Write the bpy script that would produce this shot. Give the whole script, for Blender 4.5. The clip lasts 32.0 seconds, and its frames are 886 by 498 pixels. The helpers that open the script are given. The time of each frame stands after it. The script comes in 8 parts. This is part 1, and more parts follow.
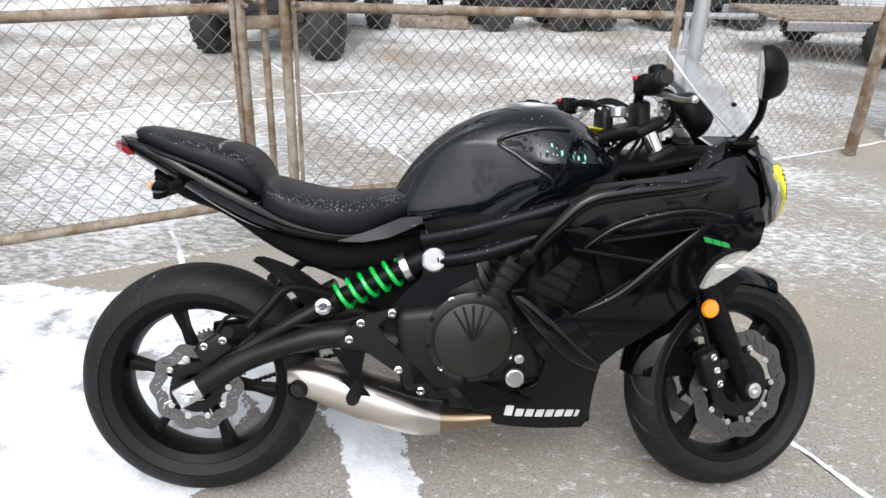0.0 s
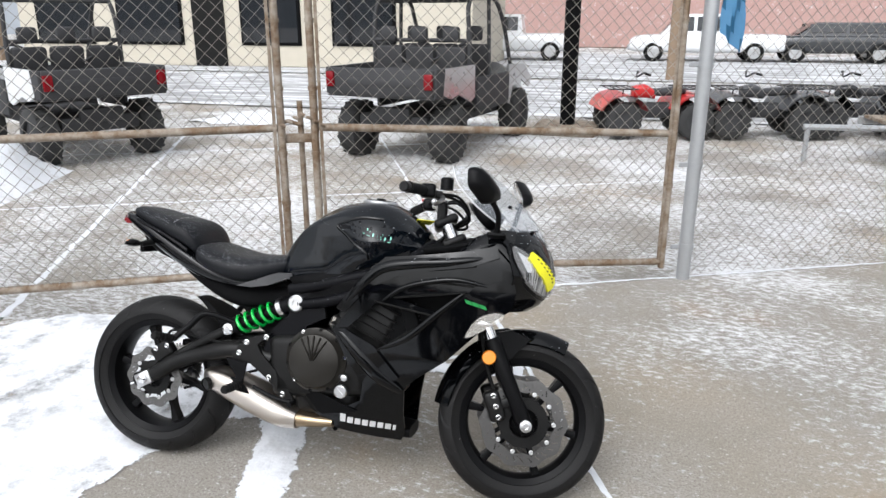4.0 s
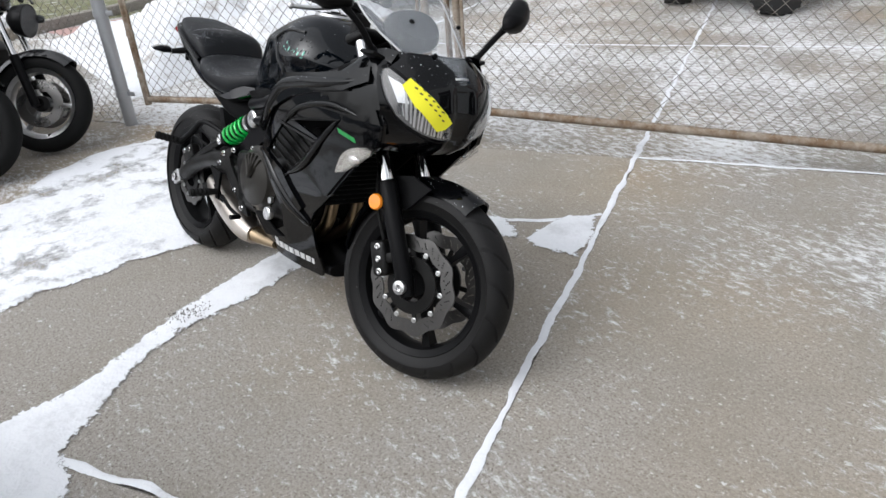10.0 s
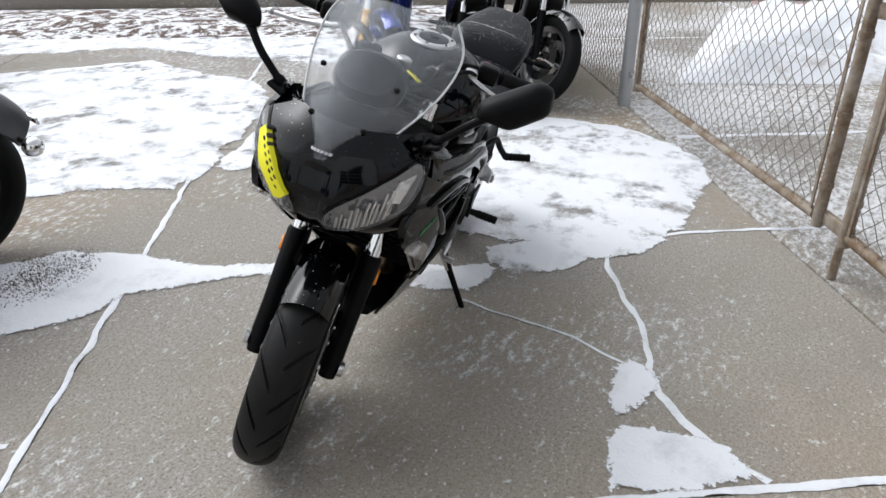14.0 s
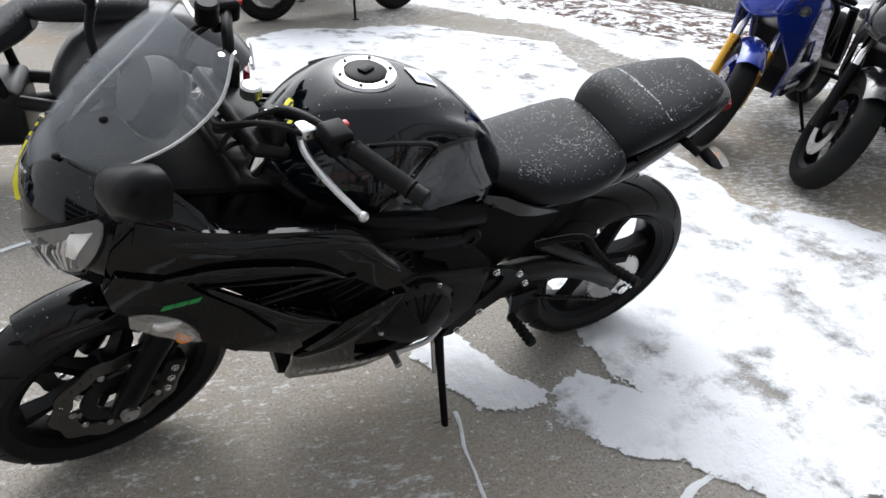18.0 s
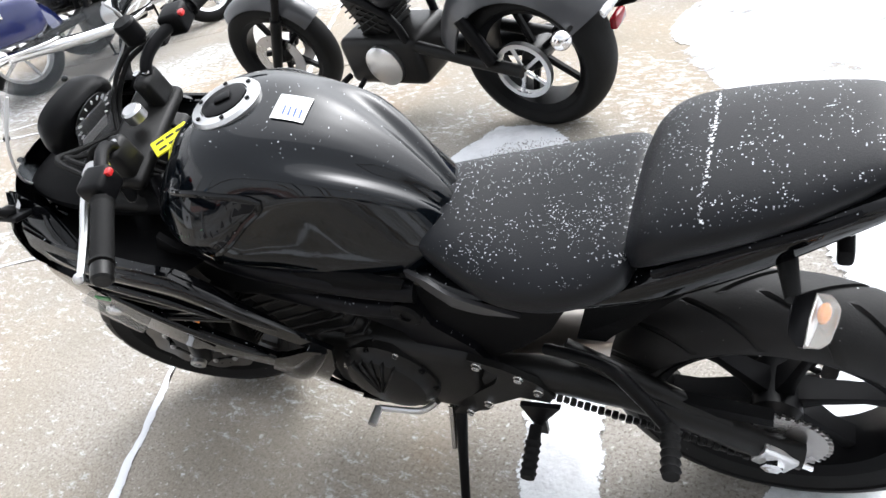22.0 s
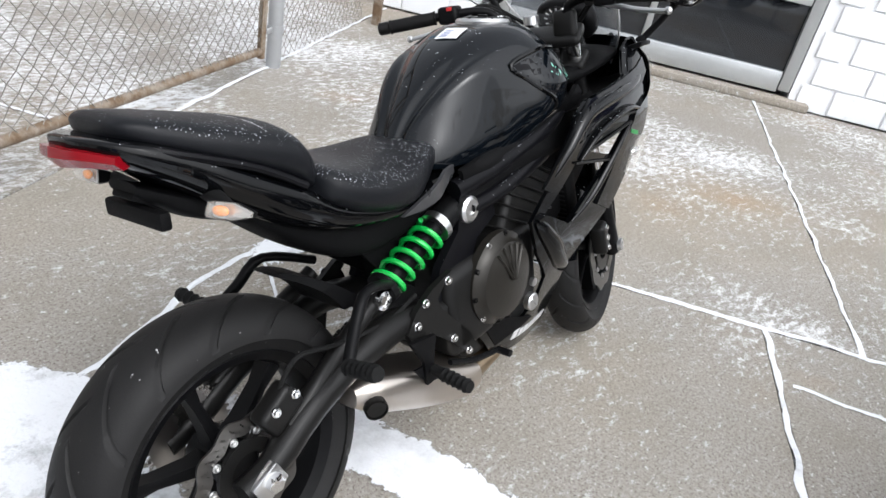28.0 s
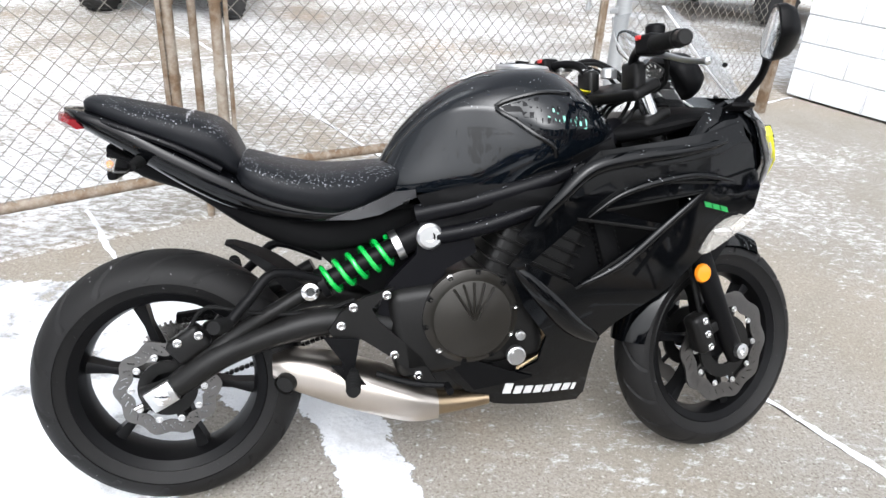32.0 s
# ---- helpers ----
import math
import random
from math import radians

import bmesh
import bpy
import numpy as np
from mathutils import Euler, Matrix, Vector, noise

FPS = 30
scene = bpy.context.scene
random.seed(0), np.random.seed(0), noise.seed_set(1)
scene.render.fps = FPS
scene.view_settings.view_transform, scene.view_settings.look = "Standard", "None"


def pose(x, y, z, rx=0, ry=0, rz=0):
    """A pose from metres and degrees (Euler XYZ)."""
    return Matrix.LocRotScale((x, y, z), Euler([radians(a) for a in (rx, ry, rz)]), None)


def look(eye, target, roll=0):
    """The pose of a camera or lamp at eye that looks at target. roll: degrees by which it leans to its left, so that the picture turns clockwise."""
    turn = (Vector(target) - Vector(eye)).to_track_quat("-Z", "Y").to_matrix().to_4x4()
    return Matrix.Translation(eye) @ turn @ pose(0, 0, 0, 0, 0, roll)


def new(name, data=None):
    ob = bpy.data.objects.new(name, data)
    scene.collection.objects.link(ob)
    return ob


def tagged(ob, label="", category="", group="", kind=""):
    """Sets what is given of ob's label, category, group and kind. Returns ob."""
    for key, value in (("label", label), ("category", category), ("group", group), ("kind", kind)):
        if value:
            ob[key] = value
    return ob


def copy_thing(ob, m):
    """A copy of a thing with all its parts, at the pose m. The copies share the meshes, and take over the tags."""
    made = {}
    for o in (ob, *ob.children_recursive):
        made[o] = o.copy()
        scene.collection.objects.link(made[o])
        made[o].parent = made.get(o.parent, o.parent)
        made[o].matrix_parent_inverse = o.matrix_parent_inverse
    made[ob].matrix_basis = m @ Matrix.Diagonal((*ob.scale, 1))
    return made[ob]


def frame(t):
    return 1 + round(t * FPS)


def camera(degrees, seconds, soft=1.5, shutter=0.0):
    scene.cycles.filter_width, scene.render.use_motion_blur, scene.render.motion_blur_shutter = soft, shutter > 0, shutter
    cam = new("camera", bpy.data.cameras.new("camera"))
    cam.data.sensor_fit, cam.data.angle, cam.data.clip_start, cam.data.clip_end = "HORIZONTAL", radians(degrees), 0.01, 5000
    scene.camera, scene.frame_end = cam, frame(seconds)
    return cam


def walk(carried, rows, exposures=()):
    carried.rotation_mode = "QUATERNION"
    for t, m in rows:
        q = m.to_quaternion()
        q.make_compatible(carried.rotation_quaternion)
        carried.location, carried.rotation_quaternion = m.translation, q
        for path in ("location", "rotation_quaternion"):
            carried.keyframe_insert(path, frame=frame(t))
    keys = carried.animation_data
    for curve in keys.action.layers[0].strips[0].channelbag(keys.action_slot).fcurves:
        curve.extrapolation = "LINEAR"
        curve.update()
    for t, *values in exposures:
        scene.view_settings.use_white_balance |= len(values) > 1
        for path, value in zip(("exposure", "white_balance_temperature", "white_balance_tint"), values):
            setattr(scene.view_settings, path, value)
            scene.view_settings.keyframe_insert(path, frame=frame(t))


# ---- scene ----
cam = camera(63.5, 32.0)
PATH = [
    (0, (0.035, -0.087, 1.419), (0.034, 1.72, 0.561), 2.1),
    (0.5, (0.104, -0.274, 1.463), (0.189, 1.543, 0.63), 2.7),
    (1, (0.286, -0.393, 1.483), (0.124, 1.466, 0.765), 0.7),
    (1.5, (0.473, -0.454, 1.503), (0.196, 1.407, 0.823), 0.7),
    (2, (0.604, -0.575, 1.489), (0.332, 1.292, 0.825), 0.3),
    (2.5, (0.671, -0.581, 1.493), (0.334, 1.251, 0.764), 0.7),
    (3, (0.805, -0.499, 1.509), (0.207, 1.28, 0.82), -0.9),
    (3.5, (1.004, -0.577, 1.608), (0.457, 1.243, 0.985), 0.3),
    (5.5, (1.728, -0.661, 1.622), (0.851, 1.039, 1.038), -2.9),
    (6, (1.866, -0.52, 1.581), (0.803, 1.078, 1.017), -3.6),
    (6.5, (1.982, -0.477, 1.569), (0.79, 0.996, 0.928), -5.2),
    (7, (2.153, -0.486, 1.566), (0.915, 0.927, 0.88), -5.6),
    (7.5, (2.294, -0.391, 1.561), (0.972, 0.958, 0.902), -5.6),
    (8, (2.437, -0.27, 1.541), (1.049, 1.009, 0.876), -5.1),
    (8.5, (2.549, -0.144, 1.487), (1.209, 1.175, 0.806), -5.8),
    (9, (2.595, 0.094, 1.405), (1.216, 1.37, 0.72), -4.2),
    (9.5, (2.46, 0.295, 1.355), (1.02, 1.456, 0.596), -5.2),
    (10, (2.340, 0.486, 1.333), (0.913, 1.555, 0.426), -4.8),
    (10.5, (2.247, 0.817, 1.339), (0.715, 1.708, 0.410), -8.0),
    (11, (2.084, 1.009, 1.328), (0.408, 1.587, 0.403), -9.7),
    (11.5, (2.051, 1.220, 1.332), (0.356, 1.626, 0.351), -9.9),
    (12, (2.124, 1.546, 1.333), (0.404, 1.744, 0.332), -8.3),
    (12.5, (2.125, 1.791, 1.303), (0.420, 1.871, 0.261), -6.2),
    (13, (2.081, 2.023, 1.332), (0.380, 1.965, 0.282), -3.5),
    (13.5, (2.116, 2.313, 1.355), (0.417, 1.853, 0.406), -1.9),
    (14, (2.067, 2.494, 1.359), (0.425, 1.805, 0.447), 0.1),
    (14.5, (1.896, 2.604, 1.361), (0.320, 1.815, 0.417), 4.1),
    (15, (1.745, 2.788, 1.346), (0.296, 1.792, 0.394), 2.3),
    (15.5, (1.619, 2.963, 1.391), (0.353, 1.704, 0.487), 2.6),
    (17.5, (0.808, 3.105, 1.361), (0.078, 1.504, 0.409), 2.4),
    (18, (0.674, 3.025, 1.371), (-0.067, 1.444, 0.396), 3.9),
    (18.5, (0.480, 2.990, 1.369), (0.003, 1.307, 0.400), 2.0),
    (19, (0.282, 2.978, 1.356), (0.112, 1.241, 0.379), 0.5),
    (19.5, (0.154, 2.854, 1.330), (-0.064, 1.160, 0.290), 1.0),
    (20, (0.036, 2.764, 1.341), (-0.047, 1.091, 0.248), -1.2),
    (20.5, (-0.151, 2.745, 1.351), (0.168, 1.096, 0.264), -4.7),
    (21, (-0.308, 2.656, 1.319), (0.217, 1.063, 0.228), -8.2),
    (21.5, (-0.465, 2.540, 1.323), (0.185, 1.000, 0.224), -9.7),
    (22, (-0.674, 2.484, 1.336), (0.319, 1.116, 0.267), -14.9),
    (22.5, (-0.786, 2.426, 1.324), (0.435, 1.224, 0.293), -19.1),
    (23, (-0.891, 2.293, 1.326), (0.316, 1.121, 0.244), -19.3),
    (23.5, (-1.152, 2.192, 1.333), (0.196, 1.112, 0.325), -21.6),
    (24, (-1.289, 2.081, 1.341), (0.148, 1.143, 0.313), -19.2),
    (24.5, (-1.358, 1.892, 1.351), (0.066, 1.088, 0.200), -9.4),
    (25, (-1.524, 1.710, 1.377), (0.144, 1.100, 0.455), -9.6),
    (25.5, (-1.628, 1.532, 1.393), (0.148, 1.199, 0.535), -9.6),
    (26, (-1.559, 1.388, 1.367), (0.251, 1.248, 0.528), -5.9),
    (26.5, (-1.506, 1.230, 1.392), (0.285, 1.361, 0.512), -2.4),
    (28.5, (-0.951, 0.525, 1.33), (0.255, 1.736, 0.289), 14.4),
    (29, (-0.796, 0.472, 1.34), (0.307, 1.757, 0.277), 14.3),
    (29.5, (-0.663, 0.455, 1.347), (0.443, 1.77, 0.323), 13.8),
    (30, (-0.495, 0.386, 1.344), (0.254, 1.922, 0.304), 10.9),
    (30.5, (-0.419, 0.283, 1.369), (0.148, 1.927, 0.381), 10.4),
    (31, (-0.41, 0.098, 1.377), (0.134, 1.795, 0.467), 11.2),
    (31.5, (-0.32, 0.033, 1.394), (0.136, 1.761, 0.497), 7.2),
    (32, (-0.188, 0.039, 1.386), (0.1, 1.781, 0.448), 4.0),
]
SKY, SUN = 0.145, 0.55
walk(cam, [(t, look(eye, target, roll)) for t, eye, target, roll in PATH], [(t, stops, 6200, 10) for t, stops in ((0.0, 0.80), (3.0, 0.66), (6.0, 0.56), (8.0, 0.42), (11.0, 0.42), (13.0, 0.48), (15.0, 0.36), (18.0, 0.62), (20.0, 0.78), (22.0, 1.46), (23.6, 1.55), (25.0, 0.80), (26.2, 0.52), (28.5, 0.86), (30.0, 0.90), (32.0, 1.12))])

# ---- world and light: a bright overcast winter day ----
world = bpy.data.worlds.new("overcast_sky")
scene.world = world
world.use_nodes = True
wn, wl = world.node_tree.nodes, world.node_tree.links
sky = wn.new("ShaderNodeTexSky")
sky.sky_type, sky.sun_disc = "NISHITA", False
sky.sun_elevation, sky.sun_rotation = radians(52), radians(190)
sky.dust_density, sky.air_density = 6.0, 1.5
grey = wn.new("ShaderNodeHueSaturation")
grey.inputs["Saturation"].default_value = 0.12
wl.new(sky.outputs["Color"], grey.inputs["Color"])
wl.new(grey.outputs["Color"], wn["Background"].inputs["Color"])
wn["Background"].inputs["Strength"].default_value = SKY
sun = new("sun", bpy.data.lights.new("sun", "SUN"))
sun.data.energy, sun.data.angle, sun.data.color = SUN, radians(100), (1.0, 0.99, 0.985)
sun.matrix_world = look((-4, -23, 30), (0, 0, 0))


# ---- materials ----
class Nodes:
    """A small wrapper that makes node materials short to write."""

    def __init__(self, name):
        self.mat = bpy.data.materials.new(name)
        self.mat.use_nodes = True
        self.n, self.l = self.mat.node_tree.nodes, self.mat.node_tree.links
        self.b = self.n["Principled BSDF"]
        self.co = self.n.new("ShaderNodeTexCoord").outputs["Object"]

    def put(self, sock, v):
        if isinstance(v, bpy.types.NodeSocket):
            self.l.new(v, sock)
        elif isinstance(v, (tuple, list)) and len(v) == 3 and sock.type == "RGBA":
            sock.default_value = (*v, 1)
        else:
            sock.default_value = v

    def set(self, **kw):
        for k, v in kw.items():
            self.put(self.b.inputs[k.replace("_", " ")], v)
        return self

    def noise(self, scale, detail=6, rough=0.6, stretch=None, co=None):
        t = self.n.new("ShaderNodeTexNoise")
        t.inputs["Scale"].default_value, t.inputs["Detail"].default_value, t.inputs["Roughness"].default_value = scale, detail, rough
        c = co or self.co
        if stretch:
            m = self.n.new("ShaderNodeMapping")
            m.inputs["Scale"].default_value = stretch[:3]
            m.inputs["Rotation"].default_value = (0, 0, radians(stretch[3]) if len(stretch) > 3 else 0)
            self.l.new(c, m.inputs["Vector"])
            c = m.outputs["Vector"]
        self.l.new(c, t.inputs["Vector"])
        return t.outputs["Fac"]

    def voronoi(self, scale, feature="F1"):
        t = self.n.new("ShaderNodeTexVoronoi")
        t.feature = feature
        t.inputs["Scale"].default_value = scale
        self.l.new(self.co, t.inputs["Vector"])
        return t.outputs["Distance"]

    def ramp(self, fac, *stops):
        r = self.n.new("ShaderNodeValToRGB")
        e = r.color_ramp.elements
        while len(e) < len(stops):
            e.new(0.5)
        for s, (p, c) in zip(e, stops):
            s.position = p
            s.color = (c, c, c, 1) if isinstance(c, (int, float)) else (*c, 1)
        self.l.new(fac, r.inputs["Fac"])
        return r.outputs["Color"]

    def mix(self, fac, a, b):
        m = self.n.new("ShaderNodeMix")
        m.data_type = "RGBA"
        self.put(m.inputs[0], fac)
        self.put(m.inputs[6], a)
        self.put(m.inputs[7], b)
        return m.outputs[2]

    def math(self, op, a, b=0.0, c=0.0):
        m = self.n.new("ShaderNodeMath")
        m.operation = op
        for s, v in zip(m.inputs, (a, b, c)):
            self.put(s, v)
        return m.outputs[0]

    def split(self):
        s = self.n.new("ShaderNodeSeparateXYZ")
        self.l.new(self.co, s.inputs[0])
        return s.outputs

    def rand(self):
        return self.n.new("ShaderNodeObjectInfo").outputs["Random"]

    def bump(self, height, strength=0.3, dist=0.01):
        b = self.n.new("ShaderNodeBump")
        b.inputs["Strength"].default_value, b.inputs["Distance"].default_value = strength, dist
        self.l.new(height, b.inputs["Height"])
        self.l.new(b.outputs["Normal"], self.b.inputs["Normal"])
        return self


def plain(name, color, rough=0.5, metal=0.0, vary=0.25, scale=40, bump=0.15, coat=0.0, spec=0.5):
    """Colour with grain at two scales, a little unevenness of gloss and a fine relief."""
    k = Nodes(name)
    fine, wide = k.noise(scale, 8), k.noise(scale * 0.07, 4)
    lo, hi = [c * (1 - vary) for c in color], [min(1, c * (1 + vary)) for c in color]
    k.set(Base_Color=k.mix(k.math("ADD", k.math("MULTIPLY", fine, 0.5), k.math("MULTIPLY", wide, 0.5)), lo, hi))
    k.set(Metallic=metal, Coat_Weight=coat, Coat_Roughness=0.05, Specular_IOR_Level=spec)
    k.set(Roughness=k.math("ADD", k.math("MULTIPLY", wide, 0.2), max(rough - 0.1, 0.02)))
    if bump:
        k.bump(fine, bump, 0.002)
    return k.mat


def flecked(name, color, rough, coat=0.0, cover=0.3, size=230, bump=0.3, vary=0.3, spec=0.3):
    """A dark surface with grains of dry snow lying on whatever faces upward."""
    k = Nodes(name)
    geo = k.n.new("ShaderNodeNewGeometry")
    up = k.n.new("ShaderNodeSeparateXYZ")
    k.l.new(geo.outputs["Normal"], up.inputs[0])
    lying = k.ramp(up.outputs[2], (0.45, 0.0), (0.85, 1.0))
    cells = k.n.new("ShaderNodeTexVoronoi")
    cells.inputs["Scale"].default_value = size
    k.l.new(k.co, cells.inputs["Vector"])
    pick = k.n.new("ShaderNodeSeparateColor")
    k.l.new(cells.outputs["Color"], pick.inputs["Color"])
    patchy = k.math("MULTIPLY", k.ramp(k.noise(11, 4), (0.42, 0.08), (0.64, 1.0)), cover)
    chosen = k.math("LESS_THAN", pick.outputs[0], patchy)
    rim = k.math("ADD", cells.outputs["Distance"], k.math("MULTIPLY", k.math("SUBTRACT", k.noise(size * 2.2, 3), 0.5), 0.9))
    size_of = k.math("MULTIPLY", pick.outputs[1], pick.outputs[1])
    grain = k.math("LESS_THAN", rim, k.math("ADD", k.math("MULTIPLY", size_of, 0.42), 0.10))
    snow = k.math("MULTIPLY", k.math("MULTIPLY", chosen, grain), lying)
    fine = k.noise(420, 6)
    lo, hi = [c * (1 - vary) for c in color], [c * (1 + vary) for c in color]
    k.set(Base_Color=k.mix(snow, k.mix(k.noise(7, 4), lo, hi), (0.52, 0.54, 0.57)), Coat_Weight=coat, Coat_Roughness=0.04, Specular_IOR_Level=spec)
    k.set(Roughness=k.math("ADD", k.math("MULTIPLY", snow, 0.5), rough))
    k.bump(k.math("ADD", k.math("MULTIPLY", snow, 1.5), k.math("MULTIPLY", fine, bump)), 0.35, 0.002)
    return k.mat


def concrete_mat(name, lo, hi):
    k = Nodes(name)
    geo = k.n.new("ShaderNodeNewGeometry")
    k.co = geo.outputs["Position"]
    wide, mid, grit = k.noise(0.55, 5), k.noise(5, 6), k.noise(120, 5, 0.7)
    base = k.mix(wide, (0.258, 0.240, 0.216), (0.375, 0.354, 0.327))
    base = k.mix(k.math("MULTIPLY", mid, 0.5), base, (0.33, 0.312, 0.288))
    base = k.mix(k.ramp(grit, (0.37, 1.0), (0.47, 0.0)), base, (0.10, 0.085, 0.07))
    base = k.mix(k.ramp(k.noise(38, 6, 0.7), (0.30, 0.85), (0.37, 0.0)), base, (0.09, 0.075, 0.06))
    base = k.mix(k.ramp(k.noise(0.45, 4, 0.5), (0.46, 0.0), (0.64, 0.75)), base, (0.34, 0.275, 0.195))
    base = k.mix(k.ramp(k.noise(75, 9, 0.8), (0.40, 0.6), (0.60, 0.0)), base, (0.16, 0.14, 0.115))
    base = k.mix(k.ramp(k.noise(2.2, 6, 0.65), (0.46, 0.0), (0.70, 0.55)), base, (0.20, 0.18, 0.145))
    base = k.mix(k.ramp(k.noise(210, 4, 0.6), (0.60, 0.0), (0.68, 0.7)), base, (0.50, 0.47, 0.42))
    base = k.mix(k.ramp(k.noise(60, 4, 0.6), (0.62, 0.0), (0.70, 0.8)), base, (0.55, 0.53, 0.49))
    rust = k.math("MULTIPLY", k.ramp(k.noise(0.9, 3), (0.60, 0.0), (0.72, 0.5)), k.noise(6, 5))
    base = k.mix(rust, base, (0.30, 0.17, 0.08))
    # dry snow blown in streaks across the slabs
    drift = k.math("MULTIPLY", k.noise(24, 10, 0.82, (0.7, 1.3, 1, 25)), k.math("ADD", k.noise(0.75, 4), 0.42))
    dust = k.ramp(drift, (lo, 0.0), (hi, 0.9))
    crumbs = k.math("MULTIPLY", k.ramp(k.noise(30, 5, 0.55), (0.655, 0.0), (0.685, 0.8)), k.ramp(k.noise(1.6, 4), (0.42, 0.1), (0.62, 1.0)))
    snow = k.math("MAXIMUM", dust, crumbs)
    k.set(Base_Color=k.mix(snow, base, (0.68, 0.69, 0.70)), Roughness=0.85, Specular_IOR_Level=0.25)
    k.bump(k.math("ADD", grit, k.math("MULTIPLY", snow, 0.8)), 0.5, 0.004)
    return k.mat


def snow_mat(name, dirt=0.0, feather=True):
    """Snow; feathered kinds thin out to loose grains where the layer's own depth runs out."""
    k = Nodes(name)
    k.co = k.n.new("ShaderNodeNewGeometry").outputs["Position"]
    wide, fine = k.noise(2.5, 5), k.noise(90, 6)
    col = k.mix(wide, (0.62, 0.64, 0.67), (0.74, 0.75, 0.77))
    worn = k.math("MULTIPLY", k.ramp(k.noise(4.5, 12, 0.72), (0.50, 0.0), (0.64, 0.9)), k.ramp(k.noise(1.1, 4), (0.38, 0.0), (0.54, 1.0)))
    if feather:
        a = k.n.new("ShaderNodeAttribute")
        a.attribute_name = "depth"
        loose = k.math("ADD", k.math("MULTIPLY", k.noise(55, 6, 0.7), 1.3), k.math("MULTIPLY", k.noise(9, 5), 0.5))
        solid = k.ramp(k.math("SUBTRACT", k.math("MULTIPLY", a.outputs["Fac"], 1.5), k.math("SUBTRACT", loose, 0.45)), (0.0, 0.0), (0.10, 1.0))
        k.set(Alpha=k.math("MULTIPLY", solid, k.math("SUBTRACT", 1.0, k.math("MULTIPLY", worn, dirt))))
    else:
        col = k.mix(k.math("MULTIPLY", worn, dirt), col, (0.30, 0.26, 0.22))
    k.set(Base_Color=col, Roughness=0.75, Specular_IOR_Level=0.3)
    k.bump(k.math("ADD", fine, k.math("MULTIPLY", k.noise(16, 6), 3.0)), 0.45, 0.008)
    return k.mat


def pane_mat(name, tint, rough=0.02, alpha=0.3):
    k = Nodes(name)
    k.set(Base_Color=tint, Roughness=k.math("ADD", k.math("MULTIPLY", k.noise(9, 3), 0.04), rough), Alpha=alpha, Specular_IOR_Level=0.6)
    return k.mat


def tyre_mat(name):
    """Dusty rubber with scattered grains of snow."""
    k = Nodes(name)
    dusty = k.mix(k.noise(14, 6), (0.006, 0.006, 0.0065), (0.013, 0.0125, 0.012))
    dusty = k.mix(k.ramp(k.noise(90, 5), (0.70, 0.0), (0.76, 0.8)), dusty, (0.6, 0.6, 0.6))
    k.set(Base_Color=dusty, Roughness=0.55, Specular_IOR_Level=0.17)
    k.bump(k.noise(200, 4), 0.15, 0.003)
    return k.mat


STREAKED, CONCRETE, SNOWY_CONCRETE, SNOW, SNOW_WORN, SNOW_DEEP = concrete_mat("streaked_concrete", 0.47, 0.58), concrete_mat("worn_concrete", 0.52, 0.62), concrete_mat("snow_blown_concrete", 0.42, 0.53), snow_mat("fresh_snow", 0.25), snow_mat("trodden_snow", 0.95), snow_mat("deep_snow", 0.65, False)
GLOSS = flecked("black_gloss_paint", (0.0016, 0.0018, 0.0022), 0.06, 0.05, 0.09, 330, 0.0, spec=0.27)
TANKPAINT = flecked("black_tank_paint", (0.002, 0.003, 0.0045), 0.05, 0.06, 0.05, 340, 0.0, spec=0.34)
SATIN = plain("black_satin_plastic", (0.004, 0.004, 0.0044), 0.36, 0, 0.3, 60, 0.1, 0, 0.09)
MATTE = plain("black_grained_plastic", (0.004, 0.004, 0.0043), 0.60, 0, 0.35, 300, 0.3, 0, 0.06)
CASTING = plain("black_cast_metal", (0.008, 0.0078, 0.0076), 0.36, 0.1, 0.3, 150, 0.2, 0, 0.20)
ENGINE = plain("bronze_black_casting", (0.022, 0.020, 0.017), 0.32, 0.4, 0.25, 120, 0.15, 0, 0.35)
DISC = plain("worn_disc_steel", (0.16, 0.155, 0.15), 0.34, 1.0, 0.25, 60, 0.1)
FRAMEPAINT = flecked("black_frame_enamel", (0.004, 0.004, 0.005), 0.30, 0.0, 0.12, 330, 0.1, spec=0.10)
VINYL = flecked("black_seat_vinyl", (0.005, 0.0056, 0.0072), 0.44, 0.0, 0.42, 370, 0.6, spec=0.20)
RUBBER = plain("black_rubber", (0.006, 0.006, 0.006), 0.7, 0, 0.3, 120, 0.4, 0, 0.15)
STEEL = plain("brushed_steel", (0.40, 0.385, 0.37), 0.28, 1.0, 0.12, 90, 0.12)
MUFFLER = plain("brushed_muffler_steel", (0.56, 0.51, 0.46), 0.30, 1.0, 0.15, 25, 0.08)
HEATED = plain("heat_tinted_steel", (0.34, 0.26, 0.17), 0.30, 1.0, 0.3, 20, 0.08)
CHROME = plain("chrome", (0.80, 0.80, 0.80), 0.08, 1.0, 0.05, 60, 0.0)
ALLOY = plain("silver_alloy", (0.62, 0.62, 0.62), 0.30, 1.0, 0.1, 80, 0.1)
GREEN = plain("green_spring_paint", (0.01, 0.42, 0.06), 0.25, 0.2, 0.15, 80, 0.05, 0.6)
GREENMARK = plain("green_lettering", (0.015, 0.22, 0.05), 0.4, 0, 0.2, 60, 0.0)
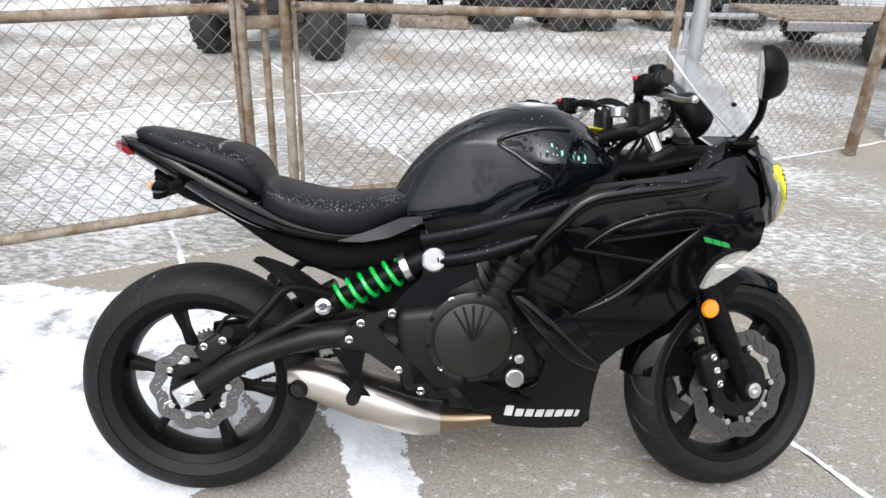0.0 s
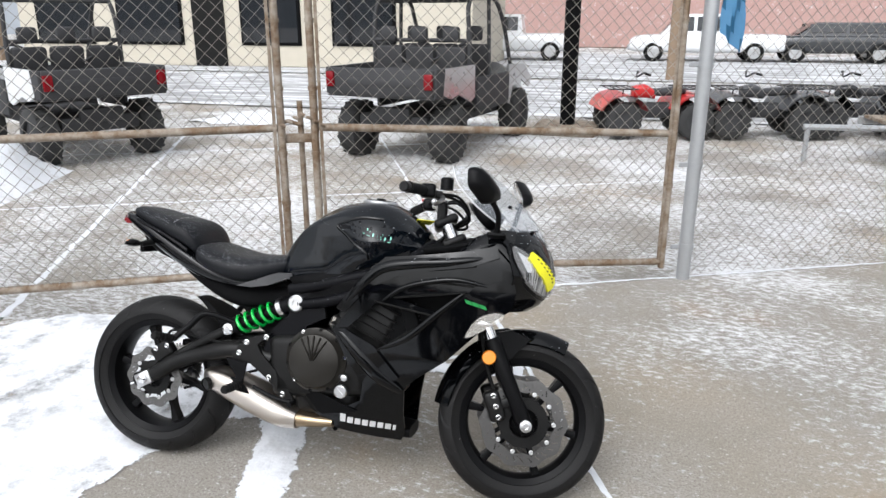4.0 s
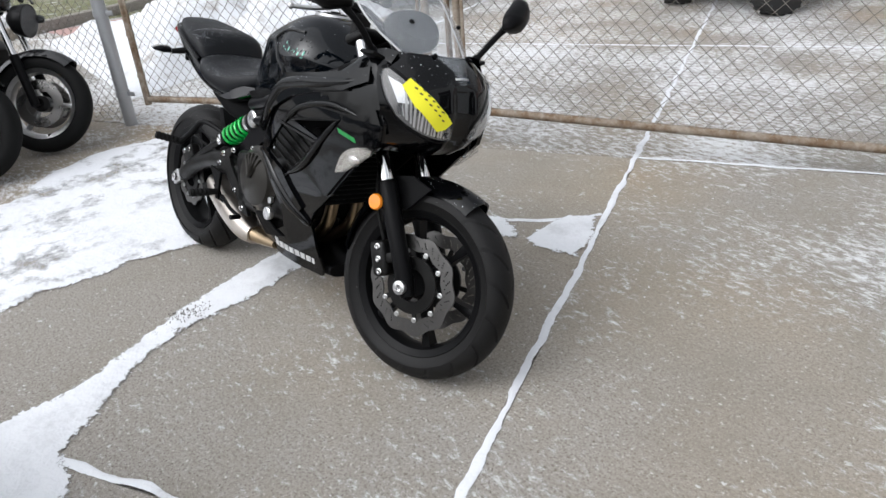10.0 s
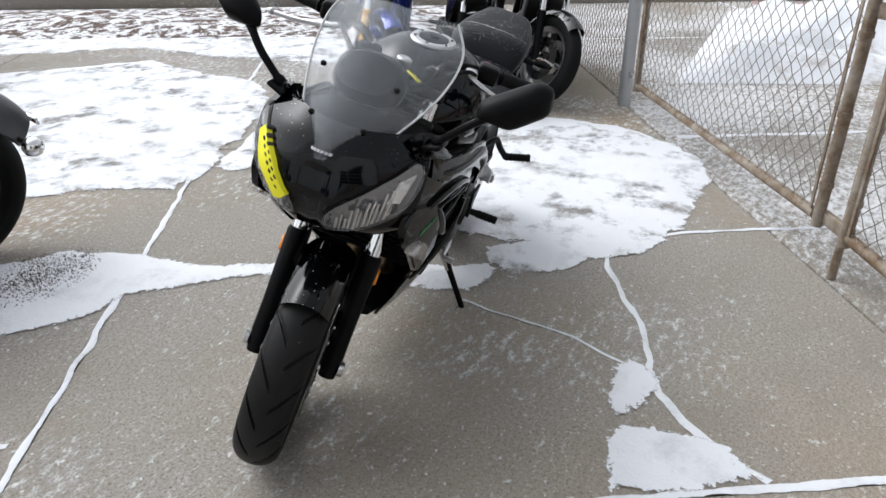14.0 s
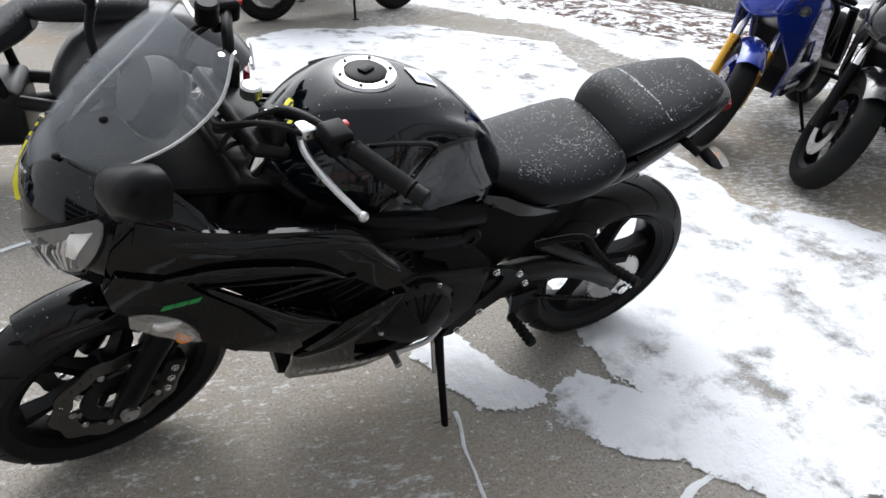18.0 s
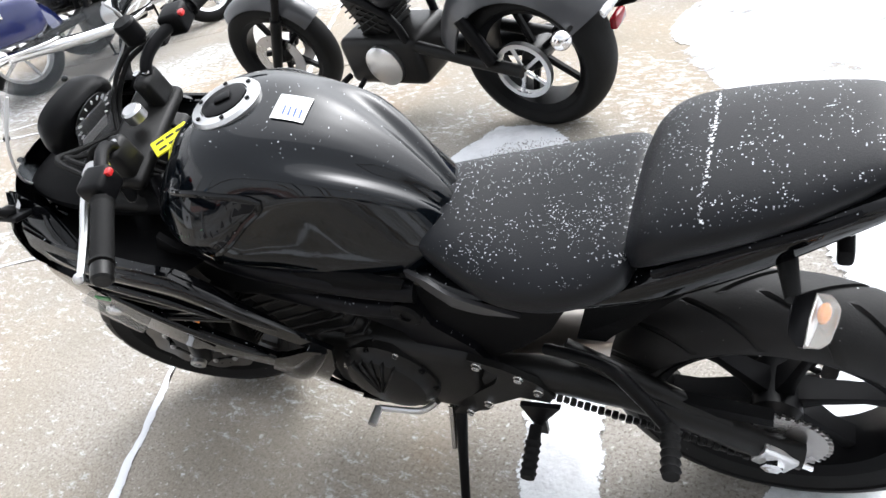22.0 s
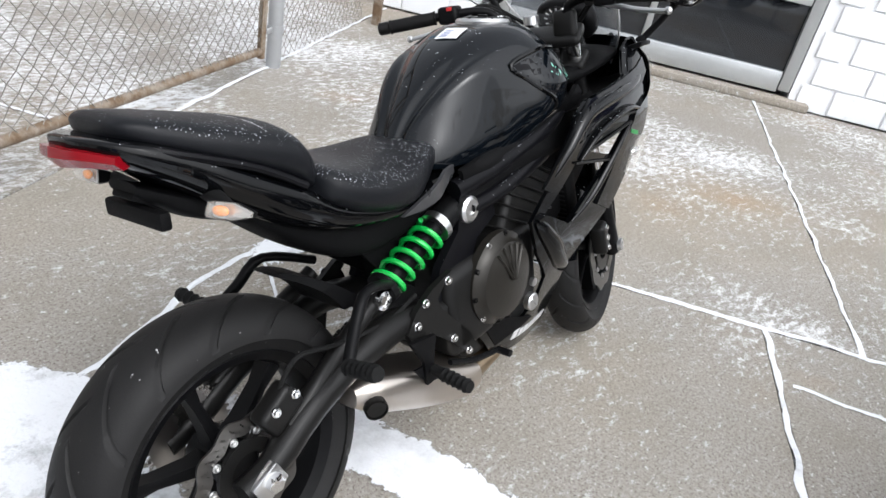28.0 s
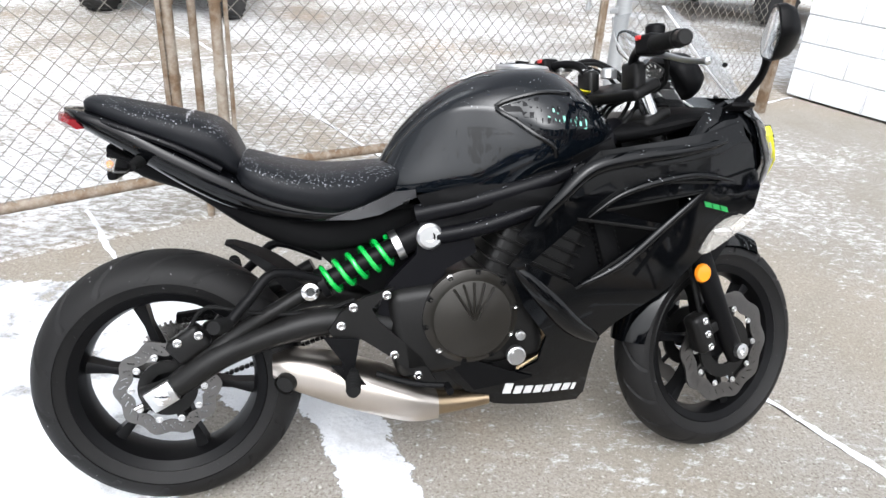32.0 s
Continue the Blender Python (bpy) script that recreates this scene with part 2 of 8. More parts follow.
MINTMARK = plain("mint_lettering", (0.22, 0.58, 0.46), 0.4, 0, 0.25, 120, 0.0)
GREYMARK = plain("grey_lettering", (0.55, 0.55, 0.55), 0.4, 0, 0.15, 60, 0.0)
YELLOW = plain("yellow_tag", (0.85, 0.80, 0.02), 0.5, 0, 0.08, 30, 0.05)
WHITELABEL = plain("white_label", (0.80, 0.80, 0.80), 0.45, 0, 0.05, 60, 0.0)
BLUEMARK = plain("blue_print", (0.05, 0.10, 0.35), 0.5, 0, 0.1, 60, 0.0)
INK = plain("black_ink", (0.02, 0.02, 0.02), 0.6, 0, 0.1, 60, 0.0)
AMBER = plain("amber_plastic", (0.85, 0.26, 0.01), 0.18, 0, 0.15, 90, 0.1, 0.5)
REDLENS = plain("red_lens", (0.17, 0.002, 0.006), 0.16, 0, 0.6, 45, 0.2, 0.1, 0.25)
RED = plain("red_plastic", (0.50, 0.02, 0.02), 0.3, 0, 0.15, 40, 0.05, 0.3)
CLEAR = pane_mat("clear_lens", (0.62, 0.63, 0.65), 0.02, 0.14)
WHITELENS = pane_mat("frosted_lens", (0.66, 0.63, 0.58), 0.06, 0.30)
SCREEN = pane_mat("smoked_windscreen", (0.42, 0.45, 0.48), 0.0, 0.17)


# ---- mesh helpers ----
def finish(bm, sharp=38):
    bmesh.ops.remove_doubles(bm, verts=bm.verts, dist=1e-5)
    bmesh.ops.recalc_face_normals(bm, faces=bm.faces)
    for f in bm.faces:
        f.smooth = True
    for e in bm.edges:
        if len(e.link_faces) == 2 and e.calc_face_angle(0) > radians(sharp):
            e.smooth = False


def mesh_of(bm, name, material, sharp=38, tidy=True):
    if tidy:
        finish(bm, sharp)
    me = bpy.data.meshes.new(name)
    bm.to_mesh(me)
    bm.free()
    me.materials.append(material)
    return me


def part(name, bm, material, parent, label="", m=None, sharp=38):
    ob = new(name, mesh_of(bm, name, material, sharp))
    ob.parent = parent
    if m is not None:
        ob.matrix_basis = m
    return tagged(ob, label)


def thing(name, m, label, category, group="", kind=""):
    """An Empty at the base of a thing that has parts."""
    ob = new(name)
    ob.matrix_basis = m
    ob.empty_display_size = 0.1
    return tagged(ob, label, category, group, kind)


def solo(name, bm, material, label, category, m=None, group="", kind="", sharp=38):
    ob = new(name, mesh_of(bm, name, material, sharp))
    if m is not None:
        ob.matrix_basis = m
    return tagged(ob, label, category, group, kind)


def box(bm, sx, sy, sz, m=None, bevel=0.0, seg=2):
    """A box with its middle at the origin of m."""
    r = bmesh.ops.create_cube(bm, size=1.0)
    for v in r["verts"]:
        v.co = Vector((v.co.x * sx, v.co.y * sy, v.co.z * sz))
    if bevel:
        edges = list({e for v in r["verts"] for e in v.link_edges})
        out = bmesh.ops.bevel(bm, geom=edges, offset=bevel, segments=seg, affect="EDGES", profile=0.5)
        verts = list({v for f in out["faces"] for v in f.verts})
    else:
        verts = r["verts"]
    if m is not None:
        bmesh.ops.transform(bm, matrix=m, verts=verts)
    return verts


def tube(bm, pts, r, seg=10, caps=True):
    """A round bar along a line of points; r is one radius or one a point."""
    pts = [Vector(p) for p in pts]
    rs = [r] * len(pts) if isinstance(r, (int, float)) else list(r)
    rings, side = [], None
    for i, p in enumerate(pts):
        d = (pts[min(i + 1, len(pts) - 1)] - pts[max(i - 1, 0)]).normalized()
        if side is None:
            side = d.orthogonal().normalized()
        side = (side - d * side.dot(d)).normalized()
        other = d.cross(side)
        rings.append([bm.verts.new(p + rs[i] * (math.cos(a) * side + math.sin(a) * other)) for a in (2 * math.pi * k / seg for k in range(seg))])
    for a, b in zip(rings, rings[1:]):
        for k in range(seg):
            bm.faces.new((a[k], a[(k + 1) % seg], b[(k + 1) % seg], b[k]))
    if caps:
        bm.faces.new(rings[0][::-1])
        bm.faces.new(rings[-1])


def lathe(bm, profile, seg=48, m=None, closed=False):
    """Turns (radius, y) points round the y axis."""
    rings = []
    for r, y in profile:
        rings.append([bm.verts.new((r * math.cos(a), y, r * math.sin(a))) for a in (2 * math.pi * k / seg for k in range(seg))])
    pairs = list(zip(rings, rings[1:])) + ([(rings[-1], rings[0])] if closed else [])
    for a, b in pairs:
        for k in range(seg):
            bm.faces.new((a[k], a[(k + 1) % seg], b[(k + 1) % seg], b[k]))
    if not closed:
        for ring in (rings[0], rings[-1]):
            if (ring[0].co - ring[seg // 2].co).length > 1e-4:
                bm.faces.new(ring)
    if m is not None:
        bmesh.ops.transform(bm, matrix=m, verts=[v for ring in rings for v in ring])


def loft(bm, rings, caps=True, closed=True):
    made = [[bm.verts.new(p) for p in ring] for ring in rings]
    n = len(made[0])
    for a, b in zip(made, made[1:]):
        for k in range(n if closed else n - 1):
            bm.faces.new((a[k], a[(k + 1) % n], b[(k + 1) % n], b[k]))
    if caps:
        bm.faces.new(made[0][::-1])
        bm.faces.new(made[-1])
    return made


def smooth_line(pts, steps=4):
    """A Catmull-Rom line through points of any size."""
    pts = [np.array(p, float) for p in pts]
    out = []
    for i in range(len(pts) - 1):
        a, b, c, d = pts[max(i - 1, 0)], pts[i], pts[i + 1], pts[min(i + 2, len(pts) - 1)]
        for s in range(steps):
            t = s / steps
            out.append(0.5 * (2 * b + (c - a) * t + (2 * a - 5 * b + 4 * c - d) * t * t + (3 * b - a - 3 * c + d) * t ** 3))
    out.append(pts[-1])
    return out


def hull(bm, stations, power=2.4, seg=28, steps=4):
    """A body along x: stations of x, z of the middle, half width, half height above, half height below; round like a superellipse."""
    rings = []
    for x, z, w, up, down in smooth_line(stations, steps):
        ring = []
        for k in range(seg):
            a = 2 * math.pi * k / seg
            c, s = math.cos(a), math.sin(a)
            e = 2 / power
            ring.append((x, math.copysign(abs(c) ** e, c) * max(w, 0.001), z + math.copysign(abs(s) ** e, s) * max(up if s > 0 else down, 0.001)))
        rings.append(ring)
    loft(bm, rings)


def panel(bm, outline, depth, thick=0.006, holes=(), step=0.04, round_steps=0):
    """A curved shell: an outline in x and z, cut into small cells and bent so that y = depth(x, z), with a thickness towards the inside (sign of depth)."""
    if round_steps:
        loop = list(outline) + [outline[0]]
        outline = [tuple(p) for p in smooth_line(loop, round_steps)[:-1]]
    t = bmesh.new()
    edges = []
    for ring in (outline, *holes):
        vs = [t.verts.new((p[0], 0, p[1])) for p in ring]
        edges += [t.edges.new((vs[i], vs[(i + 1) % len(vs)])) for i in range(len(vs))]
    bmesh.ops.triangle_fill(t, use_beauty=True, use_dissolve=False, edges=edges, normal=(0, -1, 0))
    xs, zs = [p[0] for p in outline], [p[1] for p in outline]
    for lo, hi, ax in ((min(xs), max(xs), 0), (min(zs), max(zs), 2)):
        n = int((hi - lo) / step)
        for i in range(1, n + 1):
            co, no = [0, 0, 0], [0, 0, 0]
            co[ax], no[ax] = lo + i * step, 1
            bmesh.ops.bisect_plane(t, geom=t.verts[:] + t.edges[:] + t.faces[:], plane_co=co, plane_no=no)
    bmesh.ops.triangulate(t, faces=[f for f in t.faces if len(f.verts) > 4])
    out, inn = {}, {}
    for v in t.verts:
        y = depth(v.co.x, v.co.z)
        out[v] = bm.verts.new((v.co.x, y, v.co.z))
        inn[v] = bm.verts.new((v.co.x, y - math.copysign(thick, y), v.co.z))
    for f in t.faces:
        bm.faces.new([out[v] for v in f.verts])
        bm.faces.new([inn[v] for v in reversed(f.verts)])
    for e in t.edges:
        if len(e.link_faces) == 1:
            a, b = e.verts
            bm.faces.new((out[a], out[b], inn[b], inn[a]))
    t.free()


def ball(bm, r, m, seg=12):
    s = bmesh.ops.create_uvsphere(bm, u_segments=seg, v_segments=seg // 2 + 2, radius=1.0)
    rx, ry, rz = (r, r, r) if isinstance(r, (int, float)) else r
    bmesh.ops.transform(bm, matrix=m @ Matrix.Diagonal((rx, ry, rz, 1)), verts=s["verts"])


def bolt(bm, x, y, z, r=0.008, h=0.006):
    """A round-headed hexagon bolt that faces along y, away from the middle."""
    s = math.copysign(1, y)
    lathe(bm, [(r * 1.35, 0), (r * 1.35, h * 0.3), (r, h * 0.4), (r, h), (r * 0.6, h), (r * 0.55, h * 0.5)], 12, Matrix.Translation((x, y, z)) @ Matrix.Diagonal((1, s, 1, 1)))


B = bmesh.new

# ---- the yard: its own axes, u along the gate, v away from the yard's middle ----
YARD = pose(0, 0, 0, 0, 0, 27.8)


def uv(x, y):
    a = radians(27.8)
    return (x * math.cos(a) + y * math.sin(a), -x * math.sin(a) + y * math.cos(a))


# ground sheet to the horizon, and the slabs on it
bm = B()
loft(bm, [[(-400, -400, -0.02), (400, -400, -0.02)], [(-400, 400, -0.02), (400, 400, -0.02)]], False, False)
solo("ground", bm, SNOWY_CONCRETE, "wide grey-brown concrete ground dusted with snow", "ground", kind="structure")
pavement = thing("pavement", YARD, "worn concrete slabs with snow-filled joints and blown snow", "pavement", kind="structure")


def slab(u0, u1, v0, v1, name="concrete_slab"):
    g = 0.006
    bm = B()
    box(bm, u1 - u0 - 2 * g, v1 - v0 - 2 * g, 0.10, Matrix.Translation(((u0 + u1) / 2, (v0 + v1) / 2, -0.05)), 0.006, 1)
    return part(name, bm, SNOWY_CONCRETE if v0 > 2.5 else STREAKED if u0 > 1.5 or u1 < -0.9 else CONCRETE, pavement)


US, VS = (-12.1, -9.4, -6.7, -4.0, -1.0, 1.74, 5.24), (-9.4, -6.7, -3.6, -1.9, 0.25, 2.92, 5.6, 8.3, 11.0)
for u0, u1 in zip(US, US[1:]):
    vs = VS if u1 < 4 else (-9.4, -6.7, -3.6, -1.9, -0.105, 2.92, 5.6, 8.3, 11.0)
    for v0, v1 in zip(vs, vs[1:]):
        slab(u0, u1, v0, v1)

# snow: lines in the joints and cracks, and drifts
rnd = random.Random(5)


def snow_line(name, pts, width, label, material=SNOW):
    """A ragged strip of snow along a line of world points."""
    bm = B()
    depth = bm.verts.layers.float.new("depth")
    line = smooth_line(pts, 1)
    fine = []
    for a, b in zip(line, line[1:]):
        n = max(2, int(np.linalg.norm(b - a) / 0.03))
        fine += [a + (b - a) * i / n for i in range(n)]
    fine.append(line[-1])
    rows = []
    for i, p in enumerate(fine):
        d = fine[min(i + 1, len(fine) - 1)] - fine[max(i - 1, 0)]
        d = d / (np.linalg.norm(d) + 1e-9)
        s = np.array((-d[1], d[0]))
        q = Vector((p[0] * 3.1, p[1] * 3.1, width * 90))
        w0 = width * (1.0 + 1.1 * noise.noise(q * 2) + 0.8 * abs(noise.noise(q * 9)) + rnd.uniform(0, 0.4))
        w1 = width * (1.0 + 1.1 * noise.noise(q * 2.3 + Vector((7, 3, 1))) + 0.8 * abs(noise.noise(q * 8)) + rnd.uniform(0, 0.4))
        c = np.array(p[:2]) + s * 0.012 * noise.noise(q * 3)
        row = []
        for e, dep in ((max(w0, 0.004), 0.0), (max(w0, 0.004) * 0.5, 0.75), (0, 1.0), (-max(w1, 0.004) * 0.5, 0.75), (-max(w1, 0.004), 0.0)):
            v = bm.verts.new((*(c + s * e), 0.002 + 0.003 * dep))
            v[depth] = dep
            row.append(v)
        rows.append(row)
    for a, b in zip(rows, rows[1:]):
        for k in range(4):
            bm.faces.new((a[k], a[k + 1], b[k + 1], b[k]))
    return solo(name, bm, material, label, "snow", kind="stuff")


def snow_patch(name, pts, label, material=SNOW, height=0.010, ragged=0.05, far=False):
    """A low drift with a ragged edge that thins out, inside a rough outline of world points."""
    loop = [np.array(p, float) for p in pts]
    fine = []
    for i, a in enumerate(loop):
        b = loop[(i + 1) % len(loop)]
        n = max(2, int(np.linalg.norm(b - a) / (0.15 if far else 0.035)))
        side = np.array((b[1] - a[1], a[0] - b[0])) / (np.linalg.norm(b - a) + 1e-6)
        for k in range(n):
            p = a + (b - a) * k / n
            q = Vector((p[0] * 2.2, p[1] * 2.2, 3.0))
            d = ragged * (noise.noise(q * 1.5) + 0.6 * noise.noise(q * 5) + 0.35 * noise.noise(q * 16)) * min(1, 3 * k / n, 3 * (n - k) / n)
            fine.append(p + side * d)
    bm = B()
    vs = [bm.verts.new((p[0], p[1], 0)) for p in fine]
    edges = [bm.edges.new((vs[i], vs[(i + 1) % len(vs)])) for i in range(len(vs))]
    bmesh.ops.triangle_fill(bm, use_beauty=True, use_dissolve=False, edges=edges, normal=(0, 0, 1))
    step = 0.25 if far else 0.07
    arr = np.array(fine)
    for ax in (0, 1):
        lo, hi = arr[:, ax].min(), arr[:, ax].max()
        for i in range(1, int((hi - lo) / step) + 1):
            co, no = [0, 0, 0], [0, 0, 0]
            co[ax], no[ax] = lo + i * step, 1
            bmesh.ops.bisect_plane(bm, geom=bm.verts[:] + bm.edges[:] + bm.faces[:], plane_co=co, plane_no=no)
    bmesh.ops.triangulate(bm, faces=bm.faces)
    depth = bm.verts.layers.float.new("depth")
    for v in bm.verts:
        d = float(np.sqrt(((arr - (v.co.x, v.co.y)) ** 2).sum(1).min()))
        v[depth] = min(1.0, d / (0.6 if far else 0.09))
        v.co.z = 0.0025 + height * v[depth] * (1 + 0.4 * noise.noise(Vector((v.co.x * 7, v.co.y * 7, 0))))
    for f in bm.faces:
        if f.normal.z < 0:
            f.normal_flip()
    return solo(name, bm, material, label, "snow", kind="stuff", sharp=80)


def yw(u, v):
    p = YARD @ Vector((u, v, 0))
    return (p.x, p.y)


for u0, w, n0 in ((1.74, 0.013, 0), (-1.0, 0.022, 7), (-4.0, 0.02, 0)):
    snow_line("joint_snow", [yw(u0, -4 + i * 1.0) for i in range(n0, 15)], w, "narrow line of snow in a slab joint")
for v0, w, u0, u1 in ((0.25, 0.011, -4, 1.73), (2.92, 0.011, 1.73, 5.2), (-0.105, 0.009, 1.73, 5.2), (-1.9, 0.012, 1.73, 5.2), (5.6, 0.02, -8, 5.2), (8.3, 0.025, -8, 5.2)):
    n = int(u1 - u0) + 1
    snow_line("joint_snow", [yw(u0 + (u1 - u0) * i / n, v0) for i in range(n + 1)], w, "narrow line of snow in a slab joint")
# the triangle of snow in front of the gate, and the drifts round the motorcycle
snow_patch("snow_drift", [(0.43, 2.30), (0.385, 2.46), (0.36, 2.62), (0.49, 2.79), (0.63, 2.57), (0.74, 2.35), (0.56, 2.31)], "small triangular patch of snow in a broken slab corner", ragged=0.02)
snow_patch("snow_drift", [(0.12, 2.26), (0.03, 2.38), (0.20, 2.47), (0.30, 2.42), (0.45, 2.36), (0.37, 2.28), (0.24, 2.26)], "narrow patch of snow along a crack", ragged=0.02)
snow_patch("snow_drift", [(0.95, 0.25), (0.87, 0.04), (0.78, -0.19), (0.51, -0.19), (0.22, 0.03), (0.12, 0.35), (0.11, 0.61), (0.0, 0.84), (-0.10, 1.03), (-0.20, 1.30), (-0.27, 1.55), (-0.36, 1.68), (-0.36, 1.77), (-0.22, 1.76), (-0.09, 1.71), (-0.03, 1.58), (0.03, 1.36), (0.07, 1.08), (0.16, 0.86), (0.34, 0.69), (0.44, 0.56), (0.64, 0.52)], "irregular drift of snow between the slabs, trodden in places", SNOW, ragged=0.03)
snow_patch("snow_drift", [(-0.60, 1.2), (-0.5, 1.7), (-0.54, 1.91), (-0.7, 2.16), (-1.1, 2.41), (-1.45, 2.43), (-1.9, 2.4), (-2.15, 2.22), (-2.39, 1.83), (-2.4, 1.4), (-2.2, 1.05), (-1.9, 0.8), (-2.0, 0.4), (-2.05, -0.1), (-1.88, -0.36), (-0.9, -0.1), (-0.73, 0.02), (-0.85, 0.22), (-0.57, 0.52), (-0.6, 0.81)], "wide smooth drift of snow behind the motorcycle", SNOW_WORN, ragged=0.07)
snow_patch("snow_drift", [(-0.35, 1.62), (-0.6, 1.75), (-0.9, 1.9), (-1.3, 2.25), (-0.98, 2.42), (-0.66, 2.28), (-0.37, 2.0), (-0.2, 1.8)], "thin trodden scatter of snow beside the motorcycle", SNOW_WORN, ragged=0.08)
snow_patch("snow_drift", [(-0.43, 0.03), (-0.73, 0.0), (-1.88, -0.4), (-2.4, -0.9), (-2.7, -2.2), (-1.8, -3.0), (-0.6, -3.0), (0.2, -2.3), (0.3, -1.3), (-0.05, -0.6)], "wide drift of snow over the slabs", SNOW_WORN, ragged=0.10)
snow_patch("snow_drift", [(-2.9, -0.6), (-2.8, -2.6), (-2.0, -3.6), (-0.2, -5.4), (-1.5, -6.5), (-4.4, -3.6), (-4.3, -0.3)], "wide drift of snow under the parked row", SNOW_WORN, ragged=0.10, far=True)
for w, line in ((0.010, [(-0.71, 2.10), (-0.50, 2.13), (-0.27, 2.23), (-0.12, 2.32), (0.06, 2.37), (0.15, 2.38)]),
                (0.011, [(0.14, 2.39), (0.24, 2.43), (0.32, 2.49), (0.40, 2.57), (0.50, 2.74)]),
                (0.010, [(-0.45, 1.72), (-0.62, 1.93), (-0.73, 2.10), (-0.97, 2.43), (-1.10, 2.69), (-1.25, 2.99)]),
                (0.005, [(-0.03, 1.67), (0.03, 1.95), (0.05, 2.12), (0.14, 2.31)]),
                (0.010, [(1.68, 0.45), (1.42, 0.44), (1.28, 0.39), (1.11, 0.30), (0.95, 0.25)]),
                (0.008, [(1.28, 0.39), (1.26, 0.59), (1.16, 0.84)]),
                (0.010, [(4.60, 0.10), (3.96, -0.41), (3.60, -0.60), (3.26, -0.82)])):
    snow_line("crack_snow", line, w, "thin crooked line of snow in a crack")
# road grit fallen on the drift, thick in the middle and thinning outward
GRIT = plain("dark_road_grit", (0.09, 0.08, 0.07), 0.9, 0, 0.4, 60, 0.2)
bm = B()
for n, cx, cy, sx, sy in ((1900, 0.46, 0.14, 0.13, 0.09), (160, -0.03, 1.08, 0.03, 0.05)):
    for i in range(n):
        x, y, r = rnd.gauss(cx, sx), rnd.gauss(cy, sy), rnd.uniform(0.0008, 0.0032)
        if ((x - cx) / sx) ** 2 + ((y - cy) / sy) ** 2 > 4:
            continue
        g = rnd.uniform(0, 6.28)
        ring = [bm.verts.new((x + r * rnd.uniform(0.6, 1.3) * math.cos(g + 1.57 * q), y + r * rnd.uniform(0.6, 1.3) * math.sin(g + 1.57 * q), 0.0125)) for q in range(4)]
        top = bm.verts.new((x, y, 0.0165 + r * 0.5))
        for q in range(4):
            bm.faces.new((ring[q], ring[(q + 1) % 4], top))
solo("grit", bm, GRIT, "scatter of dark road grit on the trodden snow", "grit", kind="stuff")

# ---- chain-link fence and the double gate ----
def rust_mat():
    k = Nodes("rusty_galvanised_pipe")
    k.co = k.n.new("ShaderNodeNewGeometry").outputs["Position"]
    f = k.ramp(k.noise(9, 7, 0.7), (0.36, 0.0), (0.60, 1.0))
    col = k.mix(f, (0.34, 0.30, 0.25), k.mix(k.noise(40, 5), (0.10, 0.06, 0.035), (0.22, 0.15, 0.09)))
    k.set(Base_Color=col, Roughness=0.75, Metallic=0.25)
    k.bump(k.noise(160, 5), 0.3, 0.002)
    return k.mat


RUSTY = rust_mat()
GALV = plain("galvanised_steel", (0.42, 0.43, 0.44), 0.5, 0.6, 0.18, 30, 0.1)
WIRE = plain("weathered_wire", (0.28, 0.26, 0.23), 0.55, 0.4, 0.35, 12, 0.0)


def chain_mesh(bm, u0, u1, z0, z1, v, pitch=0.075, r=0.0021):
    """Zigzag wires that hook into their neighbours."""
    n = int((u1 - u0) / (pitch / 2))
    rows = int((z1 - z0) / (pitch / 2))
    for i in range(n):
        u = u0 + i * (u1 - u0) / n
        w = (u1 - u0) / n
        prev = None
        for j in range(rows + 1):
            x = u + (w if (j + i) % 2 else 0) * 1.0
            z = z0 + j * (z1 - z0) / rows
            y = v + (0.003 if (j % 2) else -0.003)
            ring = [bm.verts.new((x + r * c, y + r * s, z)) for c, s in ((1.2, 0), (-0.6, 1), (-0.6, -1))]
            if prev:
                for k in range(3):
                    bm.faces.new((prev[k], prev[(k + 1) % 3], ring[(k + 1) % 3], ring[k]))
            prev = ring


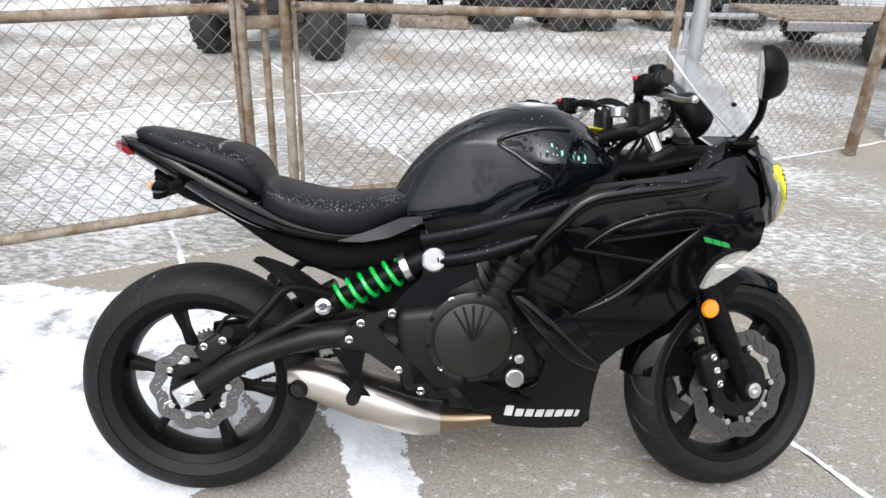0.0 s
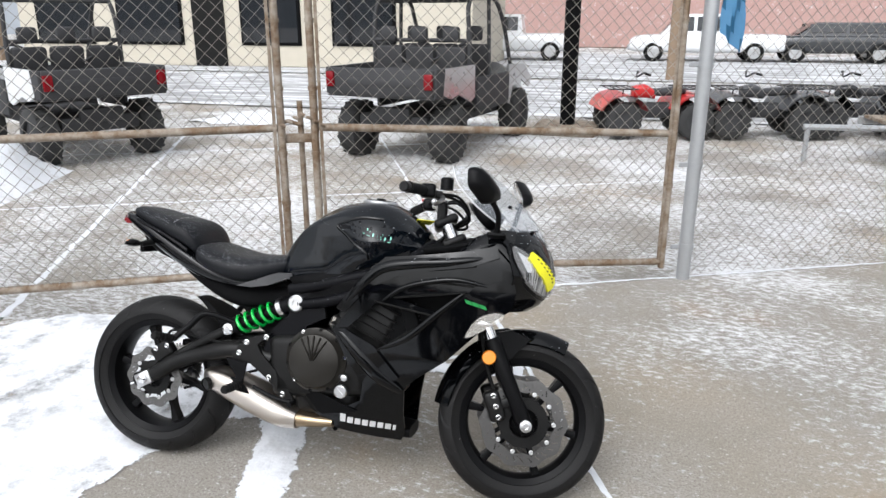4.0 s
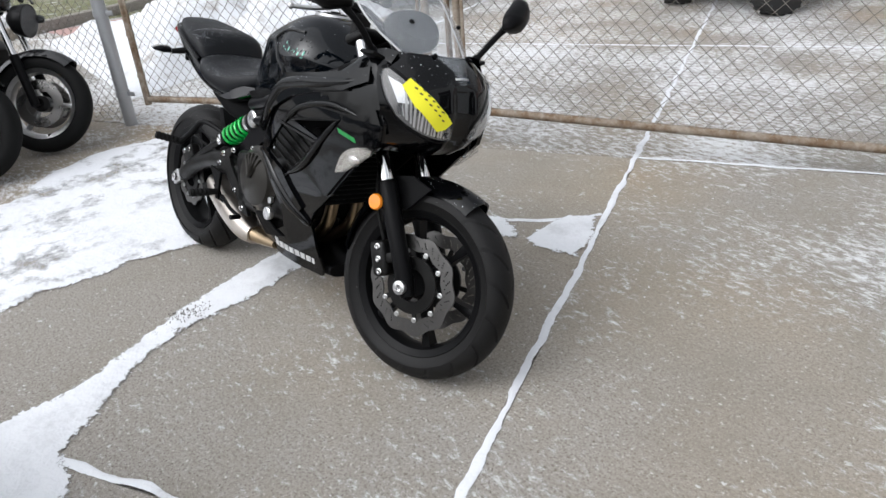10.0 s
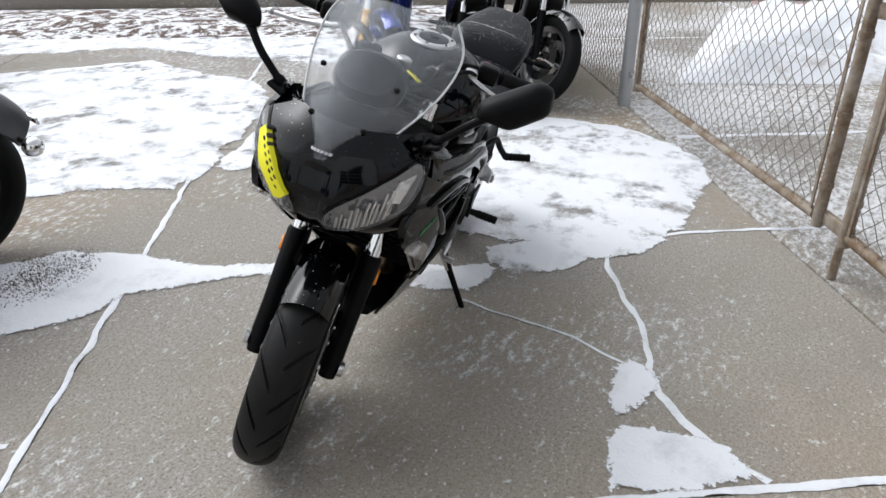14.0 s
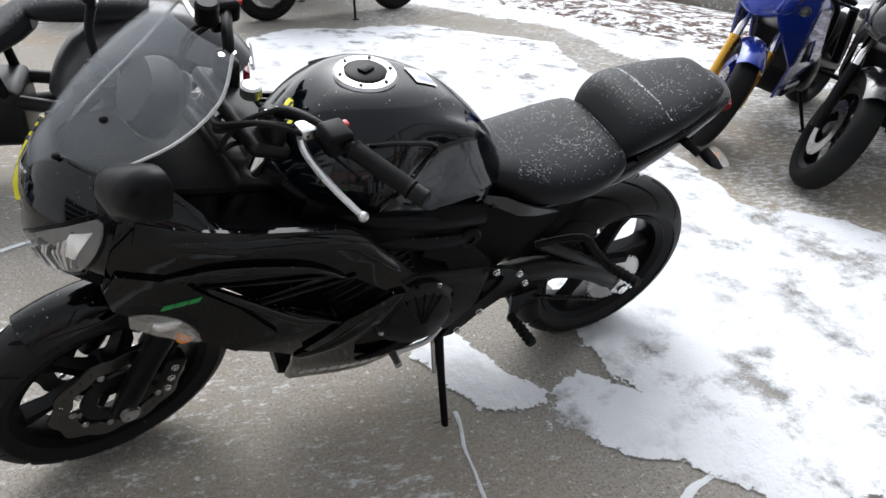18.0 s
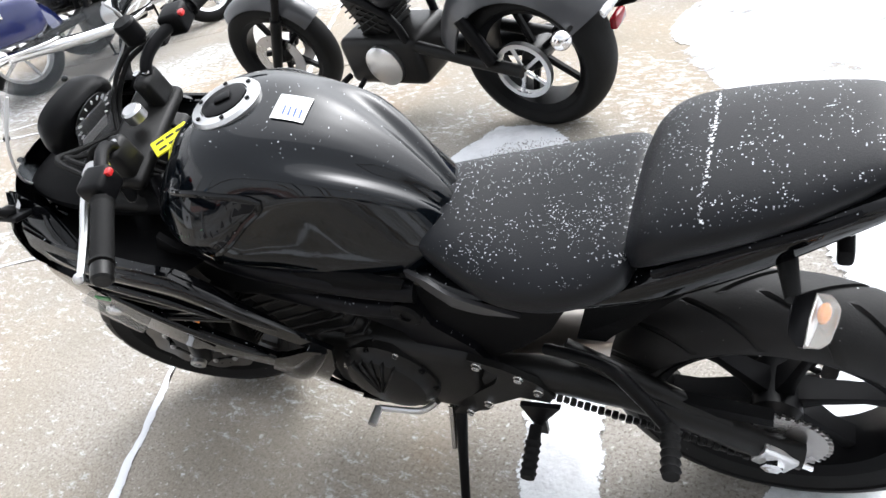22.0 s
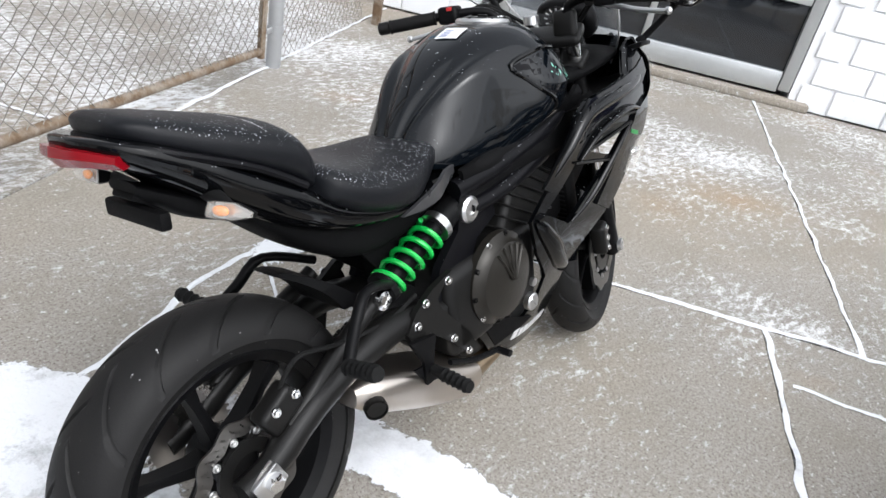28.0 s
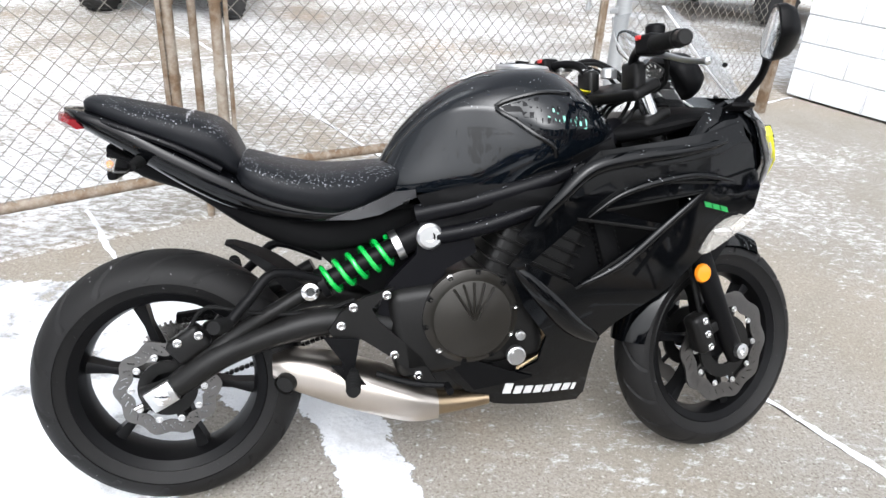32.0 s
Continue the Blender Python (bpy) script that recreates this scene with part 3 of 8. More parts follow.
def gate_leaf(u0, u1, label, z0, z1):
    g = thing("gate_leaf", YARD, label, "gate", "gate leaves")
    v, r = 2.90, 0.022
    zb, zm, zt = 0.0, 0.82, 1.66
    up = lambda u: z0 + (z1 - z0) * (u - u0) / (u1 - u0)
    for name, pts in (("stile", [(u0, v, z0 - 0.04), (u0, v, z0 + 1.72)]), ("stile", [(u1, v, z1 - 0.04), (u1, v, z1 + 1.72)]), ("bottom_rail", [(u0 + r, v, z0 + zb), (u1 - r, v, z1 + zb)]), ("middle_rail", [(u0 + r, v, z0 + zm), (u1 - r, v, z1 + zm)]), ("top_rail", [(u0 + r, v, z0 + zt), (u1 - r, v, z1 + zt)])):
        bm = B()
        tube(bm, pts, r, 12)
        part(name, bm, RUSTY, g)
    bm = B()
    chain_mesh(bm, u0 + 0.02, u1 - 0.02, 0.0, 1.68, v - 0.012)
    for w in bm.verts:
        w.co.z += up(w.co.x)
    tagged(part("chain_link", bm, WIRE, g, "diamond wire netting", sharp=180), kind="stuff")
    for u in (u0 + 0.035, u1 - 0.035):
        bm = B()
        box(bm, 0.018, 0.006, 1.62, Matrix.Translation((u, v - 0.018, up(u) + 0.83)), 0.002, 1)
        part("tension_bar", bm, RUSTY, g)
        for z in (0.35, 0.62, 0.9, 1.25, 1.6):
            bm = B()
            lathe(bm, [(r + 0.004, -0.011), (r + 0.004, 0.011), (r + 0.001, 0.011), (r + 0.001, -0.011)], 14, Matrix.Translation((u0 if u < (u0 + u1) / 2 else u1, v, z)) @ pose(0, 0, 0, 90, 0, 0), True)
            part("tension_band", bm, RUSTY, g)
    return g


leaf_left = gate_leaf(-1.50, 0.62, "rusty chain-link gate leaf, closed", 0.19, 0.22)
leaf_right = gate_leaf(0.80, 2.94, "rusty chain-link gate leaf beside the galvanised post, closed", 0.22, 0.125)
bm = B()
tube(bm, [(0.725, 2.945, -0.01), (0.725, 2.945, 1.18)], 0.016, 10)
tube(bm, [(0.725, 2.93, 1.05), (0.66, 2.95, 1.07), (0.60, 2.95, 1.06)], 0.012, 8)
part("drop_rod", bm, RUSTY, leaf_left, "rusty drop rod that stands on the slab")
for z in (0.22, 0.98):
    bm = B()
    box(bm, 0.2, 0.03, 0.05, Matrix.Translation((0.70, 2.92, z)), 0.006, 2)
    part("rod_guide", bm, RUSTY, leaf_left)
bm = B()
for i in range(7):
    a = i * 0.9
    tube(bm, [(0.62 + 0.035 * i, 2.87 + 0.012 * math.sin(a), 1.06 - 0.02 * abs(3 - i) + 0.06), (0.645 + 0.035 * i, 2.87 - 0.012 * math.sin(a), 1.05 - 0.02 * abs(3 - i) + 0.06)], 0.009, 8)
solo("gate_chain", bm, RUSTY, "rusty chain round the meeting gate stiles", "chain", YARD)


def fence_post(u, v, h, r=0.042, label="galvanised round fence post with clamp bands"):
    p = thing("fence_post", YARD, label, "fence post", "fence posts")
    bm = B()
    tube(bm, [(u, v, -0.02), (u, v, h)], r, 16)
    part("post", bm, GALV, p)
    bm = B()
    ball(bm, (r * 1.15, r * 1.15, r * 0.8), Matrix.Translation((u, v, h)))
    part("cap", bm, GALV, p)
    for z in (0.22, 0.75, 1.35, 1.8):
        bm = B()
        lathe(bm, [(r + 0.006, -0.02), (r + 0.006, 0.02), (r + 0.001, 0.02), (r + 0.001, -0.02)], 16, Matrix.Translation((u, v, z)) @ pose(0, 0, 0, 90, 0, 0), True)
        box(bm, 0.07, 0.012, 0.03, Matrix.Translation((u + (0.07 if u < 0 else -0.07), v, z)), 0.003, 1)
        part("hinge_clamp", bm, GALV, p)
    return p


fence_post(-1.71, 2.90, 2.3)
fence_post(3.10, 2.90, 2.3)
fence_post(-4.7, 2.90, 2.0)


def fence_run(u0, u1, v, label, zt=1.84):
    f = thing("chain_link_fence", YARD, label, "fence", "fence runs")
    bm = B()
    chain_mesh(bm, u0, u1, 0.03, zt, v)
    tagged(part("chain_link", bm, WIRE, f, "diamond wire netting", sharp=180), kind="stuff")
    bm = B()
    tube(bm, [(u0, v, zt), (u1, v, zt)], 0.02, 10)
    part("top_rail", bm, GALV, f)
    return f


bm = B()
box(bm, 0.06, 0.06, 2.6, Matrix.Translation((4.60, 2.80, 1.3)), 0.006, 2)
solo("corner_post", bm, RUSTY, "square rust-brown steel post at the corner of the wall", "post", YARD)
fence_run(3.15, 4.55, 2.90, "short run of chain-link fence between post and wall")
fence_run(-4.65, -1.76, 2.90, "run of grey chain-link fence beside the gate")

# ---- white block building with a glazed overhead door ----
def block_paint():
    k = Nodes("white_painted_block")
    k.co = k.n.new("ShaderNodeNewGeometry").outputs["Position"]
    col = k.mix(k.noise(1.3, 5), (0.70, 0.72, 0.75), (0.82, 0.83, 0.84))
    col = k.mix(k.ramp(k.noise(11, 7, 0.7), (0.62, 0.0), (0.75, 0.5)), col, (0.5, 0.5, 0.5))
    k.set(Base_Color=col, Roughness=0.65)
    k.bump(k.noise(45, 6), 0.5, 0.004)
    return k.mat


PAINT = block_paint()
MORTAR = plain("painted_mortar", (0.78, 0.79, 0.81), 0.8, 0, 0.10, 60, 0.2)
WU, D0, D1, DH = 5.28, -0.36, 2.02, 2.6
wall = thing("wall_east", YARD, "white painted concrete block wall of a workshop", "wall", kind="structure")
bm = B()
for v0, v1, z0, z1 in ((-9.0, D0, 0, 3.4), (D1, 3.0, 0, 3.4), (D0, D1, DH, 3.4)):
    box(bm, 0.3, v1 - v0, z1 - z0, Matrix.Translation((WU + 0.156, (v0 + v1) / 2, (z0 + z1) / 2)))
part("mortar_core", bm, MORTAR, wall)
bm = B()
box(bm, 4.0, 11.8, 0.2, Matrix.Translation((WU + 2.05, -3.14, 3.5)), 0.02, 1)
solo("roof", bm, GALV, "flat grey roof edge of the workshop", "roof", YARD, kind="structure")
bm = B()
box(bm, 0.2, 11.7, 3.4, Matrix.Translation((WU + 3.9, -3.14, 1.7)))
box(bm, 3.8, 0.2, 3.4, Matrix.Translation((WU + 2.0, -8.9, 1.7)))
box(bm, 3.5, 0.2, 3.4, Matrix.Translation((WU + 2.06, 2.61, 1.7)))
solo("wall_inner", bm, MORTAR, "plain dim walls that close the workshop", "wall", YARD, kind="structure")
DARKGLASS = pane_mat("dark_window_glass", (0.015, 0.017, 0.02), 0.02, 0.93)
ALU = plain("dull_aluminium", (0.50, 0.52, 0.53), 0.42, 0.8, 0.15, 25, 0.08)
door = thing("door_1", YARD, "glazed aluminium overhead door, closed", "door", kind="structure")
for v in (D0 + 0.05, (D0 + D1) / 2, D1 - 0.05):
    bm = B()
    box(bm, 0.09, 0.09 if v != (D0 + D1) / 2 else 0.05, DH - 0.1, Matrix.Translation((WU + 0.06, v, DH / 2 + 0.05)), 0.006, 2)
    part("stile", bm, ALU, door)
for z in (0.16, 0.77, 1.38, 1.99, 2.55):
    bm = B()
    box(bm, 0.07, D1 - D0 - 0.2, 0.07 if z > 0.2 else 0.16, Matrix.Translation((WU + 0.06, (D0 + D1) / 2, z)), 0.006, 2)
    part("rail", bm, ALU, door)
for v0, v1 in ((D0 + 0.1, (D0 + D1) / 2 - 0.03), ((D0 + D1) / 2 + 0.03, D1 - 0.1)):
    for z in (0.235, 0.80, 1.41, 2.02):
        bm = B()
        box(bm, 0.012, v1 - v0 + 0.02, 0.55, Matrix.Translation((WU + 0.07, (v0 + v1) / 2, z + 0.265)))
        part("pane", bm, DARKGLASS, door)
bm = B()
box(bm, 0.16, D1 - D0 + 0.3, 0.06, Matrix.Translation((WU - 0.02, (D0 + D1) / 2, 0.03)), 0.012, 2)
solo("door_sill", bm, CONCRETE, "low concrete sill in front of the overhead door", "sill", YARD, kind="structure")

# ---- the black sports motorcycle: x forward from the rear contact, y to its left, z up ----
from mathutils.bvhtree import BVHTree

BIKE = pose(-0.571, 1.376, 0, 0, 0, 3.98) @ pose(0, 0, 0, -15.3, 0, 0)
bike = thing("motorcycle", BIKE, "black faired sports motorcycle with green shock spring, on side stand", "motorcycle")
AX, AZ, RX, RZ = 1.392, 0.290, 0.0, 0.303
axis = Vector((-0.4226, 0, 0.9063))
STEER = Matrix.Translation((1.512, 0, 0)) @ Matrix.Rotation(radians(14.2), 4, axis) @ Matrix.Translation((-1.512, 0, 0))


def skin(bm, outline, fn, step, thick=0.003, round_steps=0):
    """Lays a flat outline (a, b) on a surface by fn(a, b, lift), with a thickness."""
    if round_steps:
        outline = [tuple(p) for p in smooth_line(list(outline) + [outline[0]], round_steps)[:-1]]
    flat = bmesh.new()
    panel(flat, outline, lambda a, b: 1.0, 0.5, (), step)
    for v in flat.verts:
        v.co = fn(v.co.x, v.co.z, thick if v.co.y > 0.75 else -0.002)
    me = bpy.data.meshes.new("tmp")
    flat.to_mesh(me)
    bm.from_mesh(me)
    bpy.data.meshes.remove(me)
    flat.free()


def onto(tree, way, axes):
    """fn for skin(): throws points of the plane of two axes at a surface along a direction."""
    way = Vector(way)

    def fn(a, b, lift):
        p = Vector((0, 0, 0))
        p[axes[0]], p[axes[1]] = a, b
        hit, no, _, _ = tree.ray_cast(p - way * 2, way)
        if hit is None:
            hit, no, _, _ = tree.find_nearest(p - way * 0.15)
        if no.dot(way) > 0:
            no = -no
        return hit + no * lift

    return fn


def wheel(parent, m, radius, width, rim, disc_r, sides, tyre, name, rear=False):
    """Tyre, cast six-spoke rim, hub and wavy drilled discs round the y axis."""
    w = bpy.data.objects.new(name, None)
    scene.collection.objects.link(w)
    w.parent, w.matrix_basis, w.empty_display_size = parent, m, 0.1
    h = width / 2
    # tyre
    prof = []
    for i in range(33):
        a = math.pi * i / 32
        prof.append((radius - h * 0.88 + h * 0.88 * math.sin(a) ** 0.85, -h * math.cos(a)))
    prof = [(rim - 0.004, -h * 0.66), (rim + 0.012, -h * 0.80), (rim + 0.03, -h * 0.93)] + prof[1:-1] + [(rim + 0.03, h * 0.93), (rim + 0.012, h * 0.80), (rim - 0.004, h * 0.66)]
    bm = B()
    pitch, slant = (15, -13.0) if rear else (17, -14.0)
    lathe(bm, prof, pitch * 26, closed=True)
    # slanted rain grooves cut into the tread
    for v in bm.verts:
        r, off, a = math.hypot(v.co.x, v.co.z), abs(v.co.y), math.atan2(v.co.z, v.co.x)
        step = round(a / (2 * math.pi) * pitch * 26) + (13 if v.co.y > 0 else 0)
        a -= off * slant / pitch * 2 * math.pi
        if off > 0.006 and r > radius - h * 0.62 and step % 26 in (0, 1, 2):
            r -= 0.006
        v.co.x, v.co.z = r * math.cos(a), r * math.sin(a)
    part("tyre", bm, tyre, w, sharp=40)
    # rim and spokes
    bm = B()
    lathe(bm, [(rim + 0.010, -h * 0.70), (rim + 0.004, -h * 0.78), (rim - 0.016, -h * 0.62), (rim - 0.026, -h * 0.25), (rim - 0.026, h * 0.25), (rim - 0.016, h * 0.62), (rim + 0.004, h * 0.78), (rim + 0.010, h * 0.70)], 72, closed=True)
    part("rim", bm, SATIN, w)
    bm = B()
    lathe(bm, [(0.034, -h * 0.75), (0.045, -h * 0.6), (0.040, 0), (0.045, h * 0.6), (0.034, h * 0.75)], 32)
    part("hub", bm, SATIN, w)
    for k in range(6):
        bm = B()
        rings = []
        for r, wd, th in ((0.036, 0.034, 0.052), (0.07, 0.022, 0.042), (rim * 0.65, 0.017, 0.034), (rim - 0.02, 0.030, 0.042)):
            rings.append([(r, -th / 2, -wd / 2), (r, th / 2, -wd / 2), (r, th / 2 + 0.004, 0), (r, th / 2, wd / 2), (r, -th / 2, wd / 2), (r, -th / 2 - 0.004, 0)])
        loft(bm, rings)
        bmesh.ops.transform(bm, matrix=pose(0, 0, 0, 0, 60 * k + 12, 0), verts=bm.verts)
        part("spoke", bm, SATIN, w)
    bm = B()
    tube(bm, [(rim * 0.80 * 0.5, 0.02, -rim * 0.86), (rim * 0.52 * 0.72, 0.02, -rim * 0.80)], 0.004, 6)
    part("valve", bm, RUBBER, w)
    # discs
    for s in sides:
        bm = B()
        n, rows = 180, 7
        r0 = disc_r * 0.72
        grid = []
        for j in range(rows + 1):
            ring = []
            for i in range(n):
                a = 2 * math.pi * i / n
                f = j / rows
                r = r0 + (disc_r - r0) * f + (0.005 * math.cos(10 * a) * max(0, f - 0.6) / 0.4) + (0.004 * math.cos(10 * a) * max(0, 0.3 - f) / 0.3)
                ring.append((r * math.cos(a), r * math.sin(a)))
            grid.append(ring)
        for y in (-0.0022, 0.0022):
            vs = [[bm.verts.new((p[0], y, p[1])) for p in ring] for ring in grid]
            for j in range(rows):
                for i in range(n):
                    if (j in (1, 3) and (i + j) % 6 == 0) or (j == 4 and (i + 2) % 6 == 0) or (j == 2 and (i + 4) % 6 == 0):
                        continue
                    q = (vs[j][i], vs[j][(i + 1) % n], vs[j + 1][(i + 1) % n], vs[j + 1][i])
                    bm.faces.new(q)
            edge = vs if y < 0 else edge
            if y > 0:
                for j in (0, rows):
                    for i in range(n):
                        bm.faces.new((edge[j][i], edge[j][(i + 1) % n], vs[j][(i + 1) % n], vs[j][i]))
        bmesh.ops.translate(bm, verts=bm.verts, vec=(0, s, 0))
        d = part("brake_disc", bm, DISC, w, "drilled steel brake disc with a wavy edge", sharp=60)
        bm = B()
        lathe(bm, [(disc_r * 0.34, s - 0.004), (disc_r * 0.58, s - 0.004), (disc_r * 0.58, s + 0.004), (disc_r * 0.34, s + 0.004)], 40, closed=True)
        for k in range(5):
            box(bm, disc_r * 0.24, 0.006, 0.016, pose(0, 0, 0, 0, 72 * k, 0) @ Matrix.Translation((disc_r * 0.64, s, 0)), 0.002, 1)
        part("disc_carrier", bm, CASTING, w)
        for k in range(10):
            a = radians(36 * k)
            bm = B()
            bolt(bm, disc_r * 0.70 * math.cos(a), s + math.copysign(0.003, s), disc_r * 0.70 * math.sin(a), 0.006, 0.005)
            part("disc_rivet", bm, ALLOY, w)
    return w


TYRE_F = TYRE_R = tyre_mat("tyre_rubber")
front_m = STEER @ Matrix.Translation((AX, 0, AZ))
wheel(bike, Matrix.Translation((RX, 0, RZ)), 0.303, 0.160, 0.212, 0.112, (-0.078,), TYRE_R, "rear_wheel", True)
wheel(bike, front_m, 0.290, 0.118, 0.212, 0.146, (-0.068, 0.068), TYRE_F, "front_wheel")

# fuel tank: a broad crown, a sharp shoulder and sides pressed in for the knees
# x; crown height, half width; shoulder height, half width; knee height, half width; foot height, half width
TANK_STATIONS = [
    (0.492, 0.790, 0.020, 0.786, 0.042, 0.770, 0.062, 0.745, 0.070),
    (0.510, 0.824, 0.026, 0.814, 0.052, 0.780, 0.082, 0.742, 0.090),
    (0.540, 0.866, 0.036, 0.850, 0.072, 0.792, 0.102, 0.740, 0.108),
    (0.585, 0.912, 0.054, 0.892, 0.097, 0.804, 0.120, 0.740, 0.122),
    (0.640, 0.954, 0.074, 0.922, 0.122, 0.820, 0.134, 0.740, 0.132),
    (0.700, 0.984, 0.090, 0.926, 0.138, 0.836, 0.146, 0.744, 0.142),
    (0.765, 1.003, 0.104, 0.914, 0.158, 0.844, 0.168, 0.760, 0.152),
    (0.825, 1.010, 0.110, 0.888, 0.192, 0.836, 0.188, 0.784, 0.164),
    (0.880, 1.006, 0.106, 0.882, 0.199, 0.838, 0.188, 0.796, 0.164),
    (0.930, 0.988, 0.094, 0.886, 0.180, 0.842, 0.172, 0.802, 0.150),
    (0.980, 0.954, 0.078, 0.876, 0.150, 0.842, 0.146, 0.812, 0.130),
    (1.030, 0.910, 0.055, 0.862, 0.102, 0.842, 0.100, 0.822, 0.090)]
bm = B()
rings = []
for x, zt, wt, zs, ws, zk, wk, zb, wb in smooth_line(TANK_STATIONS, 5):
    crown = [tuple(p) for p in smooth_line([(0, zt + 0.006), (wt * 0.55, zt + 0.003), (wt, zt - 0.014), (wt + (ws - wt) * 0.62, zs + (zt - zs) * 0.52), (ws, zs)], 4)]
    flank = [tuple(p) for p in smooth_line([(ws, zs), (ws * 0.55 + wk * 0.45, zs * 0.62 + zk * 0.38), (wk, zk), (wk * 0.5 + wb * 0.5 + 0.004, zk * 0.45 + zb * 0.55), (wb, zb)], 3)][1:]
    half = crown + flank
    rings.append([(x, y, z) for y, z in half] + [(x, -y, z) for y, z in reversed(half[1:])])
loft(bm, rings)
TANK = BVHTree.FromBMesh(bm)
tank = part("fuel_tank", bm, TANKPAINT, bike, "black gloss fuel tank with grains of snow", sharp=40)
for s in (-1, 1):
    bm = B()
    skin(bm, [(0.742, 0.928), (0.825, 0.950), (0.90, 0.944), (0.965, 0.905), (0.972, 0.862), (0.905, 0.856), (0.858, 0.846), (0.80, 0.880)], onto(TANK, (0, -s, 0), (0, 2)), 0.012, 0.002, 2)
    part("side_recess", bm, FRAMEPAINT, tank)
    bm = B()
    tube(bm, [onto(TANK, (0, -s, 0), (0, 2))(a, b, 0.004) for a, b in smooth_line([(0.90, 0.956), (0.825, 0.958), (0.735, 0.930), (0.775, 0.898), (0.81, 0.872), (0.852, 0.846), (0.862, 0.822)], 4)], 0.006, 8)
    part("crease", bm, GLOSS, tank)
    bm = B()
    skin(bm, [(0.53, 0.785), (0.56, 0.755), (0.64, 0.752), (0.76, 0.775), (0.84, 0.800), (0.845, 0.826), (0.78, 0.868), (0.70, 0.886), (0.62, 0.872), (0.56, 0.828)], onto(TANK, (0, -s, 0), (0, 2)), 0.03, 0.003, 3)
    part("knee_panel", bm, GLOSS, tank)
    # slanted script, drawn as plain strokes
    bm = B()
    fn = onto(TANK, (0, -s, 0), (0, 2))
    for i in range(7):
        a, b = 0.842 + 0.0135 * i, 0.918 - 0.004 * i
        if s > 0:
            a, b = a + 0.022, b + 0.012
        d = s * 0.010 if s < 0 else -0.010
        skin(bm, [(a, b - 0.010), (a + 0.009, b - 0.010), (a + 0.009 - d, b + 0.010), (a - d, b + 0.010)], fn, 0.01, 0.016)
    skin(bm, [(0.835, 0.906), (0.935, 0.880), (0.937, 0.884), (0.837, 0.911)], fn, 0.01, 0.016)
    part("script_mark", bm, MINTMARK if s < 0 else GREENMARK, tank)
# filler cap
tilt = Matrix.Translation((0.838, 0, 1.014)) @ pose(0, 0, 0, 90, 0, 0) @ pose(0, 0, 0, 0, 0, -3)
bm = B()
lathe(bm, [(0.062, -0.012), (0.064, 0.0), (0.060, 0.006), (0.044, 0.007), (0.042, 0.003)], 48, tilt)
cap = part("filler_ring", bm, ALLOY, tank, "silver filler ring with screws")
bm = B()
lathe(bm, [(0.041, -0.005), (0.041, 0.008), (0.036, 0.010), (0.0, 0.010)], 40, tilt)
part("filler_cap", bm, SATIN, tank)
bm = B()
box(bm, 0.03, 0.022, 0.006, Matrix.Translation((0.838, 0, 1.0265)) @ pose(0, 0, 0, 0, 3, 30), 0.003, 2)
part("key_cover", bm, SATIN, tank)
for k in range(6):
    bm = B()
    a = radians(60 * k)
    lathe(bm, [(0.004, 0), (0.004, 0.003), (0.002, 0.003)], 8, tilt @ Matrix.Translation((0.052 * math.cos(a), 0.006, 0.052 * math.sin(a))))
    part("cap_screw", bm, SATIN, tank)
def decal(bm, quad, fn, lift, n=5):
    """A thin four-cornered sticker laid on a surface."""
    a, b, c, d = [Vector(p) for p in quad]
    grid = []
    for i in range(n + 1):
        p, q = a.lerp(d, i / n), b.lerp(c, i / n)
        grid.append([fn(*p.lerp(q, k / n), 0) + Vector((0, 0, lift)) for k in range(n + 1)])
    loft(bm, grid, False, False)


bm = B()
down = onto(TANK, (0, 0, -1), (0, 1))
decal(bm, [(0.690, -0.034), (0.742, -0.028), (0.736, 0.028), (0.684, 0.022)], down, 0.003)
label = part("warning_label", bm, WHITELABEL, tank, "white paper warning label")
bm = B()
for i in range(4):
    decal(bm, [(0.694 + 0.009 * i, -0.004), (0.697 + 0.009 * i, -0.004), (0.694 + 0.009 * i, 0.016), (0.691 + 0.009 * i, 0.016)], down, 0.0042, 2)
part("print_lines", bm, BLUEMARK, label)

# seats
bm = B()
hull(bm, [(0.176, 0.790, 0.10, 0.028, 0.03), (0.198, 0.785, 0.148, 0.042, 0.040), (0.27, 0.762, 0.168, 0.046, 0.050), (0.35, 0.746, 0.165, 0.049, 0.056), (0.42, 0.744, 0.148, 0.051, 0.058), (0.48, 0.756, 0.122, 0.044, 0.048), (0.53, 0.772, 0.096, 0.030, 0.035), (0.560, 0.778, 0.076, 0.022, 0.028)], 2.9, 36, 5)
SEAT = BVHTree.FromBMesh(bm)
part("rider_seat", bm, VINYL, bike, "black grained vinyl seat dusted with snow")
bm = B()
hull(bm, [(-0.124, 0.932, 0.040, 0.006, 0.012), (-0.118, 0.932, 0.066, 0.012, 0.018), (-0.102, 0.929, 0.084, 0.020, 0.024), (-0.070, 0.918, 0.100, 0.027, 0.030), (-0.01, 0.898, 0.122, 0.036, 0.035), (0.07, 0.876, 0.138, 0.042, 0.045), (0.13, 0.856, 0.140, 0.048, 0.055), (0.168, 0.828, 0.130, 0.046, 0.05), (0.190, 0.800, 0.110, 0.030, 0.035)], 2.8, 36, 5)
PILL = BVHTree.FromBMesh(bm)
pillion = part("pillion_seat", bm, VINYL, bike, "black vinyl pillion seat with a strap")
bm = B()
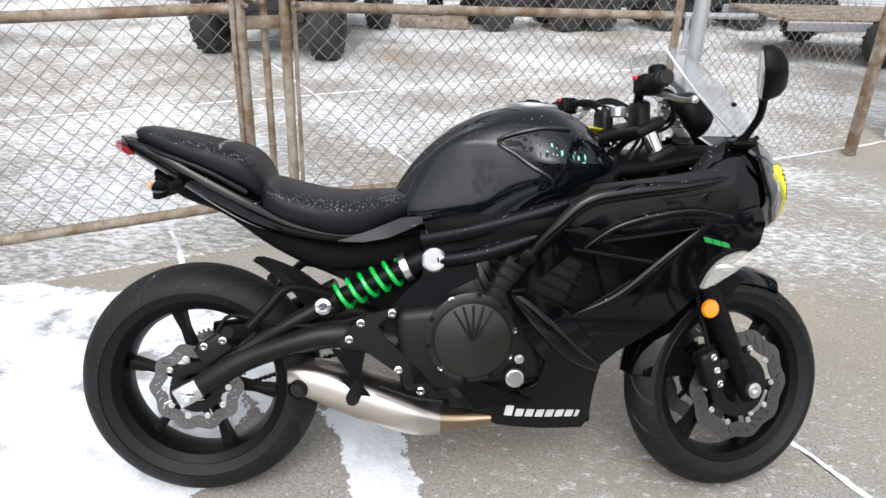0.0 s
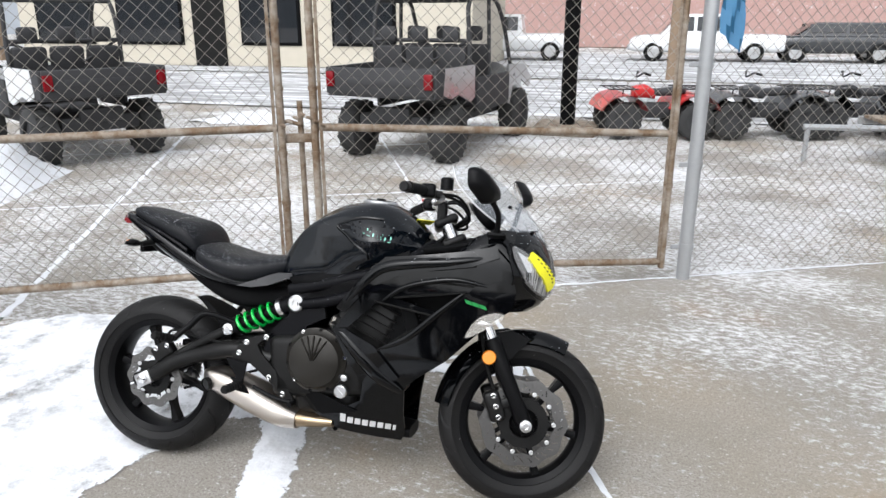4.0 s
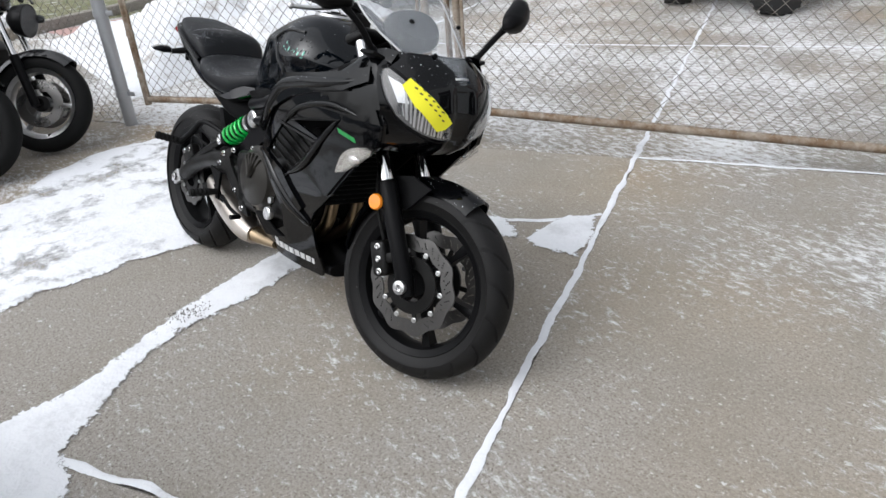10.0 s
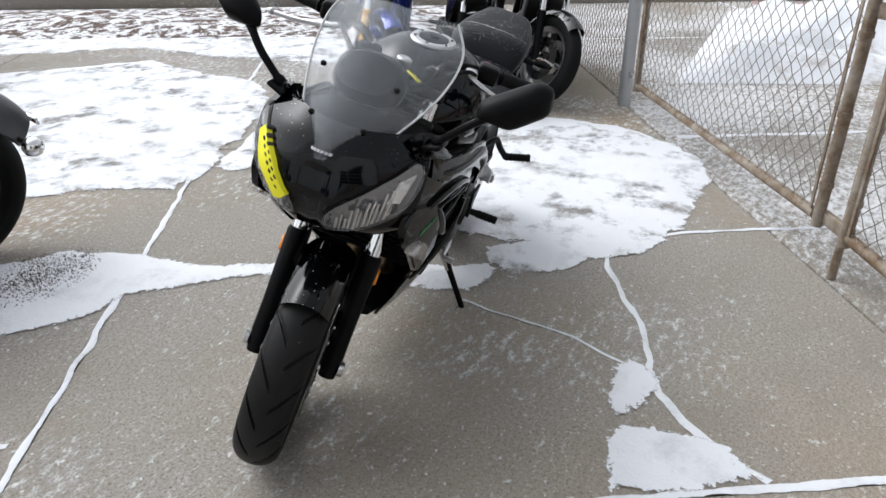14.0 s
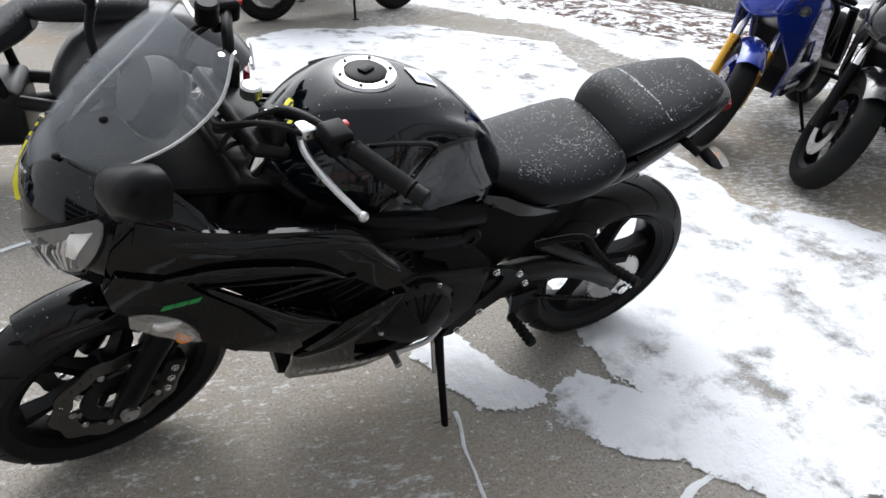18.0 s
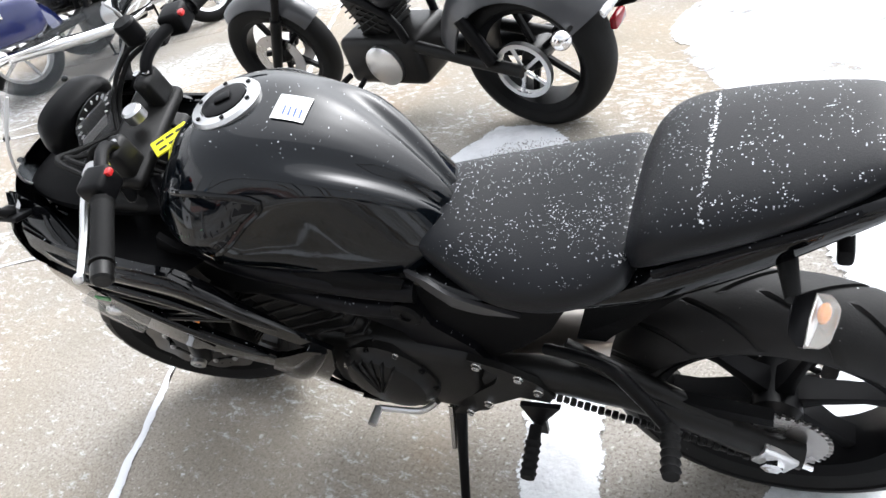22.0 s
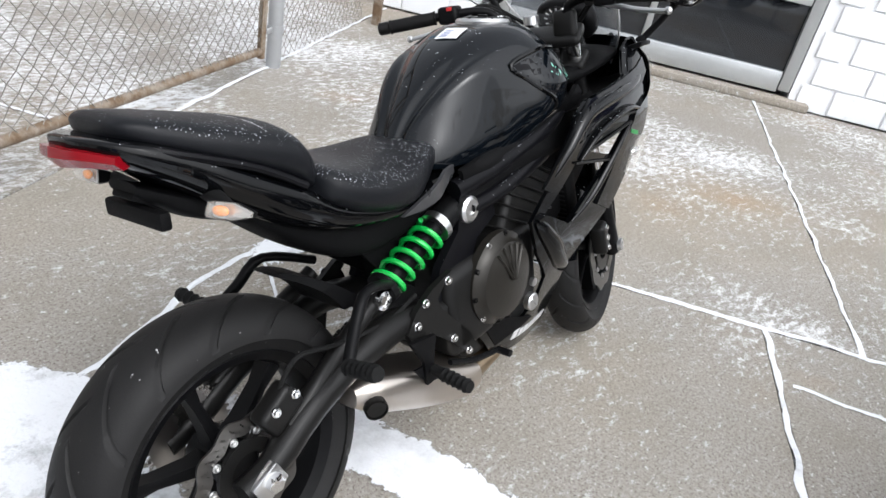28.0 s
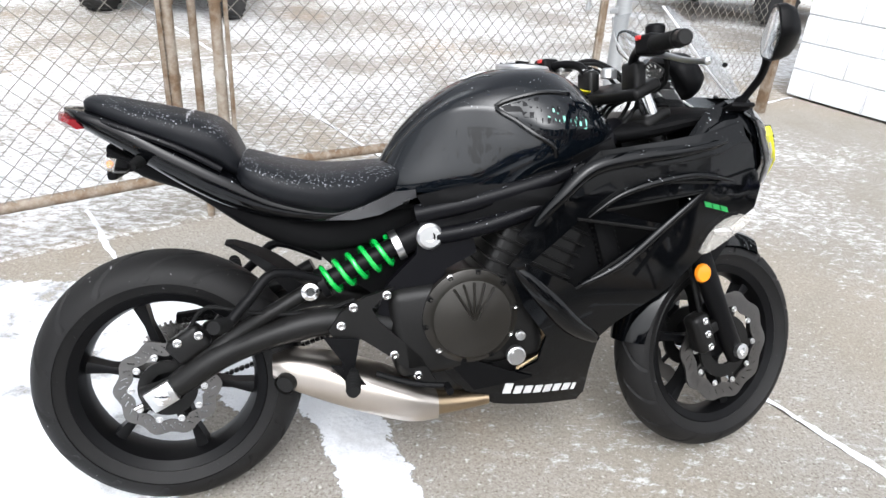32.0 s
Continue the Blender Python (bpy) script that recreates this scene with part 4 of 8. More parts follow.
for x in (0.094, 0.112):
    skin(bm, [(x, -0.125), (x + 0.015, -0.125), (x + 0.015, 0.125), (x, 0.125)], onto(PILL, (0, 0, -1), (0, 1)), 0.02, 0.004)
part("seat_strap", bm, VINYL, pillion)
for tree, x0, name in ((PILL, 0.086, "strap_snow"), (SEAT, 0.190, "seam_snow")):
    bm = B()
    fn = onto(tree, (0, 0, -1), (0, 1))
    for i in range(170):
        y = -0.125 + 0.25 * rnd.random()
        w, c = rnd.uniform(0.0006, 0.0022), x0 + rnd.gauss(0, 0.0018)
        skin(bm, [(c - w, y), (c + w, y + w * 0.4), (c + w * 0.6, y + w * 2), (c - w * 0.8, y + w * 1.5)], fn, 0.02, 0.004)
    tagged(part(name, bm, SNOW_DEEP, pillion if tree is PILL else bike, "line of dry snow grains"), kind="stuff")

GREYTRIM = plain("grey_trim_plastic", (0.035, 0.035, 0.037), 0.3, 0, 0.25, 60, 0.1, 0.1)
# tail
bm = B()
hull(bm, [(-0.168, 0.920, 0.026, 0.004, 0.012), (-0.160, 0.918, 0.048, 0.008, 0.018), (-0.128, 0.909, 0.094, 0.013, 0.028), (-0.05, 0.876, 0.117, 0.032, 0.045), (0.04, 0.826, 0.130, 0.036, 0.055), (0.15, 0.772, 0.138, 0.030, 0.062), (0.25, 0.722, 0.132, 0.030, 0.042), (0.36, 0.700, 0.135, 0.022, 0.028), (0.47, 0.705, 0.138, 0.016, 0.018), (0.545, 0.725, 0.128, 0.012, 0.014)], 3.0, 32, 5)
TAIL = BVHTree.FromBMesh(bm)
tail = part("tail_fairing", bm, GLOSS, bike, "black tail fairing with snow along its seam")
bm = B()
rings = []
for y in [k / 12 for k in range(-12, 13)]:
    a = abs(y)
    x = np.interp(a * 0.092, (0, 0.026, 0.048, 0.094, 0.108), (-0.176, -0.173, -0.166, -0.134, -0.104)) - 0.005
    z = np.interp(x, (-0.17, -0.128, -0.05), (0.919, 0.909, 0.876)) - 0.020
    h = 0.015 - 0.006 * a
    rings.append([(x - 0.001, y * 0.095, z + h), (x - 0.003, y * 0.096, z), (x + 0.010, y * 0.092, z - h - 0.002), (x + 0.045, y * 0.072, z - h * 0.8), (x + 0.045, y * 0.072, z + h * 0.8)])
loft(bm, rings)
part("tail_light", bm, REDLENS, tail, "red tail light in a shallow chevron", sharp=25)
for s in (-1, 1):
    bm = B()
    skin(bm, [(0.36, 0.690), (0.42, 0.688), (0.478, 0.698), (0.562, 0.730), (0.560, 0.746), (0.51, 0.745), (0.43, 0.714)], lambda a, b, l, s=s: Vector((a, s * (0.145 + l - 0.35 * max(0, a - 0.47)), b)), 0.03, 0.006)
    part("seat_side_trim", bm, GREYTRIM, tail, "grey satin side trim")
    bm = B()
    tube(bm, [(x, s * y, z) for x, y, z in smooth_line([(-0.125, 0.082, 0.912), (-0.05, 0.112, 0.888), (0.06, 0.128, 0.848), (0.15, 0.130, 0.80)], 4)], 0.007, 8)
    part("grab_edge", bm, FRAMEPAINT, tail)
    # rear indicator
    ind = bpy.data.objects.new("rear_indicator", None)
    scene.collection.objects.link(ind)
    ind.parent = bike
    ind.matrix_basis = Matrix.Translation((-0.032, s * 0.186, 0.815)) @ pose(0, 0, 0, 0, 14, -s * 10) @ Matrix.Diagonal((0.85, 0.88, 0.88, 1))
    shape = [(-0.036, -0.010), (-0.030, 0.013), (0.014, 0.015), (0.054, 0.004), (0.050, -0.005), (0.012, -0.015), (-0.030, -0.014)]
    bm = B()
    loft(bm, [[(x, s * (u * f + o), v * f) for u, v in shape] for x, f, o in ((0.018, 0.30, -0.012), (0.012, 0.72, -0.004), (-0.004, 0.98, 0), (-0.012, 1.0, 0))])
    part("housing", bm, SATIN, ind)
    bm = B()
    loft(bm, [[(x, s * (u * f + o), v * f) for u, v in shape] for x, f, o in ((-0.0125, 0.97, 0), (-0.030, 0.94, 0), (-0.040, 0.70, 0.002), (-0.043, 0.3, 0.002))])
    part("lens", bm, WHITELENS, ind, "clear indicator lens", sharp=20)
    bm = B()
    loft(bm, [[(-0.0135, s * u * 0.9, v * 0.9) for u, v in shape], [(-0.0150, s * u * 0.85, v * 0.85) for u, v in shape]])
    part("reflector", bm, ALLOY, ind)
    bm = B()
    ball(bm, 0.010, Matrix.Translation((-0.024, -s * 0.006, 0)) @ Matrix.Diagonal((0.9, 1.7, 0.9, 1)))
    part("bulb", bm, AMBER, ind)
    bm = B()
    tube(bm, [(0.02, -s * 0.025, 0), (0.050, -s * 0.115, 0.022)], [0.011, 0.018], 10)
    part("stalk", bm, RUBBER, ind)
bm = B()
hull(bm, [(-0.09, 0.835, 0.04, 0.01, 0.01), (-0.02, 0.800, 0.07, 0.02, 0.025), (0.08, 0.765, 0.085, 0.03, 0.03), (0.20, 0.700, 0.09, 0.04, 0.05), (0.32, 0.640, 0.085, 0.05, 0.04), (0.46, 0.635, 0.075, 0.06, 0.03), (0.56, 0.67, 0.06, 0.04, 0.03)], 3.0, 24, 4)
part("undertray", bm, MATTE, bike)
bm = B()
box(bm, 0.10, 0.06, 0.012, Matrix.Translation((-0.05, 0, 0.80)) @ pose(0, 0, 0, 0, 30, 0), 0.004, 2)
box(bm, 0.02, 0.16, 0.03, Matrix.Translation((-0.075, 0, 0.790)), 0.006, 2)
part("plate_bracket", bm, MATTE, bike)

# frame, swingarm and shock
for s in (-1, 1):
    bm = B()
    tube(bm, [(x, s * y, z) for x, y, z in smooth_line([(0.56, 0.118, 0.690), (0.70, 0.138, 0.722), (0.90, 0.150, 0.782), (1.00, 0.115, 0.838), (1.06, 0.05, 0.88)], 4)], 0.022, 12)
    part("frame_tube", bm, FRAMEPAINT, bike)
    bm = B()
    tube(bm, [(x, s * y, z) for x, y, z in smooth_line([(0.60, 0.125, 0.640), (0.72, 0.140, 0.664), (0.90, 0.150, 0.728), (1.02, 0.11, 0.785)], 4)], 0.020, 12)
    part("frame_tube", bm, FRAMEPAINT, bike)
    bm = B()
    panel(bm, [(0.56, 0.735), (0.70, 0.765), (0.89, 0.815), (1.00, 0.86), (1.02, 0.79), (0.91, 0.720), (0.70, 0.642), (0.60, 0.665)], lambda a, b, s=s: s * (0.128 + 0.04 * min(1, max(0, (a - 0.56) / 0.3)) + 0.012 * math.sin((b - 0.6) * 60)), 0.012)
    part("frame_cover", bm, MATTE, bike, sharp=60)
    bm = B()
    panel(bm, [(0.30, 0.67), (0.42, 0.69), (0.57, 0.705), (0.60, 0.60), (0.56, 0.50), (0.50, 0.47), (0.40, 0.54), (0.34, 0.60)], lambda a, b, s=s: s * (0.112 if s > 0 else 0.055), 0.012)
    part("inner_side_cover", bm, MATTE, bike)
    bm = B()
    panel(bm, [(0.495, 0.535), (0.56, 0.60), (0.57, 0.69), (0.63, 0.71), (0.685, 0.672), (0.70, 0.60), (0.63, 0.565), (0.60, 0.50), (0.585, 0.40), (0.60, 0.31), (0.55, 0.33), (0.50, 0.42), (0.47, 0.47)], lambda a, b, s=s: s * 0.128, 0.02)
    part("frame_plate", bm, FRAMEPAINT, bike)
    bm = B()
    panel(bm, [(0.505, 0.532), (0.44, 0.512), (0.385, 0.478), (0.358, 0.440), (0.372, 0.412), (0.43, 0.415), (0.50, 0.365), (0.57, 0.300), (0.605, 0.298), (0.565, 0.365), (0.47, 0.455), (0.455, 0.485)], lambda a, b, s=s: s * 0.150, 0.014)
    hanger = part("footrest_hanger", bm, CASTING, bike)
    for x, z in ((0.489, 0.515), (0.414, 0.490), (0.386, 0.449), (0.505, 0.372), (0.560, 0.318)):
        bm = B()
        bolt(bm, x, s * 0.150, z, 0.0075, 0.008)
        part("bolt", bm, CHROME, hanger)
    bm = B()
    panel(bm, [(0.345, 0.430), (0.425, 0.420), (0.412, 0.35), (0.408, 0.315), (0.392, 0.315), (0.385, 0.37)], lambda a, b, s=s: s * 0.168, 0.010)
    part("heel_plate", bm, SATIN, hanger)
    bm = B()
    p0, p1 = Vector((0.41, s * 0.17, 0.345)), Vector((0.40, s * 0.272, 0.343))
    tube(bm, [p0.lerp(p1, k / 21) for k in range(22)], [0.012 if k < 5 else 0.0165 if k % 3 == 1 else 0.0135 for k in range(22)], 10)
    part("rider_footrest", bm, RUBBER, hanger)
    # passenger footrest on its own hanger
    bm = B()
    tube(bm, smooth_line([(0.36, s * 0.115, 0.545), (0.25, s * 0.150, 0.578), (0.195, s * 0.170, 0.530), (0.148, s * 0.195, 0.482)], 4), [0.010] * 5 + [0.012] * 8, 10)
    peg = part("passenger_hanger", bm, SATIN, bike)
    bm = B()
    p0, p1 = Vector((0.146, s * 0.195, 0.484)), Vector((0.130, s * 0.285, 0.508))
    tube(bm, [p0.lerp(p1, k / 18) for k in range(19)], [0.0165 if k % 3 == 1 else 0.0135 for k in range(19)], 10)
    part("passenger_footrest", bm, RUBBER, peg)
    # swingarm
    bm = B()
    tube(bm, [(x, s * y, z) for x, y, z in smooth_line([(-0.045, 0.118, 0.300), (0.02, 0.118, 0.322), (0.12, 0.117, 0.385), (0.24, 0.113, 0.428), (0.36, 0.112, 0.452), (0.50, 0.108, 0.430)], 3)], [0.026] * 4 + [0.030] * 6 + [0.034] * 6, 10)
    part("swingarm", bm, CASTING, bike)
    bm = B()
    tube(bm, [(x, s * y, z) for x, y, z in smooth_line([(0.07, 0.116, 0.372), (0.18, 0.110, 0.445), (0.28, 0.103, 0.500), (0.335, 0.098, 0.530)], 3)], 0.018, 10)
    part("swingarm_brace", bm, CASTING, bike)
    bm = B()
    box(bm, 0.062, 0.020, 0.050, Matrix.Translation((-0.004, s * 0.136, 0.309)) @ pose(0, 0, 0, 0, -28, 0), 0.004, 2)
    axb = part("axle_block", bm, ALLOY, bike)
    bm = B()
    lathe(bm, [(0.018, 0), (0.018, 0.012), (0.012, 0.014), (0.0, 0.014)], 6, Matrix.Translation((0, s * 0.146, 0.312)) @ Matrix.Diagonal((1, s, 1, 1)))
    part("axle_nut", bm, CHROME, axb)
    bm = B()
    tube(bm, [(-0.02, s * 0.132, 0.302), (-0.062, s * 0.132, 0.282)], 0.005, 8)
    part("adjuster", bm, CHROME, axb)
    bm = B()
    lathe(bm, [(0.030, 0), (0.030, 0.012), (0.024, 0.017), (0.012, 0.017), (0.012, 0.012), (0, 0.012)], 28, Matrix.Translation((0.589, s * 0.128, 0.643)) @ Matrix.Diagonal((1, s, 1, 1)))
    part("pivot_cap", bm, ALLOY if s < 0 else SATIN, bike)
bm = B()
a, b = Vector((0.318, -0.096, 0.520)), Vector((0.545, -0.100, 0.630))
d = (b - a).normalized()
tube(bm, [a, a + d * 0.07], 0.017, 12)
tube(bm, [a + d * 0.03, a + d * 0.045], 0.036, 20)
tube(bm, [a + d * 0.045, b - d * 0.03], 0.022, 16)
shock = part("rear_shock", bm, SATIN, bike, "rear shock absorber with a bright green coil spring")
bm = B()
sx = d.orthogonal().normalized()
sy = d.cross(sx)
pts = []
for i in range(121):
    t = i / 120
    g = 2 * math.pi * 5.0 * t
    pts.append(a + d * (0.045 + 0.165 * t) + 0.033 * (math.cos(g) * sx + math.sin(g) * sy))
tube(bm, pts, 0.0062, 8)
part("coil_spring", bm, GREEN, shock, "bright green coil spring")
bm = B()
tube(bm, [b - d * 0.035, b - d * 0.018], 0.036, 24)
part("preload_collar", bm, ALLOY, shock)
bm = B()
tube(bm, [b - d * 0.02, b + d * 0.06], 0.030, 16)
part("upper_mount", bm, SATIN, shock)
bm = B()
lathe(bm, [(0.020, 0), (0.020, 0.010), (0.012, 0.012), (0.010, 0.008), (0, 0.008)], 18, Matrix.Translation((0.322, -0.116, 0.524)) @ Matrix.Diagonal((1, -1, 1, 1)))
part("shock_bolt", bm, CHROME, shock)
# mud flap in front of the rear tyre and rear inner guard
bm = B()
rings = []
for i in range(9):
    g = radians(66 - 30 * i / 8)
    w = 0.030 + 0.035 * min(1, i / 4)
    rings.append([(0.335 * math.cos(g) + off, y, 0.312 + 0.335 * math.sin(g)) for y, off in ((-w, 0.0), (w, 0.0), (w, 0.02 + 0.004 * i), (-w, 0.02 + 0.004 * i))])
loft(bm, rings)
part("rear_hugger", bm, MATTE, bike)
# rear caliper and hose
bm = B()
box(bm, 0.085, 0.045, 0.060, Matrix.Translation((0.055, -0.105, 0.415)) @ pose(0, 0, 0, 0, -35, 0), 0.012, 3)
cal = part("rear_caliper", bm, CASTING, bike)
for x, z in ((0.035, 0.425), (0.08, 0.44)):
    bm = B()
    bolt(bm, x, -0.128, z, 0.007, 0.007)
    part("bolt", bm, CHROME, cal)
bm = B()
tube(bm, smooth_line([(0.06, -0.11, 0.45), (0.10, -0.12, 0.50), (0.20, -0.115, 0.48), (0.33, -0.12, 0.475), (0.42, -0.12, 0.50)], 5), 0.005, 8)
part("brake_hose", bm, RUBBER, cal)
# chain drive on the left
bm = B()
lathe(bm, [(0.030, 0.10), (0.085, 0.10), (0.085, 0.106), (0.030, 0.106)], 44, Matrix.Translation((0, 0, 0.312)), True)
for k in range(40):
    g = 2 * math.pi * k / 40
    box(bm, 0.008, 0.005, 0.006, Matrix.Translation((0, 0.103, 0.312)) @ pose(0, 0, 0, 0, -math.degrees(g), 0) @ Matrix.Translation((0.088, 0, 0)))
spk = part("sprocket", bm, STEEL, bike, "steel rear sprocket")
bm = B()
for z0, z1 in ((0.405, 0.455), (0.222, 0.392)):
    n = 40
    for i in range(n):
        t = i / (n - 1)
        box(bm, 0.012, 0.012 if i % 2 else 0.016, 0.010, Matrix.Translation((0.02 + 0.50 * t, 0.103, z0 + (z1 - z0) * t)) @ pose(0, 0, 0, 0, -math.degrees(math.atan2(z1 - z0, 0.5)), 0), 0.002, 1)
tagged(part("drive_chain", bm, CASTING, bike, "dark roller chain"), kind="stuff")
bm = B()
panel(bm, [(0.00, 0.418), (0.10, 0.430), (0.34, 0.472), (0.42, 0.475), (0.42, 0.448), (0.30, 0.440), (0.10, 0.402), (0.0, 0.395)], lambda a, b: 0.122, 0.022)
part("chain_guard", bm, MATTE, bike)

# engine, radiator and exhaust
bm = B()
box(bm, 0.36, 0.30, 0.22, Matrix.Translation((0.68, 0, 0.43)) @ pose(0, 0, 0, 0, -6, 0), 0.03, 3)
engine = part("engine_block", bm, CASTING, bike)
bm = B()
box(bm, 0.20, 0.27, 0.26, Matrix.Translation((0.83, 0, 0.57)) @ pose(0, 0, 0, 0, 24, 0), 0.02, 3)
part("cylinder_block", bm, CASTING, engine)
bm = B()
box(bm, 0.24, 0.22, 0.12, Matrix.Translation((0.70, 0, 0.30)), 0.03, 3)
part("oil_sump", bm, CASTING, engine)
for k in range(9):
    bm = B()
    box(bm, 0.21, 0.285, 0.006, Matrix.Translation((0.83, 0, 0.57)) @ pose(0, 0, 0, 0, 24, 0) @ Matrix.Translation((0, 0, -0.11 + 0.028 * k)), 0.002, 1)
    part("cooling_fin", bm, CASTING, engine)
for s, cx, cz, r in ((-1, 0.682, 0.455, 0.098), (1, 0.70, 0.435, 0.090)):
    bm = B()
    M = Matrix.Translation((cx, s * 0.148, cz)) @ Matrix.Diagonal((1, s, 1, 1))
    lathe(bm, [(r + 0.014, -0.01), (r + 0.014, 0.008), (r, 0.016), (r * 0.93, 0.030), (r * 0.6, 0.040), (0.0, 0.043)], 56, M)
    cover = part("engine_cover", bm, ENGINE if s < 0 else CASTING, engine, "black cast engine side cover with ribs")
    for k in range(5):
        bm = B()
        box(bm, 0.085, 0.020, 0.006, M @ pose(0, 0, 0, 0, -58 - 16 * k, 0) @ Matrix.Translation((0.046, 0.036, 0)) @ pose(0, 0, 0, 0, 0, -10), 0.003, 1)
        part("rib", bm, ENGINE if s < 0 else CASTING, cover)
    for k in range(10):
        bm = B()
        g = radians(36 * k + 10)
        bolt(bm, cx + (r + 0.008) * math.cos(g), s * 0.156, cz + (r + 0.008) * math.sin(g), 0.006, 0.006)
        part("bolt", bm, SATIN if k % 3 else CHROME, cover)
bm = B()
lathe(bm, [(0.0225, 0), (0.0225, 0.014), (0.019, 0.017), (0.0, 0.017)], 28, Matrix.Translation((0.787, -0.168, 0.360)) @ Matrix.Diagonal((1, -1, 1, 1)))
box(bm, 0.030, 0.004, 0.005, Matrix.Translation((0.787, -0.186, 0.360)) @ pose(0, 0, 0, 0, 45, 0))
part("oil_filler_cap", bm, ALLOY, engine, "silver slotted filler cap")
bm = B()
lathe(bm, [(0.011, 0), (0.011, 0.010), (0.0, 0.012)], 20, Matrix.Translation((0.797, -0.170, 0.408)) @ Matrix.Diagonal((1, -1, 1, 1)))
part("cover_plug", bm, ALLOY, engine)
bm = B()
box(bm, 0.05, 0.30, 0.24, Matrix.Translation((1.03, 0, 0.57)) @ pose(0, 0, 0, 0, -18, 0), 0.01, 2)
rad = part("radiator", bm, MATTE, bike)
for k in range(16):
    bm = B()
    box(bm, 0.056, 0.28, 0.004, Matrix.Translation((1.03, 0, 0.57)) @ pose(0, 0, 0, 0, -18, 0) @ Matrix.Translation((0, 0, -0.105 + 0.014 * k)))
    part("fin", bm, CASTING, rad)
for y in (-0.05, 0.05):
    bm = B()
    tube(bm, smooth_line([(0.90, y, 0.55), (0.97, y, 0.48), (0.95, y, 0.36), (0.84, y * 0.8, 0.27), (0.70, y * 0.6 - 0.03, 0.235)], 5), 0.022, 12)
    part("exhaust_header", bm, HEATED, bike, "heat-tinted exhaust header")
bm = B()
hull(bm, [(0.232, 0.345, 0.035, 0.022, 0.026), (0.27, 0.335, 0.058, 0.040, 0.042), (0.34, 0.312, 0.070, 0.052, 0.050), (0.44, 0.276, 0.080, 0.056, 0.052), (0.54, 0.240, 0.080, 0.052, 0.046), (0.61, 0.226, 0.066, 0.036, 0.034)], 3.2, 32, 5)
bmesh.ops.translate(bm, verts=bm.verts, vec=(0, -0.085, 0))
muf = part("muffler", bm, MUFFLER, bike, "brushed steel underslung muffler")
bm = B()
hull(bm, [(0.60, 0.228, 0.062, 0.034, 0.032), (0.66, 0.224, 0.050, 0.028, 0.024), (0.74, 0.228, 0.040, 0.018, 0.018)], 2.6, 28, 4)
bmesh.ops.translate(bm, verts=bm.verts, vec=(0, -0.085, 0))
part("muffler_neck", bm, HEATED, muf, "golden heat-tinted neck")
bm = B()
tube(bm, [(0.275, -0.115, 0.325), (0.256, -0.150, 0.318)], 0.024, 20, False)
tube(bm, [(0.275, -0.115, 0.325), (0.258, -0.147, 0.318)], 0.020, 20, True)
part("tail_pipe", bm, CASTING, muf)
bm = B()
skin(bm, [(0.36, 0.36), (0.40, 0.358), (0.47, 0.27), (0.44, 0.265)], lambda a, b, l: Vector((a, -0.158 - l, b)), 0.03, 0.003)
part("heat_shield", bm, SATIN, muf)
bm = B()
lathe(bm, [(0.0655, 0), (0.0665, 0.004), (0.0665, 0.014), (0.0655, 0.018)], 32, Matrix.Translation((0.60, -0.085, 0.228)) @ pose(0, 0, 0, 0, 0, 90) @ Matrix.Diagonal((1, 1, 0.56, 1)))
part("clamp", bm, ALLOY, muf)


# fairing
def side_w(x, z):
    """Half width of the side fairing."""
    w = np.interp(z, (0.17, 0.28, 0.42, 0.58, 0.74, 0.84, 0.90, 0.95), (0.105, 0.148, 0.182, 0.204, 0.224, 0.226, 0.206, 0.170))
    if x > 1.08:
        w *= 1 - 0.16 * min(1, (x - 1.08) / 0.30) ** 2
    if z < 0.5 and x > 0.8:
        w *= 1 - 0.30 * min(1, (x - 0.8) / 0.2) * (0.5 - z) / 0.3
    if x < 0.86:
        w -= 0.10 * (0.86 - x)
    return float(w)


